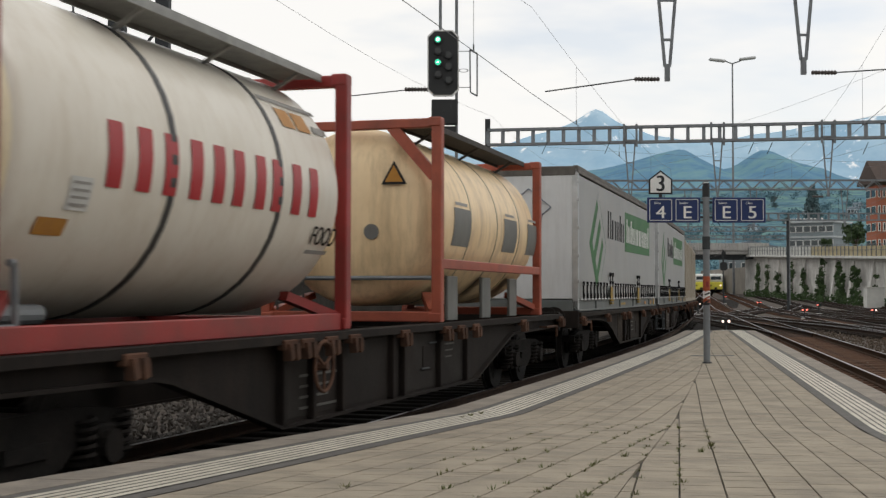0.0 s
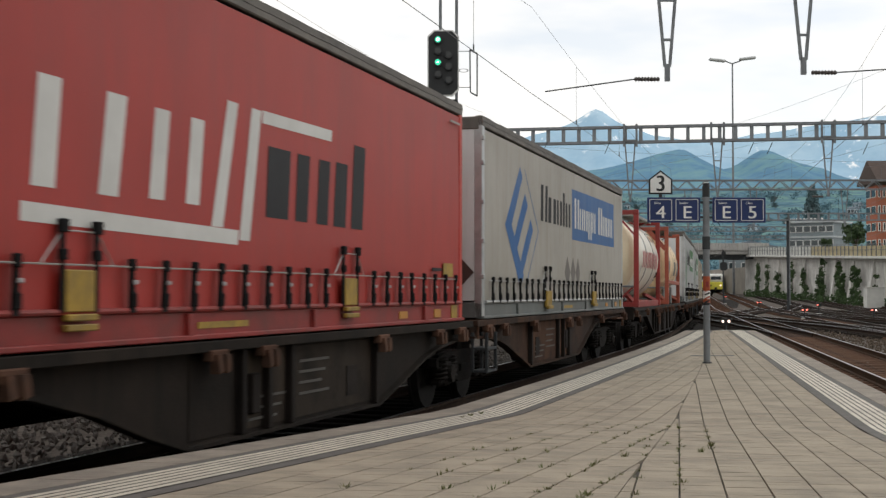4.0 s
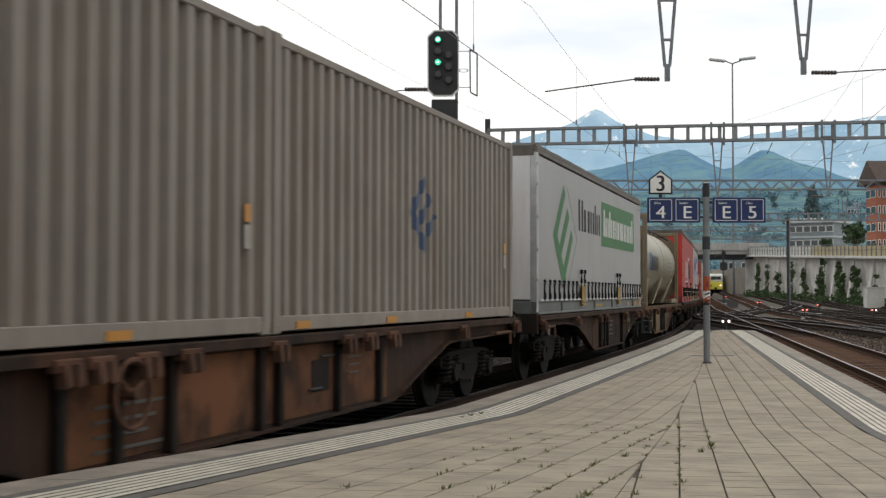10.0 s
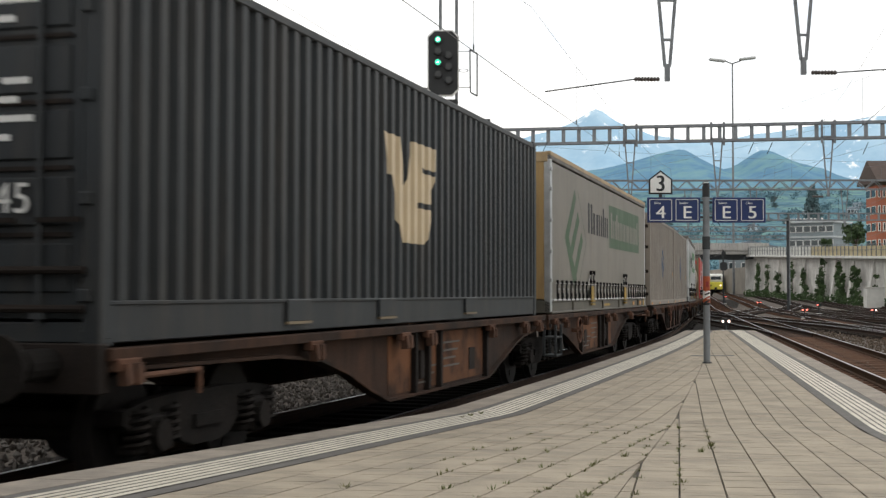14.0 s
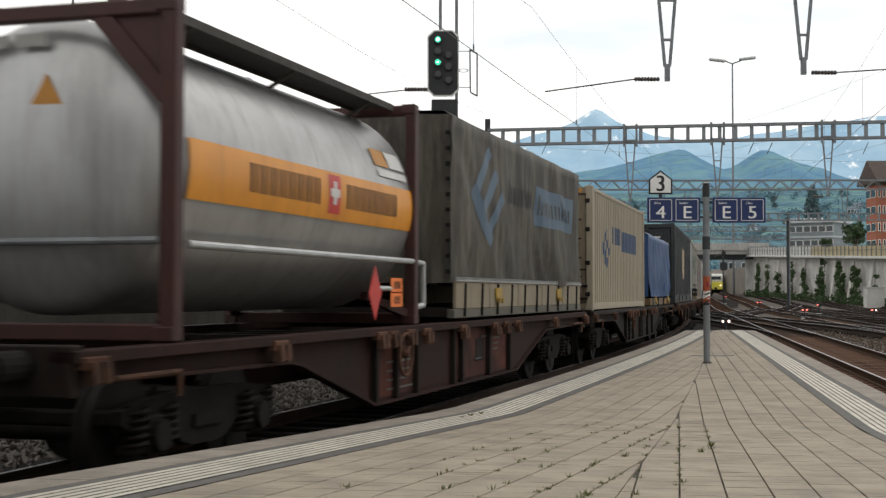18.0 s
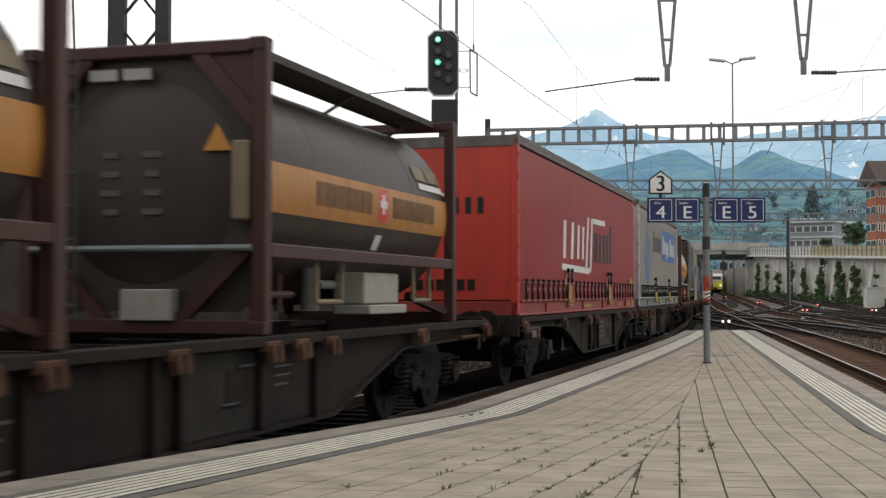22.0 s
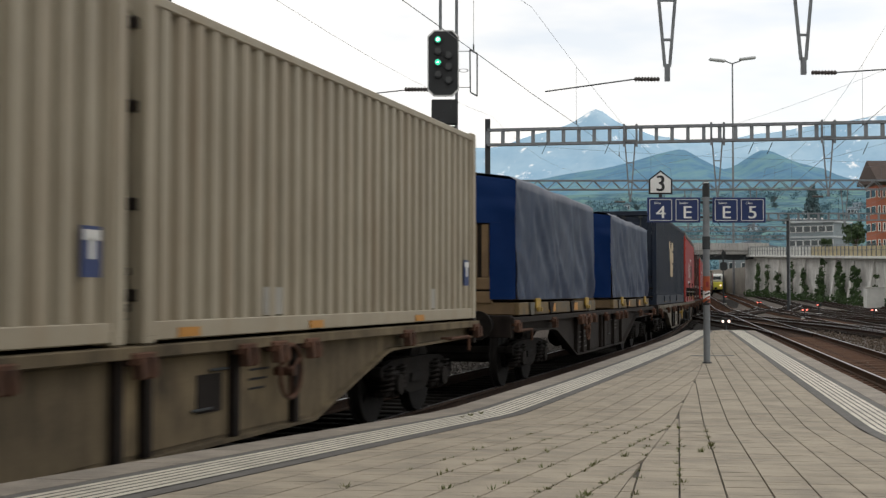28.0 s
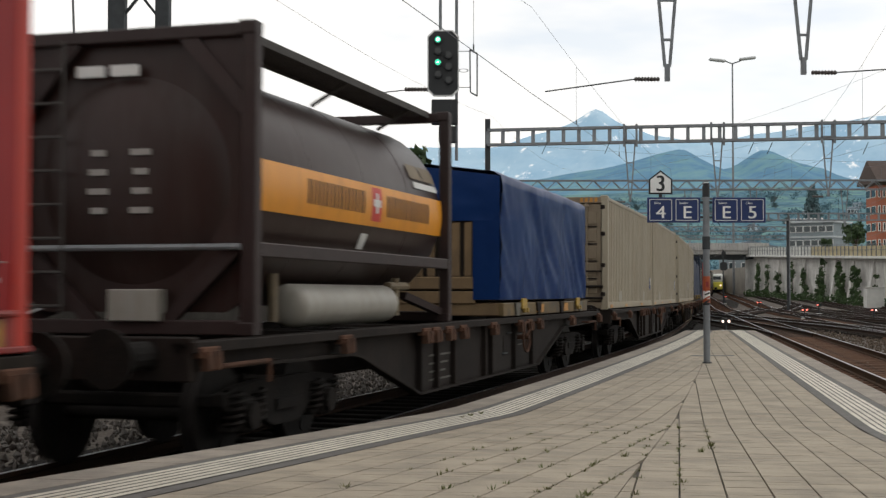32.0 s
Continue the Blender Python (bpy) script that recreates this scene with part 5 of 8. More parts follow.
def container(s_front, L, height, paint, door, label, deep_rail=False, doors_rear=True, rail_paint=None, w=1.22):
    b = thing("container", label, "container", group="loads of the freight train")
    x0 = -L / 2
    rb = 0.30 if deep_rail else 0.17
    rail_paint = rail_paint or paint
    for s in (-1, 1):
        xs = stations(0.16, L - 0.16)
        bm = bmesh.new()
        lo = [bm.verts.new((x0 + x, s * (w - 0.01 - corr(x)), rb - 0.01)) for x in xs]
        hi = [bm.verts.new((x0 + x, s * (w - 0.01 - corr(x)), height - 0.1)) for x in xs]
        for i in range(len(xs) - 1):
            bm.faces.new((lo[i], lo[i + 1], hi[i + 1], hi[i]))
        part("side_panel", bm, paint, b)
        part("top_rail", boxes(((0, s * (w - 0.04), height - 0.07), (L - 0.3, 0.08, 0.08)), bevel=0.01), paint, b)
        part("bottom_rail", boxes(((0, s * (w - 0.045), rb / 2 + 0.01), (L - 0.3, 0.08, rb - 0.03)), bevel=0.008), rail_paint, b)
        if deep_rail:
            part("rail_lip", boxes(((0, s * (w - 0.015), rb), (L - 0.3, 0.05, 0.03)), bevel=0.005), rail_paint, b)
            for x in (3.4, 5.9, 9.4):
                part("rail_bracket", boxes(((x0 + x, s * (w + 0.012), rb - 0.09), (0.55, 0.03, 0.2)), bevel=0.008), rail_paint, b)
                part("bracket_lip", boxes(((x0 + x, s * (w + 0.015), rb - 0.2), (0.55, 0.04, 0.025))), "frame_sand", b)
        for e in (-1, 1):
            part("corner_post", boxes(((e * (L / 2 - 0.08), s * (w - 0.06), height / 2), (0.16, 0.14, height - 0.1)), bevel=0.012), paint, b)
            for z in (0.06, height - 0.06):
                part("corner_casting", boxes(((e * (L / 2 - 0.09), s * (w - 0.075), z), (0.178, 0.165, 0.118)), bevel=0.012), paint if z > 1 else rail_paint, b)
    part("roof", grid(12, 2, lambda u, v: Vector((x0 + 0.1 + (L - 0.2) * u, -w + 0.06 + (2 * w - 0.12) * v, height - 0.05))), paint, b)
    part("floor", boxes(((0, 0, 0.1), (L - 0.2, 2 * w - 0.2, 0.12))), "frame_dark", b)
    part("front_panel", boxes(((L / 2 - 0.06, 0, height / 2), (0.04, 2 * w - 0.2, height - 0.2))), door, b)
    part("end_header", boxes(((x0 + 0.06, 0, height - 0.1), (0.12, 2 * w - 0.26, 0.14)), bevel=0.01), door, b)
    part("end_sill", boxes(((x0 + 0.06, 0, 0.1), (0.12, 2 * w - 0.26, 0.14)), bevel=0.01), door, b)
    dark = "slate" in paint or "navy" in paint
    pan_h = (height - 0.62) / 5
    pan = mesh_of("door_panel", boxes(((0, 0, 0), (0.035, w - 0.36, pan_h * 0.74)), bevel=0.012), door)
    rodm = mesh_of("lock_rod", put_box(put_box(put_rod(bmesh.new(), (0, 0, 0.14), (0, 0, height - 0.14), 0.02, 8), (0, 0, 0.22), (0.05, 0.12, 0.06)), (0, 0, height - 0.22), (0.05, 0.12, 0.06)), "galv_dark" if dark else door)
    for s in (-1, 1):
        d = part("door", boxes(((x0 + 0.06, s * (w - 0.13) / 2, height / 2), (0.03, w - 0.17, height - 0.38)), bevel=0.006), door, b, "ribbed steel door leaf")
        for k in range(5):
            part("door_panel", pan, None, d, at=(x0 + 0.04, s * (w - 0.13) / 2, 0.31 + pan_h * (k + 0.5)))
            if k < 4:
                part("seam_bar", boxes(((x0 + 0.035, s * (w - 0.13) / 2, 0.31 + pan_h * (k + 1)), (0.03, w - 0.34, 0.03))), "frame_dark", d)
        for q in (0.2, 0.62):
            part("lock_rod", rodm, None, d, at=(x0 - 0.005, s * q * w, 0))
            part("lock_handle", boxes(((x0 - 0.02, s * (q * w + 0.16), 0.86), (0.025, 0.34, 0.035))), "frame_dark", d)
        for z in (0.35, 1.0, 1.7, 2.3):
            part("door_hinge", boxes(((x0 + 0.01, s * (w - 0.1), z), (0.07, 0.1, 0.09)), bevel=0.01), "frame_dark" if not dark else door, d)
        for k in range(6):
            part("number_bar", boxes(((x0 + 0.018, s * 0.5 + (0.1 if k % 2 else -0.05), height - 0.5 - k * 0.13 - (0.3 if k > 1 else 0)), (0.006, 0.34 - 0.06 * (k % 3), 0.045))), "mark_white" if dark else "mark_grey", d)
    for z in (0.26, 0.52):
        part("door_bar", rods(((x0 - 0.02, -w + 0.1, z), (x0 - 0.02, w - 0.1, z)), r=0.028, n=8), "frame_dark", b)
    if not dark:
        for k in range(4):
            part("hazard_mark", boxes(((x0 - 0.003, -w + 0.25 + k * 0.11, height - 0.1), (0.006, 0.06, 0.09))), "amber", b)
    return ride(b, s_front, L)


def rail_marks(b, L, tone="amber"):
    for q in (0.7, L * 0.36, L * 0.72):
        part("reflector", boxes(((-L / 2 + q, -1.222, 0.075), (0.34, 0.008, 0.07))), tone, b)


def chevron_logo(b, L, x, z, h, tone):
    """A rhombus of slanting bands painted over the corrugations, from the rear end."""
    for band in BANDS:
        corr_decal(b, -L / 2, [rhomb(p, q, x, z, 2.5 * h, 2 * h) for p, q in band], -1.21, tone, "logo_band", "slanting band of a rhombus logo")


def block_logo(b, L, x, z, tone="cream_mark"):
    """Two broad angular letterlike blocks in cream."""
    y = -1.21
    corr_decal(b, -L / 2, [(x, z + 1.2), (x + 0.55, z + 1.2), (x + 0.78, z + 0.62), (x + 0.98, z + 1.2), (x + 1.98, z + 1.2), (x + 1.96, z + 0.92), (x + 1.40, z + 0.92), (x + 1.40, z + 0.86),
                           (x + 1.95, z + 0.86), (x + 1.86, z + 0.5), (x + 1.22, z + 0.5), (x + 1.22, z + 0.43), (x + 1.84, z + 0.43), (x + 1.62, z), (x + 0.64, z), (x + 0.27, z + 0.74), (x + 0.13, z + 0.78)], y, tone, "logo_block", "cream angular logo")


# tanks
def lathe_x(profile, n=40, bm=None):
    """Turns a profile of (x, radius, z of the axis) round the length axis."""
    bm = bm or bmesh.new()
    rings = []
    for x, r, z in profile:
        rings.append([bm.verts.new((x, r * math.cos(a), z + r * math.sin(a))) for a in (2 * math.pi * j / n for j in range(n))])
    for a, b in zip(rings, rings[1:]):
        for j in range(n):
            bm.faces.new((a[j], a[(j + 1) % n], b[(j + 1) % n], b[j]))
    bm.faces.new(rings[0][::-1])
    bm.faces.new(rings[-1])
    bmesh.ops.recalc_face_normals(bm, faces=bm.faces)
    return bm


def barrel(x0, x1, r, z, dish=0.32, n=44):
    prof = []
    for k in range(10):
        a = math.pi / 2 * k / 9
        prof.append((x0 + dish * (1 - math.cos(a)) ** 1.15, max(0.02, r * math.sin(a) ** 0.8), z))
    back = [(x1 - (x - x0), rr, zz) for x, rr, zz in prof[::-1]]
    return lathe_x(prof + back, n)


def wrap(parent, x0, x1, a0, a1, r, z, material, name, label="", n=14):
    """A painted field on a barrel's near side, between two angles over the axis (degrees)."""
    def f(u, v):
        a = radians(a0 + (a1 - a0) * v)
        return Vector((x0 + (x1 - x0) * u, -r * math.cos(a), z + r * math.sin(a)))
    return part(name, grid(max(2, int((x1 - x0) * 2)), n, f), material, parent, label, smooth=True)


def ring(parent, x, r, z, w, material, name="clamp_band"):
    return part(name, lathe_x([(x - w / 2, r - 0.02, z), (x - w / 2, r, z), (x + w / 2, r, z), (x + w / 2, r - 0.02, z)], 44), material, parent, smooth=False)


def end_frame(b, x, h, paint, side, brace=True, low=True):
    """An end frame of posts, rails and corner braces."""
    W = 1.22
    fr = part("end_frame", boxes(((x, 0, 0.07), (0.13, 2 * W, 0.13)), bevel=0.012), paint, b)
    part("top_bar", boxes(((x, 0, h - 0.07), (0.12, 2 * W, 0.12)), bevel=0.012), paint, fr)
    for s in (-1, 1):
        part("corner_post", boxes(((x, s * (W - 0.06), h / 2), (0.15, 0.13, h - 0.08)), bevel=0.014), paint, fr)
        for z in (0.06, h - 0.06):
            part("corner_casting", boxes(((x, s * (W - 0.08), z), (0.178, 0.165, 0.118)), bevel=0.012), paint, fr)
        if brace:
            part("brace", put_beam(bmesh.new(), (x, s * (W - 0.1), h - 0.75), (x, s * 0.55, h - 0.1), 0.09, 0.14), paint, fr)
            if paint in ("frame_maroon", "frame_cocoa"):
                gus = bmesh.new()
                for q in (-0.012, 0.012):
                    gus.verts.new((x + q, s * (W - 0.12), h - 0.8))
                    gus.verts.new((x + q, s * (W - 0.12), h - 0.1))
                    gus.verts.new((x + q, s * 0.5, h - 0.1))
                bmesh.ops.convex_hull(gus, input=gus.verts)
                part("gusset", gus, paint, fr, "corner plate")
            if low:
                part("brace", put_beam(bmesh.new(), (x, s * (W - 0.1), 0.85), (x, s * 0.35, 0.1), 0.09, 0.12), paint, fr)
    return fr


def tank_frame(b, L, h, paint, walkway, full_rail=False, mid_rail=False, brace=True, walk_from=0.0):
    x = L / 2 - 0.08
    low = paint in ("frame_maroon", "frame_cocoa") and mid_rail
    end_frame(b, x, h, paint, 1, False, False)
    end_frame(b, -x, h, paint, -1, brace, low)
    for s in (-1, 1):
        if full_rail:
            part("bottom_rail", boxes(((0, s * 1.13, 0.08), (L - 0.3, 0.1, 0.17)), bevel=0.01), paint, b)
        if mid_rail:
            part("side_rail", boxes(((0, s * 1.19, 0.74), (L - 0.3, 0.06, 0.13)), bevel=0.012), paint, b)
        for e in (-1, 1):
            bm = put_beam(bmesh.new(), (e * (L / 2 - 0.1), s * 1.1, 0.12), (e * (L / 2 - 0.75), s * 0.8, 0.34), 0.12, 0.09)
            part("saddle", bm, paint, b)
    wa, wb = walk_from or -L / 2 + 0.18, L / 2 - 0.18
    wm, wl_ = (wa + wb) / 2, wb - wa
    wk = part("walkway", boxes(((wm, -0.72, h - 0.03), (wl_, 0.44, 0.035)), bevel=0.006), walkway, b, "raised top walkway")
    for o in (-0.95, -0.49):
        part("walkway_edge", boxes(((wm, o, h - 0.045), (wl_, 0.025, 0.08)), bevel=0.004), walkway, wk)
    for q in (0.12, 0.5, 0.88):
        part("walkway_stay", put_beam(bmesh.new(), (wa + wl_ * q, -0.92, h - 0.06), (wa + wl_ * q, -0.5, h - 0.3), 0.05, 0.03), walkway, wk)
    rungs = bmesh.new()
    for k in range(8):
        put_rod(rungs, (-L / 2 - 0.02, 0.62, 0.25 + k * 0.3), (-L / 2 - 0.02, 0.98, 0.25 + k * 0.3), 0.014, 6)
    put_rod(rungs, (-L / 2 - 0.02, 0.62, 0.15), (-L / 2 - 0.02, 0.62, h - 0.1), 0.016, 6)
    put_rod(rungs, (-L / 2 - 0.02, 0.98, 0.15), (-L / 2 - 0.02, 0.98, h - 0.1), 0.016, 6)
    part("ladder", rungs, walkway, b, "rear end ladder")


def end_bars(b, x, rows, material, y0=0.4, z0=1.6, w=0.5):
    for k in range(rows):
        part("marking_bar", boxes(((x, y0 - (k % 2) * 0.42 - 0.1, z0 - (k // 2) * 0.17), (0.012, w * (0.7 + 0.3 * ((k * 5) % 3) / 2), 0.055))), material, b)


def bent_rail(b, x0, x1, y, z, drop, material):
    bm = rods(((x0, y, z), (x1, y, z)), ((x1, y, z), (x1 + 0.02, y, z - drop)), ((x1 + 0.02, y, z - drop), (x1 - 0.3, y, z - drop)), r=0.025)
    part("hand_rail", bm, material, b, "bent tube handrail")


def end_field(b, r, z, y, zc, w, tall, turn=0.0):
    """A painted bar on the domed rear end of a tank, turned about the tank's axis (degrees)."""
    c, si = math.cos(radians(turn)), math.sin(radians(turn))

    def f(u, v):
        p, q = (u - 0.5) * w, (v - 0.5) * tall
        yy, zz = y - p * c - q * si, zc - p * si + q * c
        a = math.asin(min(1.0, (math.hypot(yy, zz - z) / r) ** 1.25))
        return Vector((-3.0 + 0.45 * (1 - math.cos(a)) ** 1.15 - 0.009, yy, zz))
    part("end_mark", grid(max(1, int(w * 12)), 2, f), "ink", b)


def white_tank(s_front):
    L, h = 6.058, 2.591
    b = thing("tank_container", "cream-white tank container in a red frame with large red lettering", "tank container", group="loads of the freight train")
    r, z = 1.2, 1.36
    part("tank", barrel(-3.0, 3.1, r, z, 0.45), "tank_white", b, smooth=True)
    for x in (-0.7, 1.29):
        ring(b, x, r + 0.008, z, 0.085, "steel_band")
    tank_frame(b, L, h, "frame_red", "grating", full_rail=True, brace=False, walk_from=-1.15)
    rr = r + 0.006
    x = -1.64
    for wd in (0.64, 0.64, 0.6, 0.58, 0.64):
        wrap(b, x, x + 0.2, -13, 9, rr, z, "letter_red", "lettering_bar")
        wrap(b, x + wd - 0.23, x + wd - 0.03, -13, 9, rr, z, "letter_red", "lettering_bar")
        x += 0.8
    lettering("FOOD", 0.27, Matrix.Translation((2.5, -(r * math.cos(radians(-22)) + 0.012), z + r * math.sin(radians(-22)))) @ Matrix.Rotation(radians(90 + 22), 4, "X") @ Matrix.Diagonal((0.82, 1, 1, 1)), "frame_umber", b, "word")
    wrap(b, 2.2, 2.75, -30.5, -28.5, rr, z, "mark_grey", "small_text_bar")
    wrap(b, 1.62, 1.92, 27, 37, rr, z, "amber", "placard", "orange placard")
    wrap(b, 1.98, 2.3, 27, 37, rr, z, "amber", "placard", "orange placard")
    wrap(b, 1.4, 2.75, 40, 43, rr, z, "mark_grey", "small_text_bar")
    wrap(b, 2.4, 2.75, 28, 32, rr, z, "mark_grey", "small_text_bar")
    wrap(b, -2.3, -1.95, -31, -25, rr, z, "amber", "placard", "orange placard")
    wrap(b, -2.05, -1.78, -22, -11, rr, z, "mark_white", "label_plate", "white label plate")
    for k in range(4):
        wrap(b, -2.02, -1.81, -20.5 + k * 2.4, -19.6 + k * 2.4, rr + 0.003, z, "mark_grey", "small_text_bar", n=2)
    # rear end: cabinet, ring of marks
    part("valve_cabinet", boxes(((-2.98, 0.15, 0.55), (0.34, 1.0, 1.0)), bevel=0.02), "grey_box", b, "grey valve cabinet on the rear end")
    bent_rail(b, -2.6, -2.55, -1.1, 0.55, 0.4, "galv")
    part("end_rail", rods(((-3.03, -1.1, 0.55), (-3.03, -0.2, 0.55)), ((-3.03, -0.75, 0.55), (-3.03, -0.75, 0.05)), r=0.028), "galv", b)
    part("end_dish", lathe_x([(-3.0 + 0.45 * (1 - math.cos(a)) ** 1.15 - 0.003, max(0.02, r * math.sin(a) ** 0.8), z) for a in (math.pi / 2 * k / 12 for k in range(11))], 44), "tank_end", b, "yellowed cream domed end", smooth=True)
    for k in range(5):
        for a in (56 - 26 * k, 124 + 26 * k):
            y, zz = 0.16 - 0.385 * math.sin(radians(a)), 1.46 + 0.385 * math.cos(radians(a))
            end_field(b, r, z, y, zz, 0.06, 0.13, a)
    for dz in (-0.09, 0.09):
        end_field(b, r, z, 0.16, 1.467 + dz, 0.84, 0.012)
    end_field(b, r, z, 0.16, 1.467, 0.8, 0.03)
    for k in range(9):
        end_field(b, r, z, -0.19 + 0.1 * k, 2.17, 0.04, 0.085)
    end_field(b, r, z, -0.335, 2.17, 0.05, 0.09)
    for k in range(4):
        end_field(b, r, z, -0.05 + 0.1 * k, 2.03, 0.04, 0.085)
    for sy in (-1, 1):
        for za, zb in ((h - 0.1, h - 0.72), (0.1, 0.62)):
            part("corner_brace", put_beam(bmesh.new(), (-2.965, sy * 0.62, za), (-2.965, sy * 1.16, zb), 0.09, 0.05), "frame_red", b)
    part("drain_pipe", rods(((-2.2, -0.7, 0.22), (-1.7, -0.7, 0.22)), r=0.07, n=12), "galv", b)
    return ride(b, s_front, L)


def cream_tank(s_front):
    L, h = 6.058, 2.591
    b = thing("tank_container", "stained cream tank container with grey patches in an orange-red frame", "tank container", group="loads of the freight train")
    r, z = 1.165, 1.36
    part("tank", barrel(-3.03, 3.05, r, z, 0.42), "tank_cream", b, smooth=True)
    for x in (-1.35, 0.15, 1.6):
        ring(b, x, r + 0.006, z, 0.03, "tank_khaki")
    tank_frame(b, L, h, "frame_orange", "grating_dark", mid_rail=True)
    for x in (-2.2, 0.58, 2.2):
        wrap(b, x, x + 0.85, -18, 7, r + 0.006, z, "grey_box", "patch", "square grey patch")
        wrap(b, x + 0.1, x + 0.7, 9, 11, r + 0.006, z, "mark_grey", "small_text_bar")
    for x in (-1.6, 0.24, 1.98):
        part("leg_plate", boxes(((x, -0.95, 0.3), (0.5, 0.05, 0.6)), bevel=0.01), "grey_box", b)
    tri = prism([(-0.17, 1.75), (0.17, 1.75), (0, 2.05)], -0.004, 0.004)
    bmesh.ops.transform(tri, matrix=Matrix.Translation((-3.02, -0.6, 0)) @ Matrix.Rotation(radians(90), 4, "Z"), verts=tri.verts)
    wt = part("warning_triangle", tri, "ink", b, "orange warning triangle with a black rim")
    tri = prism([(-0.12, 1.78), (0.12, 1.78), (0, 1.99)], -0.004, 0.004)
    bmesh.ops.transform(tri, matrix=Matrix.Translation((-3.026, -0.6, 0)) @ Matrix.Rotation(radians(90), 4, "Z"), verts=tri.verts)
    part("triangle_field", tri, "amber", wt)
    part("end_dial", put_rod(bmesh.new(), (-3.04, -0.3, 1.15), (-2.85, -0.3, 1.15), 0.1, 18), "grey_box", b)
    bent_rail(b, -2.7, -2.6, -1.1, 0.52, 0.42, "galv")
    part("end_rail", rods(((-3.02, -1.1, 0.56), (-3.02, 0.9, 0.56)), r=0.028), "galv", b)
    return ride(b, s_front, L)


def skirt(x, h, r, z):
    """A plate that closes an end frame, with a round hole for the barrel."""
    bm = bmesh.new()
    n = 48
    rims = []
    for q in (x - 0.012, x + 0.012):
        outer, inner = [], []
        for k in range(n):
            a = 2 * math.pi * k / n
            c, d = math.cos(a), math.sin(a)
            o = min(1.12 / max(abs(c), 1e-6), ((h - 0.1 - z) if d > 0 else (z - 0.2)) / max(abs(d), 1e-6), 1.5)
            outer.append(bm.verts.new((q, c * max(o, r + 0.01), z + d * max(o, r + 0.01))))
            inner.append(bm.verts.new((q, c * r, z + d * r)))
        for k in range(n):
            j = (k + 1) % n
            bm.faces.new((outer[k], outer[j], inner[j], inner[k]))
        rims.append(outer)
    for k in range(n):
        j = (k + 1) % n
        bm.faces.new((rims[0][k], rims[0][j], rims[1][j], rims[1][k]))
    return bm


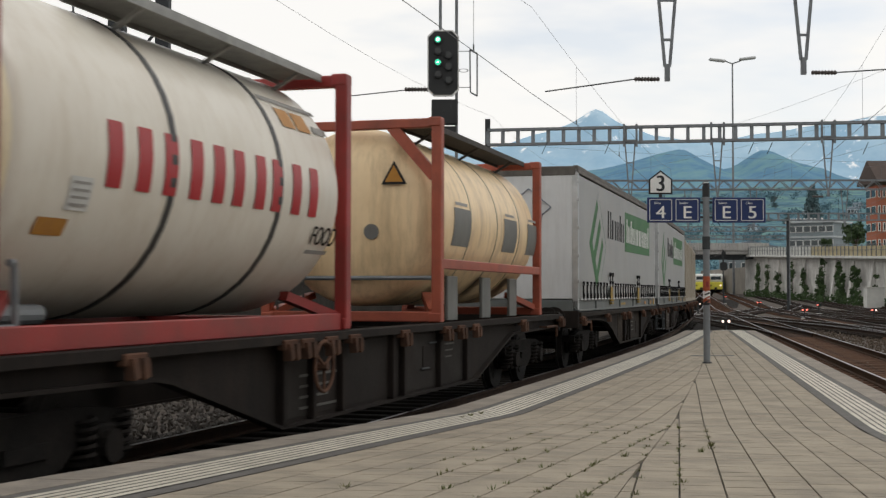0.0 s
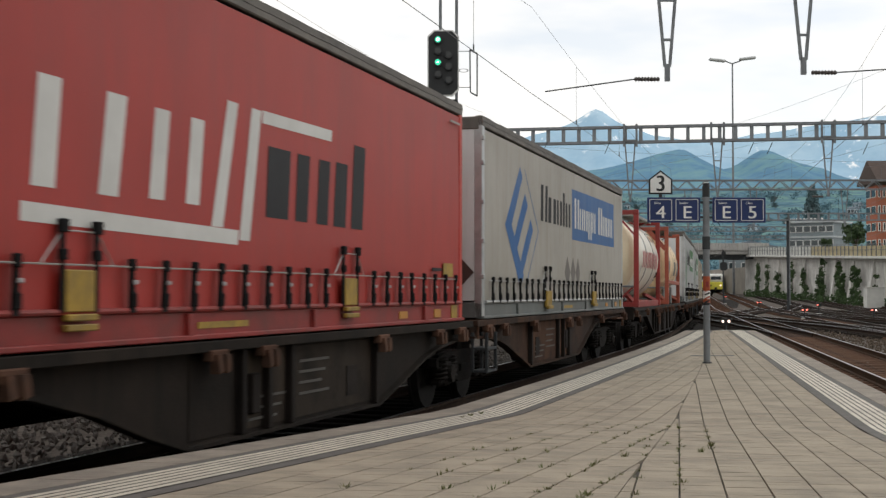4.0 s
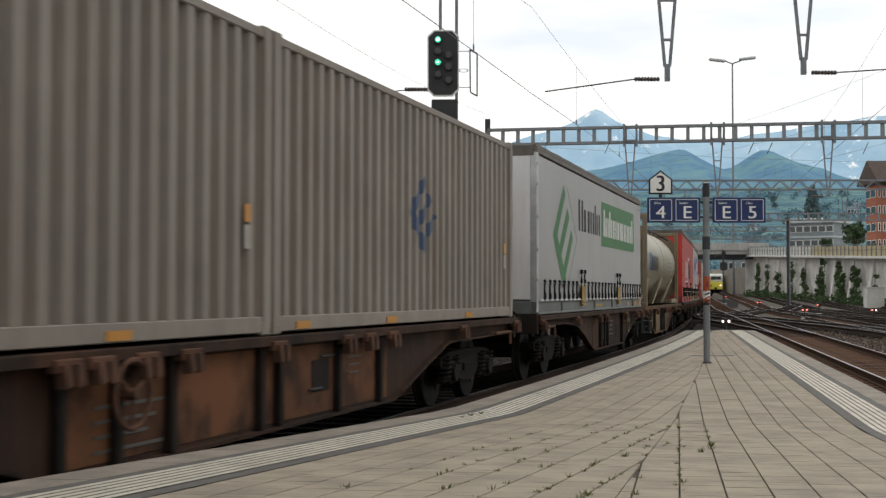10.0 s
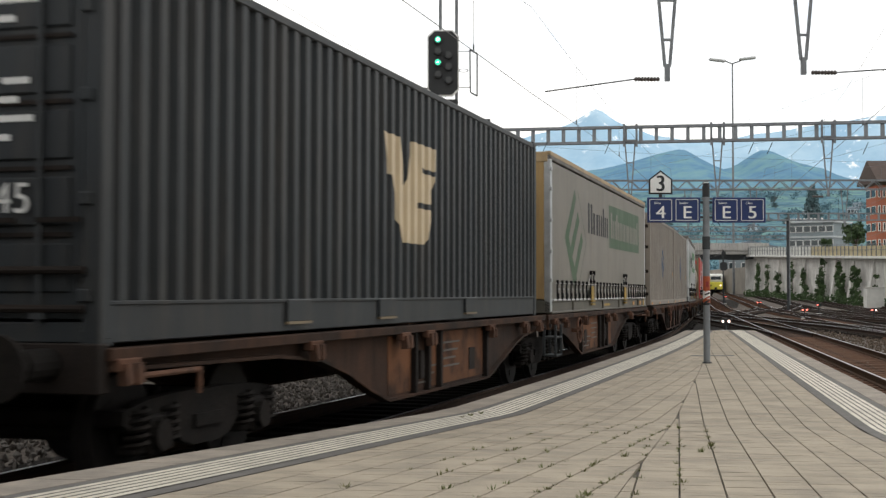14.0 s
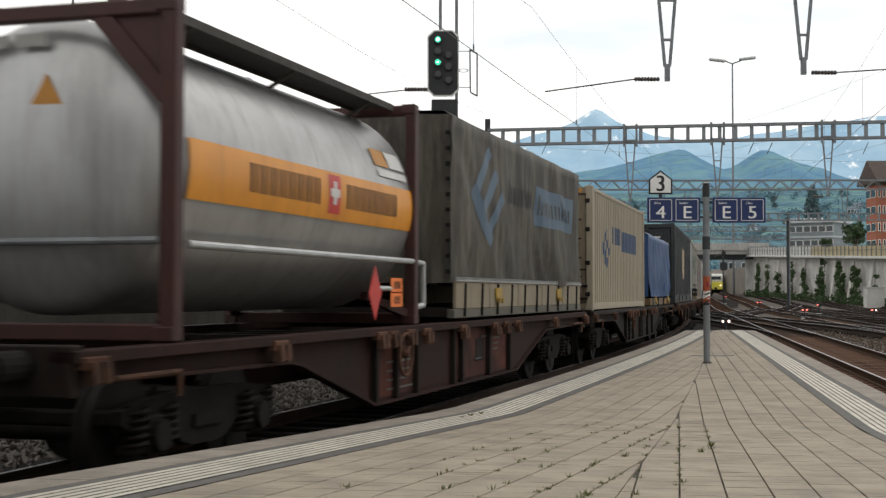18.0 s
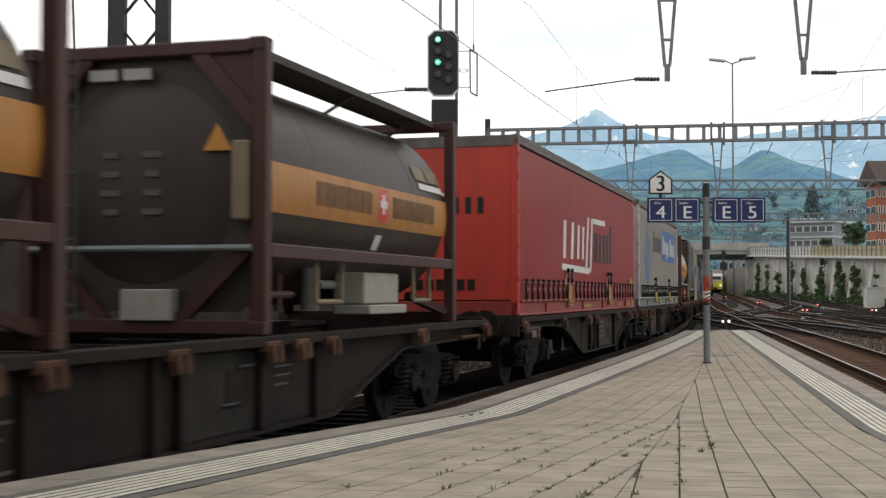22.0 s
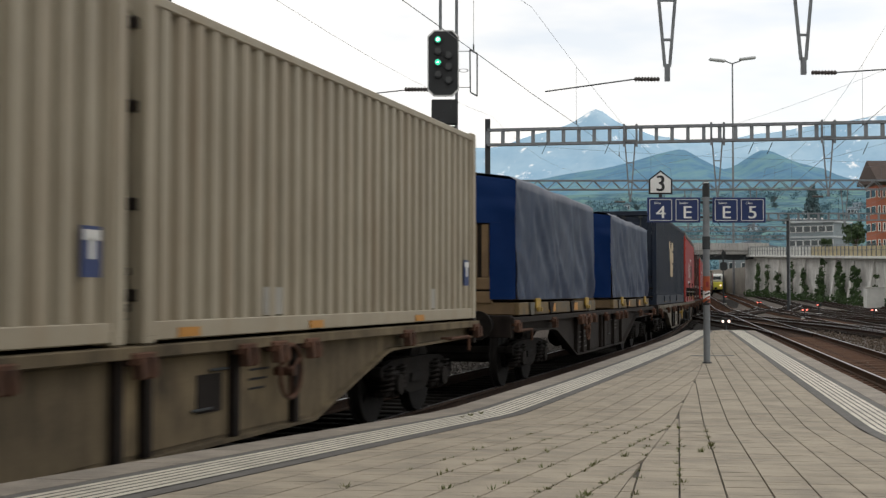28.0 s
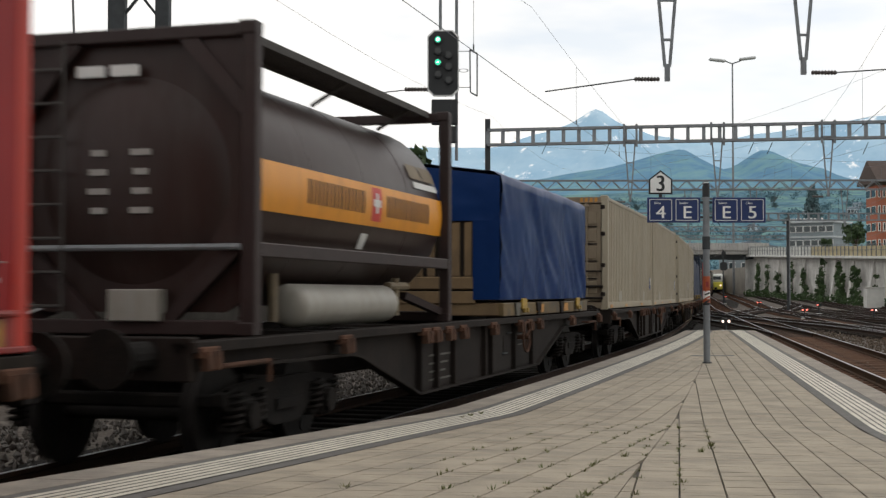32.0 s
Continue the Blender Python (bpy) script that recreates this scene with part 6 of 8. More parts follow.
def banded_tank(s_front, tank, frame, band, label, under="boxes", mid=True):
    L, h = 6.058, 2.70 if under == "cylinder" else 2.60
    b = thing("tank_container", label, "tank container", group="loads of the freight train")
    r, z = (1.185, 1.37) if under == "none" else (1.13, 1.36)
    x_in, x_out = (-3.0, 3.2) if under == "none" else (-2.98, 3.1)
    part("tank", barrel(x_in, x_out, r, z, 0.34), tank, b, smooth=True)
    if under != "none":
        part("end_skirt", skirt(-2.86, h, 0.92, z), tank, b, "flat end plate round the barrel")
    tank_frame(b, L, h, frame, "grating_dark", mid_rail=mid)
    rr = r + 0.006
    wrap(b, -2.72, 2.9, -13.5, 9.5, rr, z, band, "colour_band", "broad orange band round the barrel")
    for x0, n in ((-1.62, 8), (0.7, 8)):
        for k in range(n):
            x = x0 + k * 0.205
            wrap(b, x, x + 0.055, -7, 5, rr + 0.004, z, "ink", "lettering_bar", n=4)
            wrap(b, x + 0.1, x + 0.15, -7, 5, rr + 0.004, z, "ink", "lettering_bar", n=4)
    wrap(b, 0.2, 0.52, -10.5, 8, rr + 0.004, z, "hazard_red", "shield", "red shield with a white cross", n=4)
    wrap(b, 0.32, 0.4, -6, 5, rr + 0.008, z, "mark_white", "cross_bar", n=4)
    wrap(b, 0.24, 0.48, -2.5, 1.5, rr + 0.008, z, "mark_white", "cross_bar", n=4)
    wrap(b, 1.8, 2.75, 14, 18, rr + 0.004, z, "mark_white", "small_text_bar", n=3)
    wrap(b, 1.75, 2.2, 20, 30, rr + 0.004, z, "amber" if under == "none" else "frame_sand", "placard", n=4)
    wrap(b, 2.25, 2.75, 20, 30, rr + 0.004, z, "mark_white" if under == "none" else "frame_sand", "placard", n=4)
    for x in {"boxes": (0.25,), "cylinder": (0.0,), "none": ()}[under]:
        wrap(b, x, x + 0.2, -27, -18, rr + 0.004, z, "mark_white", "small_sign", n=4)
    for x in (-1.5, 0.0, 1.5):
        ring(b, x, r + 0.002, z, 0.03, tank)
    if under == "boxes":
        part("side_case", boxes(((-2.98, -0.98, 1.35), (0.1, 0.17, 0.7)), bevel=0.02), "frame_sand", b, "ivory document case")
        part("tool_box", boxes(((0.35, -0.95, 0.42), (1.15, 0.35, 0.34)), bevel=0.015), "white_box", b, "ivory tool box")
        part("box_tray", boxes(((0.35, -1.0, 0.19), (1.25, 0.42, 0.1)), bevel=0.012), "white_box", b)
        for xa, xb in ((-1.55, -0.85), (1.55, 2.2)):
            part("valve_guard", rods(((xa, -1.1, 0.28), (xb, -1.1, 0.28)), ((xa, -1.1, 0.28), (xa, -1.1, 0.7)), ((xb, -1.1, 0.28), (xb, -1.1, 0.7)), r=0.028), "frame_sand", b)
        part("valve", put_rod(put_rod(bmesh.new(), (-1.2, -0.9, 0.2), (-1.2, -0.9, 0.62), 0.09, 12), (-1.2, -0.98, 0.45), (-0.8, -0.98, 0.45), 0.045, 10), "grey_box", b)
        part("pipework", rods(((-2.4, -0.9, 0.2), (-2.4, -0.9, 0.6)), ((-2.4, -0.9, 0.35), (-1.7, -0.9, 0.35)), ((-2.0, -0.9, 0.2), (-2.0, -0.9, 0.55)), r=0.04), frame, b)
    if under == "cylinder":
        part("pressure_vessel", barrel(-1.6, 1.35, 0.215, 0.245, 0.15, 18), "white_box", b, "ivory pressure cylinder", smooth=True)
        for g in [o for o in b.children if o.name.startswith("pressure_vessel")]:
            g.location.y = -0.88
        part("pipework", rods(((-1.9, -0.9, 0.1), (-1.9, -0.9, 0.55)), ((1.7, -0.9, 0.1), (1.7, -0.9, 0.55)), ((1.4, -0.9, 0.45), (2.1, -0.9, 0.45)), r=0.05), "frame_sand", b)
    if under == "none":
        dia = prism([(-0.21, 0.0), (0, -0.3), (0.21, 0.0), (0, 0.3)], -0.004, 0.004)
        part("hazard_diamond", dia, "hazard_red", b, "red hazard diamond", at=(1.74, -1.13, 0.37))
        part("plate_arm", rods(((1.85, -1.1, 0.42), (2.3, -1.12, 0.42)), r=0.03), "alu", b)
        for zz in (0.46, 0.29):
            hp = part("hazard_plate", boxes(((0, 0, 0), (0.4, 0.012, 0.16)), bevel=0.004), "orange_plate", b, "orange hazard plate with a black rim", at=(2.45, -1.14, zz))
            for o in (-0.08, 0.0, 0.08):
                part("number_bar", boxes(((o, -0.008, 0), (0.035, 0.006, 0.085))), "ink", hp)
        part("side_rail", rods(((-2.75, -1.19, 0.74), (2.9, -1.19, 0.74)), r=0.033, n=10), "alu", b, "pale tube rail along the barrel")
        part("front_rail", rods(((2.9, -1.19, 0.74), (3.3, -1.19, 0.72)), ((3.3, -1.19, 0.72), (3.3, -1.19, 0.22)), ((3.3, -1.19, 0.22), (2.95, -1.19, 0.2)), r=0.036, n=10), "alu", b, "bent tube rail")
    if under != "none":
        end_bars(b, -2.99, 8, "mark_grey" if under == "cylinder" else "stencil", w=0.2)
    for k in range(2):
        part("marking_bar", boxes(((-2.96, 0.4 - k * 0.34, 2.33), (0.012, 0.28, 0.1))), "mark_white" if under == "cylinder" else "mark_grey", b)
    tri = prism([(-0.14, 1.62), (0.14, 1.62), (0, 1.86)], -0.004, 0.004)
    bmesh.ops.transform(tri, matrix=Matrix.Translation((-2.965, -0.74, 0.0) if under == "boxes" else (-2.985, -0.1, 0.2)) @ Matrix.Rotation(radians(90), 4, "Z"), verts=tri.verts)
    if under == "cylinder":
        tri.free()
    else:
        part("warning_triangle", tri, "amber", b, "orange warning triangle")
    part("end_rail", rods(((-3.03, -1.1, 0.76), (-3.03, 1.1, 0.76)), r=0.03), "galv", b, "pale tube across the rear end")
    if under != "none":
        part("end_box", boxes(((-3.0, -0.1, 0.26), (0.14, 0.5, 0.28)), bevel=0.01), "white_box", b)
    return ride(b, s_front, L)


def long_tank(s_front):
    L, h = 12.15, 2.60
    b = thing("tank_container", "long khaki tank container with sand-coloured end collars and dark lettering", "tank container", group="loads of the freight train")
    r, z = 1.16, 1.34
    part("tank", barrel(-5.5, 5.86, r, z, 0.4), "tank_khaki", b, smooth=True)
    for x in (0.35, 4.9):
        ring(b, x, r + 0.008, z, 0.07, "tank_khaki", "weld_band")
    for e in (-1, 1):
        end_frame(b, e * (L / 2 - 0.1), h, "frame_sand", e, brace=False)
        bm = bmesh.new()
        n = 24
        xa, xb = e * (L / 2 - 0.95), e * (L / 2 - 0.04)
        outer, inner = [], []
        for k in range(n):
            a = 2 * math.pi * k / n
            c, s = math.cos(a), math.sin(a)
            q = 1.22 / max(abs(c), abs(s))
            q = min(q, 1.42)
            outer.append((c * q, max(0.03, min(h - 0.02, 1.3 + s * q))))
            inner.append((c * 1.08, 1.34 + s * 1.08))
        va = [bm.verts.new((xb, y, zz)) for y, zz in outer]
        vb = [bm.verts.new((xb - e * 0.04, y, zz)) for y, zz in inner]
        vc = [bm.verts.new((xa, y, zz)) for y, zz in inner]
        for k in range(n):
            j = (k + 1) % n
            bm.faces.new((va[k], va[j], vb[j], vb[k]))
            bm.faces.new((vb[k], vb[j], vc[j], vc[k]))
        part("end_collar", bm, "frame_sand", b, "sand-coloured end collar")
    for x, back, wide in ((-4.35, 0.55, 0.13), (-0.2, 0.4, 0.17), (4.4, 0.8, 0.07)):
        bm = put_beam(bmesh.new(), (x, -1.08, 0.84), (x - back, -0.82, 0.04), wide, 0.05)
        part("support_strap", bm, "tank_khaki", b)
    part("bottom_rail", boxes(((4.6, -1.13, 0.1), (2.4, 0.12, 0.14)), bevel=0.01), "frame_sand", b)
    pipe = rods(((-5.6, -0.42, h - 0.02), (5.3, -0.42, h - 0.02)), r=0.03)
    for k in range(9):
        put_rod(pipe, (-5.4 + k * 1.3, -0.42, h - 0.02), (-5.4 + k * 1.3, -0.42, h - 0.16), 0.025, 6)
    put_rod(pipe, (5.3, -0.42, h - 0.02), (5.7, -0.9, h - 0.3), 0.025, 6)
    part("top_rail", pipe, "galv_dark", b, "top handrail along the barrel")
    rr = r + 0.006
    wrap(b, -4.4, -3.75, -14, 11, rr, z, "blue", "logo_panel", "square blue emblem")
    for k in range(6):
        a = k * 1.047
        wrap(b, -4.1 + 0.17 * math.cos(a) - 0.03, -4.1 + 0.17 * math.cos(a) + 0.03, -2.5 + 8 * math.sin(a), 0.5 + 8 * math.sin(a), rr + 0.004, z, "yellow", "emblem_dot", n=2)
    x = -3.68
    for wd in (0.2, 0.26, 0.3, 0.12, 0.24, 0.3, 0.32, 0.3, 0.3, 0.26):
        wrap(b, x, x + 0.055, -14, 8, rr, z, "ink", "lettering_bar", n=4)
        wrap(b, x + wd * 0.82 - 0.085, x + wd * 0.82 - 0.025, -14, 8, rr, z, "ink", "lettering_bar", n=4)
        x += wd * 0.82
    for k in range(3):
        wrap(b, 2.4, 4.2 - 0.4 * k, 2 - 7 * k, 4 - 7 * k, rr, z, "mark_grey", "small_text_bar", n=3)
    wrap(b, -0.25, -0.05, -26, -12, rr + 0.004, z, "white_box", "sign_holder", n=4)
    tri = prism([(-0.18, 0.9), (0.18, 0.9), (0, 1.22)], -0.004, 0.004)
    bmesh.ops.transform(tri, matrix=Matrix.Translation((-5.49, -0.35, 0)) @ Matrix.Rotation(radians(90), 4, "Z"), verts=tri.verts)
    wt = part("warning_triangle", tri, "hazard_red", b, "red and white warning triangle")
    tri = prism([(-0.11, 0.94), (0.11, 0.94), (0, 1.14)], -0.004, 0.004)
    bmesh.ops.transform(tri, matrix=Matrix.Translation((-5.496, -0.35, 0)) @ Matrix.Rotation(radians(90), 4, "Z"), verts=tri.verts)
    part("triangle_field", tri, "mark_white", wt)
    return ride(b, s_front, L)


# sheeted loads
HG = 2.74


def sheet_y(x, z, seed, base, h, W):
    d = 1 - (z - base) / (h - base)
    f = 0.09 * noise.noise(Vector((x * 0.95, z * 0.45, seed))) + 0.035 * (0.5 - abs(noise.noise(Vector((x * 1.5 + z * 1.3, z * 0.9, seed)))) * 2) + 0.014 * noise.noise(Vector((x * 5 - z * 3, z * 3.5, seed)))
    return f * (0.5 + 0.9 * d)


def draped(parent, quad, material, name, seed, label="", base=0.50, h=HG, W=1.22, lift=0.006):
    """A painted field that follows the creases of a tarpaulin's near side; quad in x, z."""
    q = [Vector((p[0], p[1])) for p in quad]

    def f(u, v):
        p = (q[0] * (1 - u) + q[1] * u) * (1 - v) + (q[3] * (1 - u) + q[2] * u) * v
        return Vector((p.x, -W - sheet_y(p.x, p.y, seed, base, h, W) - lift, p.y))
    n = max(2, int((q[1] - q[0]).length * 9))
    return part(name, grid(n, max(2, int((q[3] - q[0]).length * 9)), f), material, parent, label, smooth=True)


def sheet_body(s_front, L, h, label, sheet, kind):
    """A load under a wrinkled tarpaulin: kind 'board' has dropsides below, kind 'crate' shows wooden ends."""
    b = thing("sheeted_container" if kind == "board" else "sheeted_crate", label, "tarpaulin load", group="loads of the freight train")
    base = 0.50 if kind == "board" else 0.27
    W = 1.22 if kind == "board" else 1.20
    seed = L * 3.1 + s_front * 0.01

    def drape(u, v):
        x = -L / 2 + L * u
        per = [(-W, base), (-W, h - 0.06), (-W + 0.12, h), (W - 0.12, h), (W, h - 0.06), (W, base)]
        k = v * 5
        i = min(int(k), 4)
        w = k - i
        y = per[i][0] + (per[i + 1][0] - per[i][0]) * w
        z = per[i][1] + (per[i + 1][1] - per[i][1]) * w
        d = 1 - (z - base) / (h - base)
        f = sheet_y(x, z, seed, base, h, W)
        if i in (0, 4):
            y += f * (1 if i == 4 else -1)
        else:
            z += 0.03 * noise.noise(Vector((x * 1.1, y * 1.5, seed))) + (0.16 * (1 - abs(y) / W) if kind == "crate" else 0.05 * (1 - abs(y) / W))
        return Vector((x, y, z))
    bm = bmesh.new()
    nu = int(L * 14)
    vs_f = [0.2 * k / 16 for k in range(16)] + [0.2, 0.3, 0.4, 0.5, 0.6, 0.7, 0.8, 0.82, 0.85, 0.88, 0.91, 0.94, 0.97, 1.0]
    rows = [[bm.verts.new(drape(i / nu, v)) for v in vs_f] for i in range(nu + 1)]
    for i in range(nu):
        for j in range(len(vs_f) - 1):
            bm.faces.new((rows[i][j], rows[i + 1][j], rows[i + 1][j + 1], rows[i][j + 1]))
    part("tarpaulin", bm, sheet, b, smooth=True)
    for e in (-1, 1):
        x = e * (L / 2 - 0.01)
        top = h - (1.0 if False else 0.05)
        lo = base if kind == "board" else h - 0.72
        part("end_sheet", grid(16, 8, lambda u, v: Vector((x + e * 0.04 * noise.noise(Vector((u * 7, v * 5, seed + e))), -W + 0.02 + (2 * W - 0.04) * u, lo + (top + (0.16 if kind == "crate" else 0.05) * (1 - abs(2 * u - 1)) - lo) * v))), sheet if kind == "board" else ("tarp_blue" if sheet != "tarp_bright" else sheet), b, smooth=True)
        if kind == "crate":
            part("end_flap", grid(5, 8, lambda u, v: Vector((x + e * 0.03 * noise.noise(Vector((u * 4, v * 6, seed))), -W + 0.02 + 0.42 * u, base + (lo - base) * v))), "tarp_blue" if sheet != "tarp_bright" else sheet, b, smooth=True)
            we = part("wooden_end", boxes(((x - e * 0.07, 0.2, (0.16 + h - 0.7) / 2), (0.03, 1.96, h - 0.86))), "frame_umber", b, "brown wooden boarded end")
            plank = mesh_of("plank", boxes(((0, 0, 0), (0.05, 0.12, h - 1.36)), bevel=0.01), "plywood")
            for k in range(10):
                part("plank", plank, None, we, at=(x - e * 0.05, -0.68 + k * 0.196, 0.62 + (h - 1.36) / 2))
            for k in range(2):
                part("cross_board", boxes(((x - e * 0.035, 0.2, 0.3 + 0.22 * k), (0.05, 1.98, 0.19)), bevel=0.012), "plywood", we)
    if kind == "board":
        n = 5
        for s in (-1, 1):
            for k in range(n):
                w = (L - 0.1) / n
                part("dropside_board", boxes(((-L / 2 + 0.05 + w * (k + 0.5), s * 1.23, 0.34), (w - 0.05, 0.05, 0.36)), bevel=0.01), "board", b)
            part("sill", boxes(((0, s * 1.2, 0.1), (L, 0.1, 0.12)), bevel=0.01), "rail_olive", b)
            eye = bmesh.new()
            for k in range(int(L / 0.16)):
                put_box(eye, (-L / 2 + 0.1 + k * 0.16, s * 1.262, 0.555), (0.05, 0.03, 0.05))
            part("lacing", eye, "alu", b, "row of lacing rings", kind="stuff")
            part("lacing_cord", rods(((-L / 2 + 0.05, s * 1.265, 0.53), (L / 2 - 0.05, s * 1.265, 0.53)), r=0.012, n=5), "alu", b)
        part("floor", boxes(((0, 0, 0.12), (L - 0.1, 2.3, 0.12))), "frame_dark", b)
        for x in (-L / 2 + 2.3, L / 2 - 2.3):
            part("lifting_plate", GRAB_S_ME, None, b, "yellow lifting plate", at=(x, -1.275, 0.32))
        for k in range(10):
            part("end_lacing", boxes(((-L / 2 - 0.02, -W + 0.05, 0.65 + k * 0.2), (0.03, 0.06, 0.05))), "strap", b)
        for k in range(int(L / 0.9)):
            part("side_strap", put_beam(bmesh.new(), (-L / 2 + 0.5 + k * 0.9, -1.268, 0.5), (-L / 2 + 0.45 + k * 0.9, -1.268, 0.06), 0.03, 0.012), "strap", b)
    else:
        part("load_frame", boxes(((0, 0, 0.12), (L - 0.1, 2.36, 0.2)), ((0, 0, 1.1), (L - 0.3, 2.1, 1.7)), bevel=0.02), "plywood", b)
        for s in (-1, 1):
            part("side_sill", boxes(((0, s * 1.2, 0.12), (L, 0.08, 0.2)), bevel=0.01), "sill_ochre", b)
            for q in (0.12, 0.34, 0.62, 0.88):
                part("stake_pocket", prism([(-L / 2 + L * q - 0.18, 0.22), (-L / 2 + L * q + 0.18, 0.22), (-L / 2 + L * q + 0.1, 0.02), (-L / 2 + L * q - 0.1, 0.02)], s * 1.25 - 0.02, s * 1.25 + 0.02), "frame_dark" if q in (0.34, 0.62) else "rail_olive", b)
        for x in (-L / 2 + 1.25, L / 2 - 1.25):
            part("lifting_plate", GRAB_S_ME, None, b, "yellow lifting plate", at=(x, -1.275, 0.16))
        for x in (-1.0, 1.2):
            part("reflector", boxes(((x, -1.247, 0.12), (0.55, 0.012, 0.14))), "amber", b)
    return ride(b, s_front, L)


BLUE_H = 2.18
# ---------------------------------------------------------------- the train, from its head to its tail
FLATS = [
    (23.3, "frame_rust", "rust_part", "rusty brown container flat under beige boxes"),
    (-26.75, "frame_dark", "rust_part", "dark grey container flat under two tanks"),
    (-106.75, "frame_rust", "rust_part", "rust-streaked brown container flat under two corrugated boxes"),
    (-157.1, "frame_dark", "rust_part", "dark grey container flat under a blue sheeted load"),
    (-176.2, "frame_brown", "rust_part", "oxide-red container flat under a dirty tarpaulin load"),
    (-226.6, "frame_dark", "rust_part", "black-brown container flat under two brown tanks"),
    (-276.5, "frame_dark", "rust_part", "black-brown container flat under two blue sheeted loads"),
    (-296.85, "frame_khaki", "rust_part", "khaki container flat with stencilled girders"),
    (-317.2, "frame_dark", "rust_part", "black-brown container flat under two beige boxes"),
    (-337.3, "frame_dark", "rust_part", "black-brown container flat under a sheeted load and a tank"),
]
for s_mid, paint, wheel, text in FLATS:
    flat_wagon(s_mid, paint, wheel, label=text, wheel_x=2.02 if s_mid in (-337.3, -317.2) else 2.55 if s_mid == -296.85 else -2.54)
PAIRS = [
    (12.55, "frame_umber", "frame_umber", "rust_part"), (-37.72, "frame_rust", "frame_umber", "rust_part"), (-67.72, "frame_ochre", "frame_rust", "frame_khaki"),
    (-117.4, "frame_rust", "frame_rust", "rust_part"), (-187.12, "frame_umber", "frame_umber", "rust_part"), (-237.27, "frame_pale", "frame_pale", "yellow"),
    (-348.6, "frame_umber", "frame_umber", "rust_part"),
]
TONE = {"frame_umber": "umber brown", "frame_rust": "rust-streaked brown", "frame_ochre": "rust-stained ochre", "frame_pale": "pale grey, rust-stained"}
for s, pa, pb, wheel in PAIRS:
    half_wagon(s, True, pa, TONE[pa] + " leading half of an articulated flat", wheel, s in (-117.4, -187.12))
    half_wagon(s - 14.65, False, pb, TONE[pb] + " trailing half of an articulated flat", wheel, s in (-67.72, -237.27))

BOX30 = 9.1
container(32.4, BOX30, 2.6, "box_beige", "door_tan", "dirty beige corrugated steel container")
container(23.25, BOX30, 2.6, "box_beige", "door_tan", "dirty beige corrugated steel container")
LONG_WORD, TWO_WORDS = "lxlxxwxxxl", "Txxgx Txxx"
for k, s in enumerate((12.55, -2.10)):
    b = curtain_body(s, "white curtain-sided swap body with a green rhombus logo", "curtain_white", "end_white", "cap_dark", "rail_grey", 1 + k)
    rhombus_side(b, "green", LONG_WORD)
cream_tank(-19.02)
white_tank(-28.28)
b = curtain_body(-37.72, "off-white curtain-sided swap body with a blue rhombus logo, stained", "curtain_dirty", "end_white", "cap_dark", "rail_grey", 4, plates=(4.45, 9.2))
rhombus_side(b, "blue", TWO_WORDS)
for k in range(3):
    x = -6.8 + 6.45 + k * 0.56
    decal(b, [(x - 0.27, 0.76), (x, 0.46), (x + 0.27, 0.76), (x, 1.06)], "taupe_card", "placard", "grey diamond placard")
part("end_placard", prism([(-0.3, 0), (0, -0.32), (0.3, 0), (0, 0.32)], -0.004, 0.004), "brown_card", b, "brown diamond placard", at=Matrix.Translation((-6.8 - 0.008, -0.83, 0.66)) @ Matrix.Rotation(radians(90), 4, "Z"))
b = curtain_body(-52.37, "light red curtain-sided swap body with a white angular logo", "curtain_red_bright", "end_red", "cap_dark", "red_chassis", 5)
red_side(b)
long_tank(-68.4)
b = curtain_body(-82.37, "clean white curtain-sided swap body with a green rhombus logo", "curtain_white", "end_white", "cap_dark", "rail_grey", 6)
rhombus_side(b, "green", LONG_WORD)
for k, s in enumerate((-97.65, -106.75)):
    b = container(s, 9.05, 2.68, "box_taupe", "door_tan", "taupe corrugated container with a faded blue rhombus logo")
    chevron_logo(b, 9.05, 4.5, 1.31, 0.47, "ink_blue")
    rail_marks(b, 9.05)
    part("side_sign", boxes(((4.525 - 0.45, -1.205, 0.84), (0.13, 0.012, 0.2))), "white_box", b)
    part("side_sign", boxes(((4.525 - 0.45, -1.205, 1.04), (0.12, 0.012, 0.15))), "amber", b)
b = curtain_body(-117.4, "stained tan curtain-sided swap body with a dull green rhombus logo", "curtain_tan", "end_ochre", "cap_tan", "rail_olive", 8)
rhombus_side(b, "green_dull", LONG_WORD)
b = container(-132.1, 13.6, 2.88, "box_slate", "box_slate", "slate grey long corrugated container with a cream angular logo", deep_rail=True)
block_logo(b, 13.6, 5.85, 0.95)
lettering("45", 0.3, Matrix.Translation((-6.8 - 0.012, -0.55, 1.0)) @ Matrix.Rotation(radians(-90), 4, "Z") @ Matrix.Rotation(radians(90), 4, "X"), "mark_white", b, "number")
sheet_body(-148.4, 6.9, 2.1, "mid-blue tarpaulin over a boarded load, loosely lashed", "tarp_bright", "crate")
b = container(-156.75, 9.05, 2.62, "box_cream", "door_tan", "cream corrugated container with a slate blue rhombus logo")
chevron_logo(b, 9.05, 2.12, 1.36, 0.5, "ink_blue")
x = 3.05
for wd in (0.32, 0.36, 0.28, 0.12, 0.26):
    corr_decal(b, -4.525, [(x, 1.50), (x + wd - 0.06, 1.50), (x + wd - 0.06, 1.90), (x, 1.90)], -1.21, "ink_blue", "lettering_bar")
    x += wd
